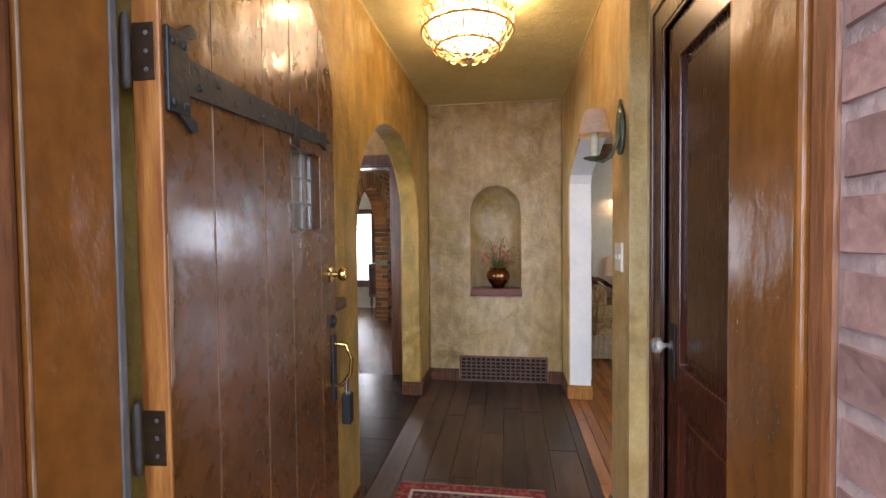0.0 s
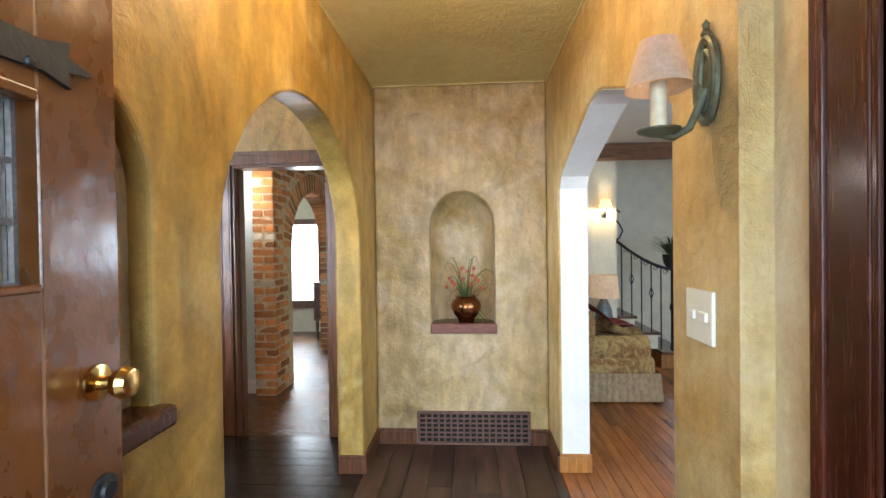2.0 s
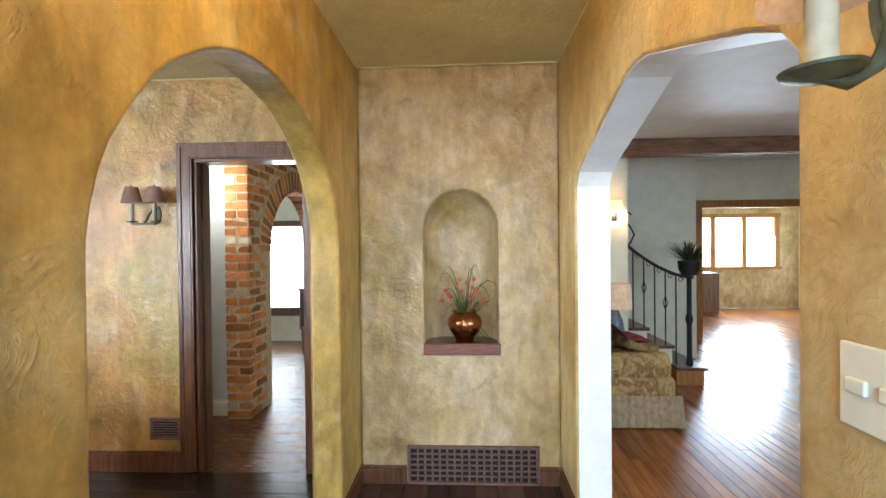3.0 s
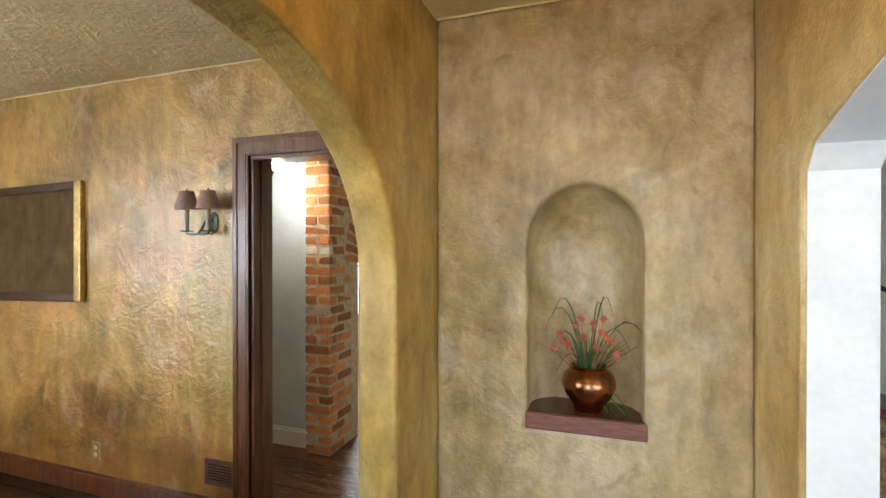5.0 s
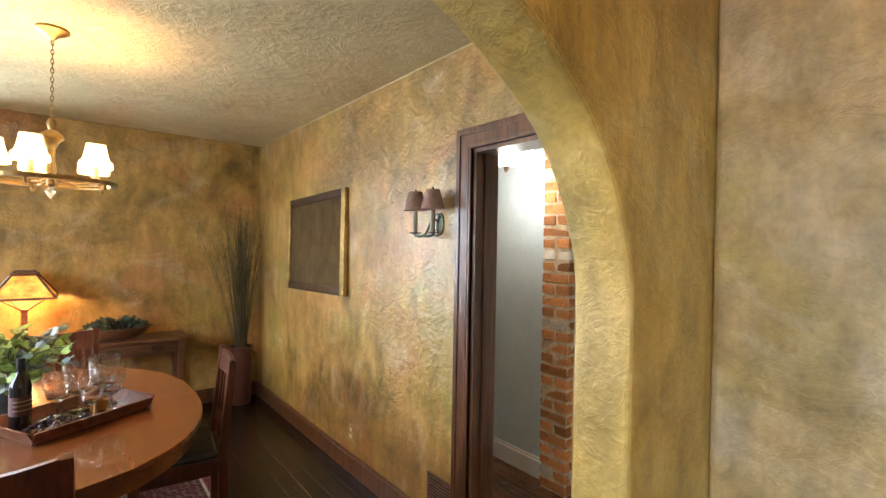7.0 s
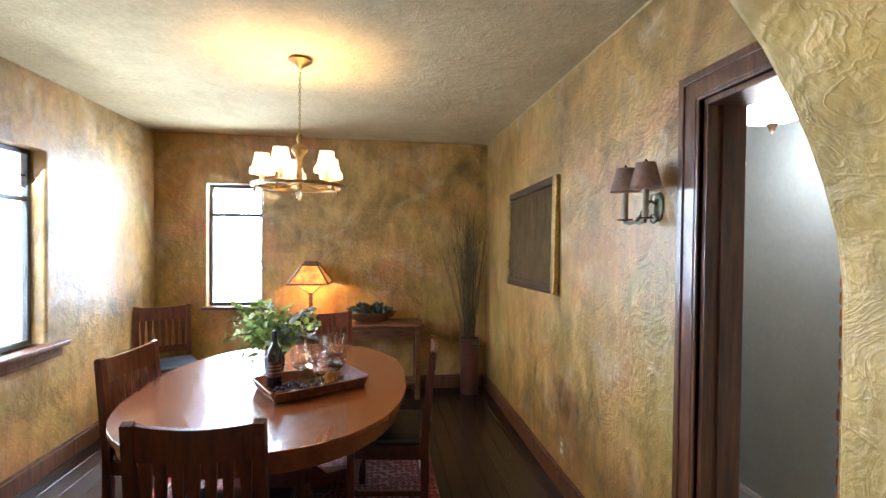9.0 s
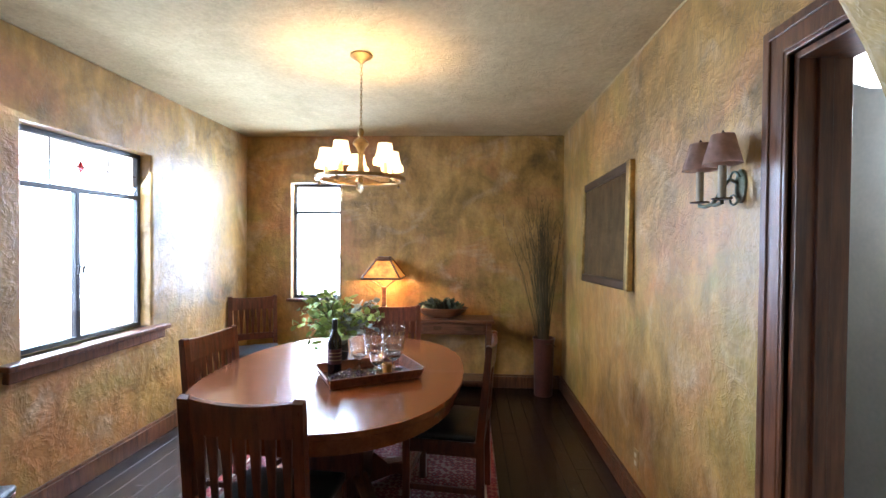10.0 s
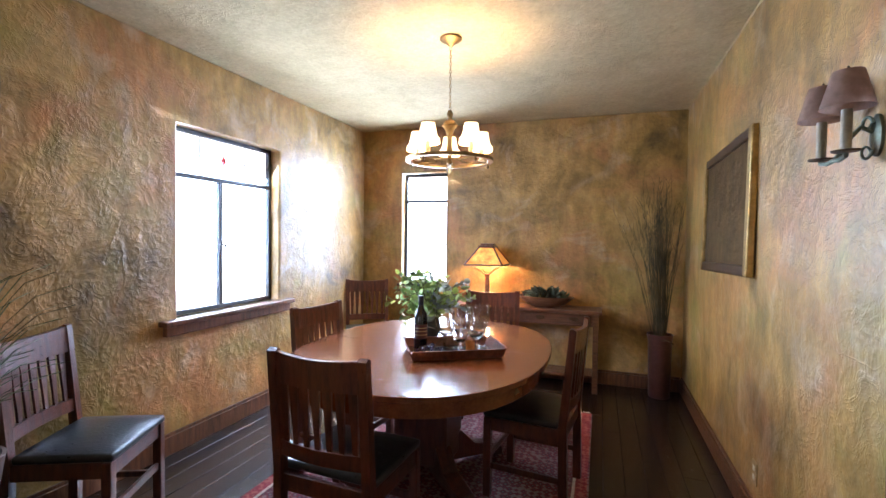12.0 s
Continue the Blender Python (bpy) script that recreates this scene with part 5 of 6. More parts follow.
# console table with lamp and bowl
console = thing("console_table", "oak console table with two drawers", "console table", pose(-5.045, 3.12, 0))
cw = wood("console_wood", (0.075, 0.026, 0.012), (0.17, 0.066, 0.028), 0.35, grain=(14, 1.5, 14))
part("top", bx(B(), -0.16, 0.185, -0.70, 0.70, 0.715, 0.742, 0.005), cw, console)
part("apron", bx(B(), -0.145, 0.150, -0.655, 0.655, 0.60, 0.7145), cw, console)
for s in (-1, 1):
    for x in (-0.13, 0.14):
        part("leg", bx(B(), x - 0.024, x + 0.024, s * 0.65 - 0.024, s * 0.65 + 0.024, 0.0, 0.714, 0.004), cw, console)
part("lower_shelf", bx(B(), -0.13, 0.13, -0.64, 0.64, 0.13, 0.15, 0.003), cw, console)
for y0, y1 in ((-0.60, -0.02), (0.02, 0.60)):
    dr = part("drawer", bx(B(), 0.150, 0.160, y0, y1, 0.615, 0.705, 0.003), cw, console)
    for yc in (y0 + 0.14, y1 - 0.14):
        bm = bx(B(), 0.160, 0.163, yc - 0.04, yc + 0.04, 0.645, 0.68, 0.001)
        tube(bm, [(0.163, yc - 0.03, 0.668), (0.178, yc - 0.026, 0.65), (0.18, yc, 0.645), (0.178, yc + 0.026, 0.65), (0.163, yc + 0.03, 0.668)], 0.0035, 6)
        part("bail_pull", bm, bronze, dr, "dark bail pull")
lamp = thing("table_lamp", "mission table lamp with an amber mica shade, lit", "table lamp", pose(-5.05, 2.735, 0.742))
part("base", bx(B(), -0.055, 0.055, -0.055, 0.055, 0, 0.03, 0.006), cw, lamp)
bm = lathe(B(), [(0.045, 0.03), (0.028, 0.10), (0.026, 0.26), (0.036, 0.29), (0, 0.29)], 4, pose(0, 0, 0, 0, 0, 45))
part("post", bm, cw, lamp)
mica = mat("mica", (0.95, 0.42, 0.07), 0.5, spread=0.15, scale=14, second=(0.60, 0.17, 0.02), emit=0.75)
sm = pose(0, 0, 0, 0, 0, 45)
part("shade", lathe(B(), [(0.262, 0.385), (0.10, 0.555), (0.098, 0.555), (0.259, 0.383), (0.262, 0.385)], 4, sm, False), mica, lamp, "amber mica pyramid shade")
bm = B()
for k in range(4):
    a = math.radians(45 + 90 * k) + math.radians(0)
    tube(bm, [(0.264 * math.cos(a), 0.264 * math.sin(a), 0.384), (0.101 * math.cos(a), 0.101 * math.sin(a), 0.557)], 0.009, 6)
    a2 = a + math.pi / 2
    tube(bm, [(0.264 * math.cos(a), 0.264 * math.sin(a), 0.384), (0.264 * math.cos(a2), 0.264 * math.sin(a2), 0.384)], 0.010, 6)
    tube(bm, [(0.101 * math.cos(a), 0.101 * math.sin(a), 0.557), (0.101 * math.cos(a2), 0.101 * math.sin(a2), 0.557)], 0.007, 6)
    tube(bm, [(0.02 * math.cos(a), 0.02 * math.sin(a), 0.28), (0.15 * math.cos(a), 0.15 * math.sin(a), 0.36), (0.20 * math.cos(a), 0.20 * math.sin(a), 0.384)], 0.005, 6)
bx(bm, -0.082, 0.082, -0.082, 0.082, 0.556, 0.572, 0.004)
bx(bm, -0.062, 0.062, -0.062, 0.062, 0.5725, 0.592, 0.004)
part("shade_frame", bm, cw, lamp, "dark wooden shade frame")
bulb("table_lamp_bulb", (-5.05, 2.735, 1.165), 21, (1, 0.60, 0.24), 0.03)
bowl = thing("wooden_bowl", "long carved wooden bowl on the console", "bowl", pose(-5.02, 3.31, 0.743) @ Matrix.Diagonal((1.15, 1.25, 1.15, 1)))
bm = lathe(B(), [(0, 0.002), (0.08, 0), (0.13, 0.03), (0.185, 0.085), (0.177, 0.087), (0.12, 0.04), (0, 0.02)], 32)
for v in bm.verts:
    v.co.x *= 0.62
    v.co.y *= 1.15
part("dish", bm, cw, bowl, smooth=True)
fruit = thing("artichoke_arrangement", "dark green artichokes and foliage heaped in the bowl", "plant", pose(-5.02, 3.31, 0.785) @ Matrix.Diagonal((1.15, 1.25, 1.3, 1)))
g = random.Random(5)
bm = B()
for i in range(150):
    a, r_ = g.uniform(0, 6.28), g.random() ** 0.5
    p = Vector((0.07 * r_ * math.cos(a), 0.16 * r_ * math.sin(a), 0.02 + 0.06 * (1 - r_ * r_) * g.random() + 0.02))
    d = Vector((math.cos(a) * 0.6, math.sin(a) * 0.8, g.uniform(0.2, 1.1))).normalized()
    strip(bm, [p, p + d * 0.022, p + d * 0.045], g.uniform(0.02, 0.035), (g.gauss(0, 1), g.gauss(0, 1), 0.3), 0.004)
for k in range(4):
    bmesh.ops.create_icosphere(bm, subdivisions=2, radius=0.045, matrix=Matrix.Translation((0, -0.12 + 0.08 * k, 0.025)))
part("foliage", bm, mat("artichoke", (0.055, 0.075, 0.045), 0.6, spread=0.3, island=0.4), fruit)

# tall vase with twigs
vase = thing("floor_vase", "tall reddish-brown cylinder vase on the floor", "vase", pose(-5.03, 4.31, 0))
part("body", lathe(B(), [(0, 0), (0.085, 0), (0.088, 0.01), (0.098, 0.50), (0.108, 0.545), (0.108, 0.56), (0.100, 0.56), (0.09, 0.50), (0, 0.45)], 32), mat("vase_brown", (0.10, 0.032, 0.022), 0.35, spread=0.15), vase, smooth=True)
part("handle", tube(B(), [(0.10, 0.0, 0.52), (0.125, 0.05, 0.53), (0.13, 0.09, 0.50)], 0.006, 6), bronze, vase)
twigs = thing("dried_twigs", "tall bunch of dried grey-brown twigs", "dried plant", pose(-5.03, 4.31, 0.45))
g = random.Random(9)
bm = B()
for i in range(105):
    a, sp, top = g.uniform(0, 6.28), abs(g.gauss(0, 0.12)), g.uniform(0.8, 1.5)
    ex, ey = sp * math.cos(a) * 0.8 + 0.03, sp * math.sin(a) * 1.3 - 0.04
    ex, ey = max(-0.165, ex), min(0.185, ey)
    pts = [Vector((0.05 * math.cos(a) * s0, 0.05 * math.sin(a) * s0, 0)) for s0 in (g.random(),)]
    b0 = pts[0]
    line = [b0, b0 + Vector((ex * 0.2, ey * 0.2, top * 0.3)), b0 * 0.5 + Vector((ex * 0.5 + g.gauss(0, 0.008), ey * 0.5 + g.gauss(0, 0.01), top * 0.62)), Vector((ex * 0.8, ey * 0.8 + g.gauss(0, 0.015), top * 0.85)), Vector((ex, ey, top))]
    tube(bm, line, 0.0034, 4, 0.35)
    for k in range(3):
        p = line[2].lerp(line[4], g.random())
        q = p + Vector((g.gauss(0, 0.035), g.gauss(0, 0.04), g.uniform(0.05, 0.14)))
        q.x, q.y = max(-0.17, q.x), min(0.19, q.y)
        tube(bm, [p, p.lerp(q, 0.6) + Vector((0, 0, 0.01)), q], 0.0018, 3, 0.4)
ob = part("twig", bm, mat("twig_bark", (0.10, 0.072, 0.03), 0.8, spread=0.25, island=0.3), twigs)
tagged(ob, kind="stuff")

# spiky plant by the near window side
stand = thing("plant_stand", "slim dark wooden plant stand by the window wall", "plant stand", pose(-1.47, 1.83, 0))
part("top", bx(B(), -0.13, 0.13, -0.13, 0.13, 0.40, 0.425, 0.004), chair_wood, stand)
for sx in (-1, 1):
    for sy in (-1, 1):
        part("leg", bx(B(), sx * 0.10 - 0.014, sx * 0.10 + 0.014, sy * 0.10 - 0.014, sy * 0.10 + 0.014, 0, 0.3995, 0.002), chair_wood, stand)
fp = thing("grass_plant_pot", "dark clay pot on the plant stand", "plant pot", pose(-1.47, 1.83, 0.4255) @ Matrix.Diagonal((0.8, 0.8, 0.8, 1)))
part("body", lathe(B(), [(0, 0), (0.11, 0), (0.15, 0.25), (0.155, 0.27), (0.14, 0.27), (0.13, 0.24), (0, 0.23)], 28), mat("pot_clay", (0.12, 0.07, 0.05), 0.6), fp, smooth=True)
gp = thing("grass_plant", "spiky green and cream grass plant in the pot", "plant", pose(-1.47, 1.83, 0.61))
g = random.Random(13)
bm = B()
for i in range(120):
    a, reach, top = g.uniform(0, 6.28), g.uniform(0.05, 0.30), g.uniform(0.25, 0.80)
    o = Vector((math.cos(a), math.sin(a), 0))
    strip(bm, [o * (0.05 * s + reach * s * s) + Vector((0, 0, top * (1.35 * s - 0.45 * s * s * s))) for s in (0, 0.2, 0.4, 0.6, 0.8, 1)], g.uniform(0.008, 0.015), (0, 0, 1))
ob = part("blade", bm, mat("grass_blade", (0.13, 0.17, 0.07), 0.5, spread=0.3, island=0.45), gp)
tagged(ob, kind="stuff")

# picture
pic = thing("framed_picture", "dark textured picture in a gilt frame", "picture", pose(-3.795, PY, 1.578, -1.2, -1.4, 0))
hw, hh_ = 0.548, 0.385
gold_frame = mat("gold_frame", (0.42, 0.28, 0.10), 0.35, 0.7, spread=0.2, bump=0.2)
dark_frame = mat("dark_frame", (0.07, 0.035, 0.018), 0.35, 0.2, spread=0.2)
part("canvas", bx(B(), -hw + 0.05, hw - 0.05, -0.02, -0.012, -hh_ + 0.05, hh_ - 0.05), stucco("slate_canvas", [(0.055, 0.032, 0.012), (0.085, 0.050, 0.020), (0.105, 0.064, 0.027)], 0.95, 0.4, 2.0), pic, "dark brown textured panel")
MATS["slate_canvas"].node_tree.nodes["Principled BSDF"].inputs["Specular IOR Level"].default_value = 0.12
for s in (-1, 1):
    bm = bx(B(), s * hw - (0.062 if s > 0 else 0), s * hw + (0 if s > 0 else 0.062), -0.038, -0.001, -hh_, hh_, 0.008)
    part("frame_side", bm, gold_frame, pic, "gilt frame side")
    z = s * hh_
    bm = bx(B(), -hw + 0.052, hw - 0.052, -0.035, -0.0012, z - (0.058 if s > 0 else 0), z + (0 if s > 0 else 0.058), 0.010)
    part("frame_rail", bm, dark_frame, pic, "dark bronze frame rail")

# double sconce
dsc = thing("double_wall_sconce", "two-armed wall sconce with brown fabric shades, unlit", "wall lamp", pose(-2.30, PY, 1.72))
brown_shade = mat("brown_shade", (0.38, 0.25, 0.20), 0.8, spread=0.15, bump=0.15)
translucent(brown_shade)
part("backplate", lathe(B(), [(0.030, 0), (0.030, 0.008), (0.018, 0.014), (0, 0.017)], 24, Matrix.Translation((0.085, 0, -0.03)) @ Matrix.Diagonal((1, 1, 2.0, 1)) @ pose(0, 0, 0, 90)), verdigris, dsc, smooth=True)
for zc, k in ((0.0, 1), (-0.075, -1)):
    part("scroll", tube(B(), [(0.085 + 0.020 * math.cos(t) * (1 - t * 0.09), -0.022 - 0.010 * math.sin(t * 0.5), zc + k * 0.024 * math.sin(t) * (1 - t * 0.09)) for t in [0.5 * i for i in range(15)]], 0.0048, 8, 0.6), verdigris, dsc, smooth=True)
part("bracket", tube(B(), [(0.085, -0.014, -0.02), (0.082, -0.04, -0.005), (0.075, -0.06, -0.03), (0.066, -0.075, -0.07), (0.06, -0.09, -0.092)], 0.007, 8), verdigris, dsc, smooth=True)
for s in (-1, 1):
    x = 0.06 + s * 0.075
    mm = Matrix.Translation((x, -0.095, -0.085))
    part("arm", tube(B(), [(0.06, -0.09, -0.092), (0.06 + s * 0.035, -0.094, -0.098), (x, -0.095, -0.092), (x, -0.095, -0.08)], 0.007, 8), verdigris, dsc, smooth=True)
    part("drip_cup", lathe(B(), [(0, 0), (0.032, 0.004), (0.034, 0.008), (0, 0.008)], 20, mm), bronze, dsc, smooth=True)
    part("candle", lathe(B(), [(0.013, 0.008), (0.013, 0.12), (0, 0.121)], 16, mm), mat("candle_tan", (0.34, 0.28, 0.18), 0.5), dsc, smooth=True)
    part("shade", shade_bm(0.062, 0.036, 0.125, 0.225, mm, 28), brown_shade, dsc, "brown fabric shade", smooth=True)
    part("shade_finial", lathe(B(), [(0, 0.222), (0.007, 0.23), (0, 0.242)], 10, mm), bronze, dsc, smooth=True)

outlet = thing("wall_outlet", "small cream wall outlet above the baseboard", "outlet", pose(-3.16, PY, 0.27))
part("plate", bx(B(), -0.035, 0.035, -0.007, -0.0005, -0.055, 0.055, 0.002), mat("tan_plate", (0.45, 0.34, 0.18), 0.5), outlet)
for z in (-0.022, 0.022):
    part("socket", bx(B(), -0.014, 0.014, -0.0095, -0.0065, z - 0.012, z + 0.012, 0.002), plate, outlet)
vent = thing("wall_vent", "brown wall register beside the doorway", "vent", pose(-2.28, PY, 0.21))
part("frame", slab(B(), "y", -0.012, -0.0005, rect(0, 0.205, 0, 0.145), [rect(0.016, 0.189, 0.016, 0.129)]), gm, vent)
# same black sheet, standing in for the shade inside the register
part("backing", bx(B(), 0.01, 0.195, -0.003, -0.001, 0.01, 0.135), MATS["hollow_shade"], vent)
for i in range(7):
    z = 0.016 + 0.113 * (i + 0.5) / 7
    part("slat", bx(B(), 0.016, 0.189, -0.010, -0.004, z - 0.003, z + 0.003, 0, pose(0, 0, 0, 0, 0, 0)), gm, vent)

# ---- passage behind the dining room ----
passage_light = thing("ceiling_light", "white glass bowl ceiling light with a brass finial, lit", "ceiling lamp", pose(-2.345, 5.16, 0))
part("pan", lathe(B(), [(0.12, 2.4195), (0.12, 2.40), (0.07, 2.37), (0.05, 2.25), (0.172, 2.235), (0.172, 2.225), (0, 2.225)], 32), bronze, passage_light, smooth=True)
part("bowl", lathe(B(), [(0.175, 2.226), (0.172, 2.19), (0.15, 2.14), (0.10, 2.105), (0.03, 2.092), (0, 2.092)], 36), mat("opal", (1.0, 0.97, 0.9), 0.3, spread=0.0, emit=3.0), passage_light, "glowing opal glass bowl", smooth=True)
part("finial", lathe(B(), [(0, 2.045), (0.010, 2.055), (0.014, 2.07), (0.024, 2.088), (0.02, 2.0915), (0, 2.0915)], 16), bronze, passage_light, smooth=True)
bulb("passage_bulb", (-2.345, 5.16, 1.97), 7, (1, 0.95, 0.88), 0.07)

# brick pier and arch: core of mortar, bricks set proud of it
AC, AH, AS, AR = 6.60, 0.74, 1.42, 0.66
bm = slab(B(), "x", -2.235, -2.0445, [(5.4255, 0), (AC - AH, 0)] + arch_pts(AC, AH, AS, AR, 28)[::-1] + [(AC + AH, 0), (7.9, 0), (7.9, 2.42), (5.4255, 2.42)])
core = setting("wall_brick", bm, mortar, "old orange brick pier and arch with pale mortar", "wall")


def unit_brick(name, l, w, h, material):
    b = bx(B(), -l / 2, l / 2, -w / 2, w / 2, -h / 2, h / 2, 0.006, seg=1)
    r_ = random.Random(len(name))
    for v in b.verts:
        v.co += Vector((r_.uniform(-1, 1), r_.uniform(-1, 1), r_.uniform(-1, 1))) * 0.0025
    bmesh.ops.recalc_face_normals(b, faces=b.faces)
    me = bpy.data.meshes.new(name)
    b.to_mesh(me)
    b.free()
    me.materials.append(material)
    return me


brick_white = mat("brick_white", (0.80, 0.74, 0.62), 0.85, spread=0.12, scale=12, bump=0.5, bscale=35)
BR = {(k, p): unit_brick("brick", l, 0.05, 0.062, m_) for k, l in (("s", 0.205), ("h", 0.098)) for p, m_ in ((0, brick_red), (1, brick_pale), (2, brick_white))}
rb = random.Random(3)


def lay(me, m, parent):
    ob = bpy.data.objects.new("brick", me)
    scene.collection.objects.link(ob)
    ob.parent = parent
    ob.matrix_basis = m
    return ob


def course_face(parent, origin, along, turn, length, z0, z1, skip=None, pale=0.06, white_row=-1):
    """Lays running-bond bricks on a vertical face."""
    o, a = Vector(origin), Vector(along)
    row = 0
    z = z0 + 0.037
    while z + 0.03 < z1:
        u = 0.0
        if row == white_row:
            kinds = ["h", "h"]
        elif row % 2:
            kinds = ["h"]
        else:
            kinds = []
        while u < length - 0.03:
            k = kinds.pop() if kinds else "s"
            l = 0.205 if k == "s" else 0.098
            if u + l > length + 0.01:
                k, l = "h", 0.098
                if u + l > length + 0.02:
                    break
            c = u + l / 2
            if not (skip and skip(c, z, l)):
                p = o + a * c + Vector((0, 0, z))
                lay(BR[(k, 2 if row == white_row and u < 0.15 else int(rb.random() < pale))], Matrix.Translation(p + Vector((rb.uniform(-1, 1), rb.uniform(-1, 1), 0)) * 0.003) @ pose(0, 0, 0, rb.uniform(-1, 1), rb.uniform(-0.6, 0.6), turn + rb.uniform(-1, 1)), parent)
            u += l + 0.012
        z += 0.0745
        row += 1


def arch_skip(u, z, l):
    y = 5.465 + u
    if z < AS:
        return AC - AH + 0.01 - l / 2 < y < AC + AH - 0.01 + l / 2
    return math.hypot((y - AC) / (AH + 0.205 + l * 0.3), (z - AS) / (AR + 0.225)) < 1


course_face(core, (-2.247, 5.447, 0), (1, 0, 0), 0, 0.20, 0, 2.42, white_row=20)
course_face(core, (-2.066, 5.432, 0), (0, 1, 0), 90, 2.4, 0, 2.42, arch_skip)
course_face(core, (-2.247, AC + AH + 0.016, 0), (1, 0, 0), 0, 0.20, 0, AS)
for i in range(31):
    a = math.pi * (i + 0.5) / 31
    y, z = AC + AH * math.cos(a), AS + AR * math.sin(a)
    tilt = math.atan2(math.sin(a) / AR, math.cos(a) / AH)
    n_ = Vector((0, math.cos(tilt), math.sin(tilt)))
    face = Matrix.Translation(Vector((-2.066, y, z)) + n_ * 0.105) @ Matrix.Rotation(tilt, 4, "X") @ pose(0, 0, 0, rb.uniform(-1, 1), 0, 90)
    lay(BR[("s", int(rb.random() < 0.05))], face, core)
    under = Matrix.Translation(Vector((-2.145, y, z)) + n_ * 0.008) @ Matrix.Rotation(tilt, 4, "X")
    lay(BR[("s", int(rb.random() < 0.05))], under, core)

# tall window beyond the arch, with dark wood posts
bm = B()
for x, w in ((-4.27, 0.05), (-3.45, 0.05), (-2.61, 0.065), (-2.23, 0.05)):
    bx(bm, x - w, x + w, 8.53, 8.6, 0.53, 1.78, 0.006)
bx(bm, -4.33, -2.17, 8.528, 8.6, 0.40, 0.53, 0.004)
bx(bm, -4.33, -2.17, 8.528, 8.6, 1.78, 1.87, 0.004)
setting("window_breakfast", bm, trim_wood, "tall window with dark wood posts", "window")
cab = thing("sideboard_cabinet", "dark wood cabinet on turned legs beyond the arch", "cabinet", pose(-2.30, 8.22, 0))
part("body", bx(B(), -0.28, 0.28, -0.2, 0.2, 0.28, 0.84, 0.008), trim_wood, cab)
part("top", bx(B(), -0.30, 0.30, -0.22, 0.22, 0.841, 0.87, 0.006), trim_wood, cab)
for sx in (-1, 1):
    part("door", bx(B(), 0.02 * sx + (0 if sx > 0 else -0.23), 0.02 * sx + (0.23 if sx > 0 else 0), -0.212, -0.2005, 0.33, 0.80, 0.004), red_wood, cab)
    for sy in (-1, 1):
        part("leg", lathe(B(), [(0.018, 0), (0.026, 0.03), (0.016, 0.1), (0.028, 0.2), (0.024, 0.28), (0, 0.281)], 12, Matrix.Translation((0.24 * sx, 0.16 * sy, 0))), trim_wood, cab, smooth=True)

# ---- living room ----
fabric = stucco("floral_fabric", [(0.12, 0.05, 0.02), (0.42, 0.28, 0.11), (0.20, 0.09, 0.03), (0.52, 0.38, 0.18)], 0.9, 0.15, 5.0, 3.0)
skirt_mat = mat("skirt_fabric", (0.34, 0.24, 0.14), 0.9, spread=0.15, scale=20, bump=0.2)
arm_chair = thing("armchair", "floral upholstered armchair with a fringed skirt", "armchair", pose(0.78, 5.30, 0) @ Matrix.Diagonal((0.80, 0.78, 1, 1)))
ob = part("seat_body", bx(B(), 0.05, 0.86, 0.02, 0.95, 0.22, 0.40, 0.05, seg=4), fabric, arm_chair, smooth=True)
bm = lathe(B(), [(0, 0.0), (0.10, 0.01), (0.115, 0.04), (0.115, 0.70), (0.10, 0.73), (0, 0.74)], 20, Matrix.Translation((0.08, 0.13, 0.47)) @ pose(0, 0, 0, 0, 90, 0))
bx(bm, 0.08, 0.80, 0.05, 0.20, 0.25, 0.48, 0.03)
part("arm", bm, fabric, arm_chair, smooth=True)
bm = lathe(B(), [(0, 0.0), (0.10, 0.01), (0.115, 0.04), (0.115, 0.70), (0.10, 0.73), (0, 0.74)], 20, Matrix.Translation((0.08, 0.87, 0.47)) @ pose(0, 0, 0, 0, 90, 0))
bx(bm, 0.08, 0.80, 0.80, 0.94, 0.25, 0.48, 0.03)
part("arm", bm, fabric, arm_chair, smooth=True)
part("backrest", bx(B(), 0.0, 0.24, 0.10, 0.90, 0.30, 0.80, 0.09, seg=4), fabric, arm_chair, smooth=True)
part("cushion", bx(B(), 0.22, 0.88, 0.23, 0.77, 0.39, 0.53, 0.05, seg=4), fabric, arm_chair, smooth=True)
bm = B()
pts = []
for i in range(160):
    s = i / 160 * 4
    k, f_ = int(s), s - int(s)
    c4 = [(0.02, 0.0), (0.90, 0.0), (0.90, 0.98), (0.02, 0.98)]
    p, q = c4[k], c4[(k + 1) % 4]
    n_ = ((0, -1), (1, 0), (0, 1), (-1, 0))[k]
    w_ = 0.008 * math.sin(i * 1.9) + 0.004 * math.sin(i * 0.7)
    pts.append((p[0] + (q[0] - p[0]) * f_ + n_[0] * w_, p[1] + (q[1] - p[1]) * f_ + n_[1] * w_))
lo = [bm.verts.new((x + (x - 0.46) * 0.05, y + (y - 0.49) * 0.05, 0.012)) for x, y in pts]
hi = [bm.verts.new((x, y, 0.26)) for x, y in pts]
for i in range(160):
    j = (i + 1) % 160
    bm.faces.new((lo[i], lo[j], hi[j], hi[i]))
part("skirt", bm, skirt_mat, arm_chair, "tan pleated skirt with fringe", smooth=True)
throw = thing("throw_blanket", "maroon throw draped over the armchair back", "blanket", pose(0.78, 5.30, 0) @ Matrix.Diagonal((0.80, 1, 1, 1)))
bm = B()
rows = []
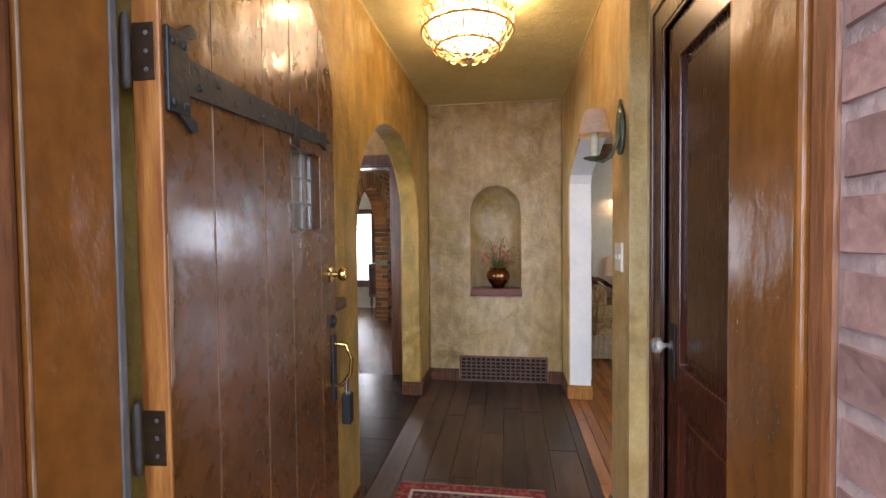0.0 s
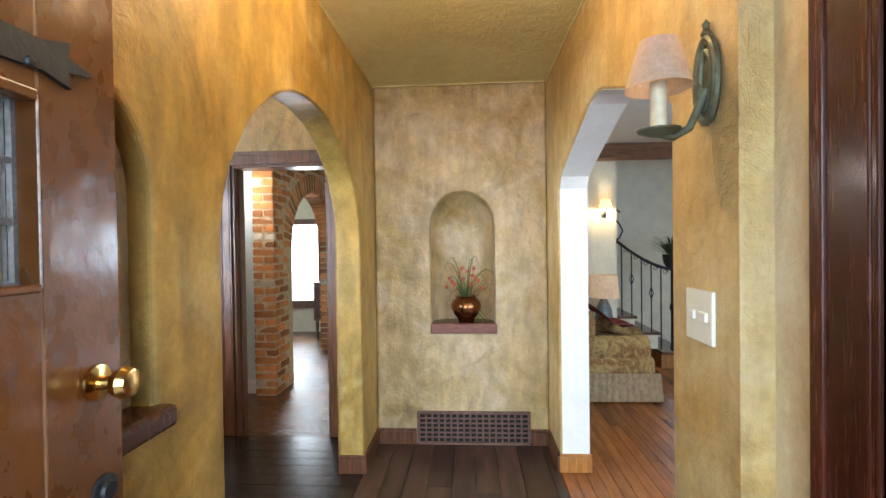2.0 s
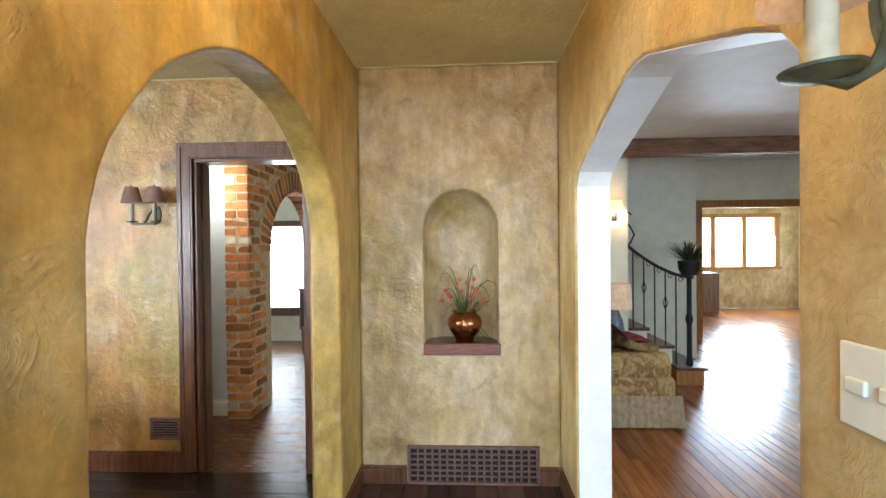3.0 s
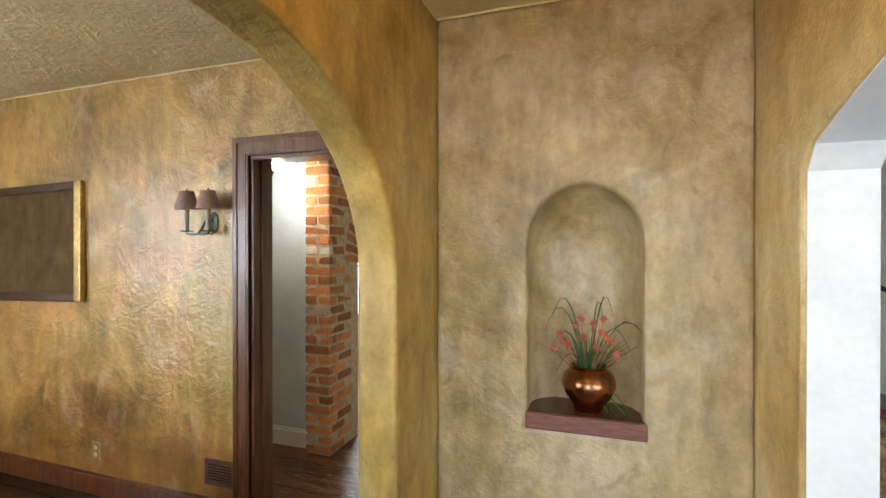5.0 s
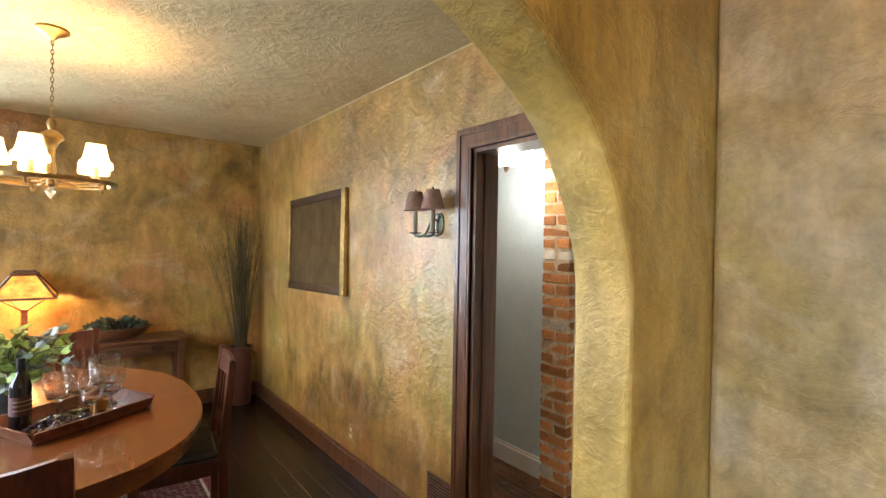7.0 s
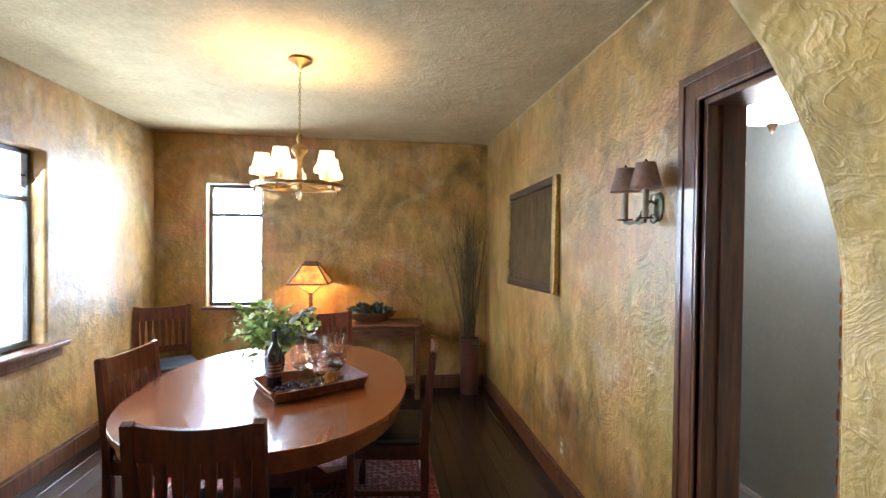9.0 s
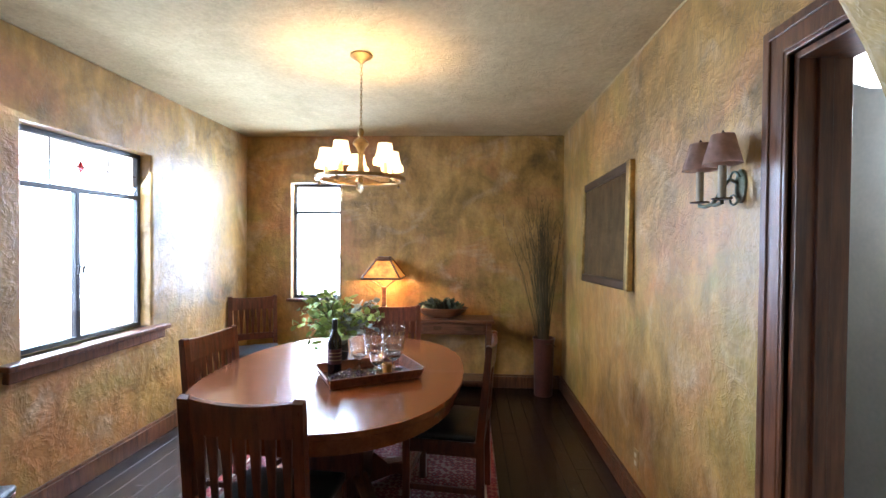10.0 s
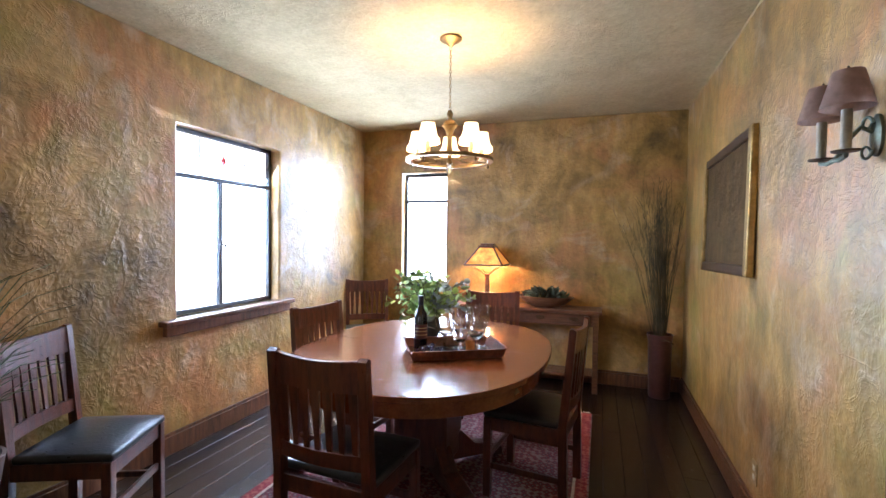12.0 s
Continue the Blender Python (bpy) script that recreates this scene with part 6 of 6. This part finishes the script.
for i in range(15):
    y = 0.14 + 0.45 * i / 14
    wv = 0.016 * math.sin(i * 1.3) + 0.012 * math.sin(i * 2.7 + 1)
    rows.append([bm.verts.new(p) for p in ((0.74 + wv * 2, y, 0.63), (0.60, y, 0.655 + wv * 1.5), (0.46 + wv, y, 0.68 - wv), (0.34, y, 0.76 + wv), (0.22, y, 0.835 + wv), (0.10, y, 0.845 - wv), (0.0, y, 0.83), (-0.03 + wv * 0.5, y, 0.66))])
for a, b in zip(rows, rows[1:]):
    for k in range(7):
        bm.faces.new((a[k], a[k + 1], b[k + 1], b[k]))
bmesh.ops.subdivide_edges(bm, edges=bm.edges[:], cuts=1, use_grid_fill=True)
part("cloth", bm, mat("maroon_cloth", (0.20, 0.022, 0.022), 0.9, spread=0.25, scale=14, bump=0.3), throw, smooth=True)
cush = thing("throw_pillow", "floral throw pillow on the armchair", "pillow", pose(1.29, 5.78, 0.585, 8, 16, 20))
bm = bx(B(), -0.17, 0.17, -0.17, 0.17, -0.05, 0.05, 0.045, seg=4)
part("case", bm, fabric, cush, smooth=True)

side_t = thing("side_table", "small round dark side table", "side table", pose(1.27, 6.21, 0) @ Matrix.Diagonal((0.7, 0.7, 0.9, 1)))
part("top", lathe(B(), [(0, 0.50), (0.20, 0.50), (0.205, 0.51), (0.20, 0.525), (0, 0.525)], 32), trim_wood, side_t, smooth=True)
part("post", lathe(B(), [(0.16, 0.0), (0.15, 0.03), (0.04, 0.06), (0.03, 0.2), (0.04, 0.3), (0.03, 0.45), (0.08, 0.50), (0, 0.50)], 20), trim_wood, side_t, smooth=True)
t_lamp = thing("table_lamp", "stoneware table lamp with a beige drum shade", "table lamp", pose(1.27, 6.21, 0.473))
part("base", lathe(B(), [(0, 0), (0.06, 0), (0.085, 0.06), (0.095, 0.14), (0.08, 0.24), (0.045, 0.32), (0.03, 0.36), (0.012, 0.37), (0.012, 0.45), (0, 0.45)], 28), mat("stoneware", (0.16, 0.12, 0.11), 0.3, spread=0.2, second=(0.12, 0.17, 0.2)), t_lamp, "glazed blue-brown base", smooth=True)
part("shade", shade_bm(0.165, 0.145, 0.36, 0.60), mat("linen_shade", (0.62, 0.44, 0.28), 0.8, spread=0.08, emit=0.25), t_lamp, "beige fabric drum shade", smooth=True)

bm = bx(B(), 0.56, 7.1, 6.08, 6.26, 2.315, 2.47, 0.012)
b_ = setting("beam", bm, wood("old_beam", (0.075, 0.03, 0.014), (0.23, 0.10, 0.045), 0.6, grain=(1.5, 12, 12), bump=0.5), "rough dark hewn ceiling beam", "beam")
bm = bx(B(), 1.45, 1.58, 6.27, 7.5, 2.42, 2.55, 0.01)
setting("beam_stairs", bm, MATS["old_beam"], "dark ceiling beam over the stairs", "beam")

stair = thing("staircase", "curving stair with wooden treads", "stairs", kind="structure")
for i in range(6):
    x1 = 2.26 - i * 0.26
    part("riser", bx(B(), x1 - 0.30 - (0.6 if i == 5 else 0), x1 - 0.02, 6.42 if i == 0 else 6.56, 7.54, 0.19 * i, 0.19 * (i + 1) - 0.035), cream_paint if i else orange_wood, stair)
    part("tread", bx(B(), x1 - 0.30 - (0.6 if i == 5 else 0), x1 + 0.01, 6.39 if i == 0 else 6.555, 7.54, 0.19 * (i + 1) - 0.0345, 0.19 * (i + 1), 0.006), trim_wood, stair)
railing = thing("stair_railing", "wrought iron stair railing with scrolls", "railing")
newel = part("newel_post", lathe(B(), [(0.03, 0.19), (0.035, 0.22), (0.026, 0.26), (0.024, 0.62), (0.036, 0.66), (0.036, 0.69), (0.024, 0.73), (0.024, 1.10), (0.04, 1.12), (0, 1.13)], 16, Matrix.Translation((2.12, 6.48, 0))), iron, railing, smooth=True)


def rail_z(x):
    s = (2.12 - x) / 0.62
    return 1.11 + 0.05 * s + 0.30 * max(0, s) ** 1.8


rp = [(x, 6.48 + 0.10 * ((2.12 - x) / 0.7) ** 2, rail_z(x)) for x in [2.16 - 0.06 * i for i in range(13)]]
part("handrail", tube(B(), rp, 0.017, 10), iron, railing, smooth=True)
for i in range(6):
    x = 2.0 - i * 0.105
    y = 6.48 + 0.10 * ((2.12 - x) / 0.7) ** 2 + 0.03
    n = max(0, int((2.26 - x) / 0.26))
    zb = 0.19 * (n + 1)
    bm = tube(B(), [(x, y, zb - 0.005), (x, y, rail_z(x) - 0.01)], 0.0075, 6)
    if i % 2:
        zc = (zb + rail_z(x)) / 2 + 0.06
        for s in (-1, 1):
            tube(bm, [(x, y, zc - 0.07), (x + s * 0.024, y, zc), (x, y, zc + 0.07)], 0.005, 6)
    part("baluster", bm, iron, railing)
    bm = tube(B(), [(x + 0.05 + 0.028 * math.cos(t) * (1 - t * 0.06), y, rail_z(x) - 0.055 + 0.028 * math.sin(t) * (1 - t * 0.06)) for t in [k * 0.6 for k in range(14)]], 0.004, 5)
    part("scroll", bm, iron, railing)
part("end_scroll", tube(B(), [(1.47, 6.60, 1.42), (1.56, 6.58, 1.47), (1.60, 6.58, 1.56), (1.56, 6.58, 1.64), (1.51, 6.58, 1.70), (1.50, 6.58, 1.77), (1.54, 6.58, 1.80), (1.57, 6.58, 1.77)], 0.009, 8), iron, railing, smooth=True)
np_ = thing("newel_planter", "dark iron planter on the newel post", "plant pot", pose(2.12, 6.48, 1.131))
part("cup", lathe(B(), [(0, 0), (0.07, 0), (0.10, 0.06), (0.11, 0.15), (0.10, 0.15), (0, 0.13)], 20), iron, np_, smooth=True)
nplant = thing("bushy_plant", "spiky dark green plant on the newel post", "plant", pose(2.12, 6.48, 1.26))
g = random.Random(31)
bm = B()
for i in range(170):
    a, reach, top = g.uniform(0, 6.28), g.uniform(0.03, 0.26), g.uniform(0.08, 0.30)
    o = Vector((math.cos(a), math.sin(a), 0))
    strip(bm, [o * (0.02 + reach * s) + Vector((0, 0, top * (1.2 * s - 0.4 * s * s))) for s in (0, 0.33, 0.66, 1)], g.uniform(0.008, 0.018), (0, 0, 1))
ob = part("blade", bm, mat("dark_blade", (0.05, 0.075, 0.03), 0.5, spread=0.3, island=0.4), nplant)
tagged(ob, kind="stuff")
ls = thing("wall_sconce", "small wall sconce with a lit cream shade", "wall lamp", pose(1.33, 6.4, 1.80))
part("backplate", bx(B(), -0.03, 0.03, -0.012, -0.0005, -0.10, 0.02, 0.004), iron, ls)
part("arm", tube(B(), [(0, -0.01, -0.05), (0, -0.06, -0.08), (0, -0.09, -0.04), (0, -0.09, 0.0)], 0.006, 8), iron, ls)
part("shade", shade_bm(0.075, 0.045, 0.0, 0.10, Matrix.Translation((0, -0.09, 0))), mat("shade_warm", (0.95, 0.62, 0.25), 0.8, spread=0.05, emit=1.5), ls, "glowing amber shade", smooth=True)
bulb("living_sconce_bulb", (1.33, 6.31, 1.80), 5, (1, 0.8, 0.5), 0.03)
mirror = thing("wall_mirror", "tall black iron framed wall panel", "wall decoration", pose(0.67, 5.55, 1.65))
part("panel", bx(B(), 0.0, 0.012, -0.18, 0.18, -0.40, 0.52, 0.003), cream_paint, mirror)
part("frame", slab(B(), "x", 0.0, 0.03, rect(-0.20, 0.20, -0.42, 0.54), [rect(-0.17, 0.17, -0.39, 0.51)]), iron, mirror)
for y in (-0.06, 0.06):
    part("rod", tube(B(), [(0.02, y, -0.39), (0.02, y, 0.51)], 0.006, 6), iron, mirror)
sun_cab = thing("low_cabinet", "dark low cabinet in the sunroom", "cabinet", pose(4.75, 11.2, 0))
part("body", bx(B(), -0.3, 0.12, -0.2, 0.2, 0.05, 0.85, 0.01), trim_wood, sun_cab)
part("plinth", bx(B(), -0.28, 0.10, -0.18, 0.18, 0.0, 0.0495), trim_wood, sun_cab)

bm = B()
for x in (4.97, 5.25, 5.92, 6.62):
    bx(bm, x - 0.05, x + 0.05, 11.95, 12.0, 0.9, 2.05, 0.005)
bx(bm, 4.92, 6.7, 11.93, 12.0, 0.86, 0.93, 0.005)
bx(bm, 4.92, 6.7, 11.95, 12.0, 2.0, 2.09, 0.005)
setting("window_sunroom", bm, orange_wood, "honey oak sunroom window frames", "window")
out_s = thing("wall_outlet", "white wall outlet in the sunroom", "outlet", pose(5.1, 11.999, 0.42))
part("plate", bx(B(), -0.04, 0.04, -0.006, 0, -0.06, 0.06, 0.002), white_paint, out_s)

# ---- outside ----
bm = bx(B(), -120, 120, -120, 120, -0.30, -0.20)
setting("ground", bm, ground_mat, "paved ground outside the house", "ground")
bm = bx(B(), -1.6, 1.1, -1.4, 0.499, -0.199, -0.035, 0.01)
setting("pavement", bm, ground_mat, "stone entrance step", "pavement")
# unseen slab added above the ceilings to shut out sun and sky
bm = bx(B(), -5.7, 7.5, 0.4, 12.6, 2.95, 3.1)
setting("roof", bm, ground_mat, "unseen flat cover added to keep sky light out of the rooms", "roof")

# bright overcast distance beyond the windows
for n_, q in (("backdrop", (-6.4, -2.42, 0.30, 0.32, -0.19, 2.9)), ("backdrop_west", (-6.42, -6.40, 0.3, 3.6, -0.19, 2.9)), ("backdrop_north", (-4.9, -1.0, 9.5, 9.52, -0.19, 2.9)), ("backdrop_sunroom", (4.2, 7.4, 12.8, 12.82, -0.19, 2.9))):
    setting(n_, bx(B(), *q), daylight, "bright white overcast daylight outside", "backdrop")

# ---- floors ----


def floor_base(name, q, label):
    return setting(name, bx(B(), *q), mat("subfloor", (0.012, 0.007, 0.005), 0.8), label, "floor")


def planks(parent, x0, x1, y0, y1, along, w0, w1, l0, l1, material, seed):
    r_ = random.Random(seed)
    u, u1 = (x0, x1) if along == "y" else (y0, y1)
    v0, v1 = (y0, y1) if along == "y" else (x0, x1)
    while u < u1 - 0.02:
        w = min(r_.uniform(w0, w1), u1 - u)
        v = v0
        first = True
        while v < v1 - 0.02:
            l = r_.uniform(l0, l1) * (r_.uniform(0.3, 1) if first else 1)
            first = False
            if v + l > v1 - 0.3:
                l = v1 - v
            g_ = 0.0009
            z = -r_.random() * 0.0015
            b = bmesh.new()
            q = (u + g_, u + w - g_, v + g_, v + l - g_) if along == "y" else (v + g_, v + l - g_, u + g_, u + w - g_)
            xa, xb, ya, yb = q
            c = 0.0018
            lo_ = [b.verts.new(p) for p in ((xa, ya, -0.018), (xb, ya, -0.018), (xb, yb, -0.018), (xa, yb, -0.018))]
            mid = [b.verts.new(p) for p in ((xa, ya, z - c), (xb, ya, z - c), (xb, yb, z - c), (xa, yb, z - c))]
            top = [b.verts.new(p) for p in ((xa + c, ya + c, z), (xb - c, ya + c, z), (xb - c, yb - c, z), (xa + c, yb - c, z))]
            for a_, d_ in ((lo_, mid), (mid, top)):
                for i in range(4):
                    b.faces.new((a_[i], a_[(i + 1) % 4], d_[(i + 1) % 4], d_[i]))
            b.faces.new(top)
            me = bpy.data.meshes.new("plank")
            b.to_mesh(me)
            b.free()
            me.materials.append(material)
            ob = bpy.data.objects.new("plank", me)
            scene.collection.objects.link(ob)
            ob.parent = parent
            v += l
        u += w


fl = floor_base("floor_hall", (-0.86, 0.40, 0.94, 4.45, -0.06, -0.0185), "wide dark worn oak plank hall floor")
planks(fl, -0.857, 0.378, 0.95, 4.425, "y", 0.13, 0.19, 0.9, 1.9, plank_hall, 1)
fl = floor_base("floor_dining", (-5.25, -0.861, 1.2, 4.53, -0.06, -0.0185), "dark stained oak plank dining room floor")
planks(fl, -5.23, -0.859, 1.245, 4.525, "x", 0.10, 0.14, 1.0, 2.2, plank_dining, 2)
plank_passage = wood("plank_passage", (0.07, 0.028, 0.013), (0.19, 0.085, 0.038), 0.26, scale=2, grain=(1.0, 9, 9), bump=0.25, island=0.35)
fl = floor_base("floor_passage", (-5.0, -0.85, 4.531, 8.7, -0.06, -0.0185), "glossy brown plank passage floor")
planks(fl, -4.9, -0.95, 4.527, 8.6, "x", 0.13, 0.18, 1.2, 2.4, plank_passage, 3)
fl = floor_base("floor_living", (0.401, 7.2, 0.94, 12.1, -0.06, -0.0185), "glossy honey-red oak strip living room floor")
planks(fl, 0.379, 3.4, 2.2, 8.72, "y", 0.075, 0.075, 0.8, 2.0, plank_living, 4)
planks(fl, 3.4, 7.1, 2.2, 12.0, "y", 0.3, 0.3, 2.0, 4.0, plank_living, 5)
planks(fl, 0.379, 7.1, 1.1, 2.2, "y", 0.3, 0.3, 1.2, 1.2, plank_living, 6)
planks(fl, 2.95, 3.4, 8.72, 12.0, "y", 0.15, 0.15, 1.2, 2.0, plank_living, 7)

# brick skin beside the entrance
outer = bpy.data.objects["wall_outside"]
BRO = {k: unit_brick("brick", l, 0.05, 0.062, brick_out) for k, l in (("s", 0.205), ("h", 0.098))}
for x0, ln in ((0.237, 0.62), (-1.44, 0.63)):
    z, row = 0.0, 0
    while z < 2.7:
        u = -0.05 if row % 2 else 0.0
        kinds = ["h"] if row % 2 else []
        u = 0.0
        while u < ln:
            k = kinds.pop() if kinds else "s"
            l = 0.205 if k == "s" else 0.098
            lay(BRO[k], Matrix.Translation((x0 + u + l / 2, 0.533, z + 0.03)), outer)
            u += l + 0.012
        z += 0.0745
        row += 1

for x, s in ((0.252, 1), (-0.817, -1)):
    for row in range(28):
        z = row * 0.0745 + 0.03
        for k, y in ((("s", 0.612),) if row % 2 else (("h", 0.565), ("h", 0.67))):
            lay(BRO[k], Matrix.Translation((x, y, z)) @ pose(0, 0, 0, 0, 0, 90), outer)
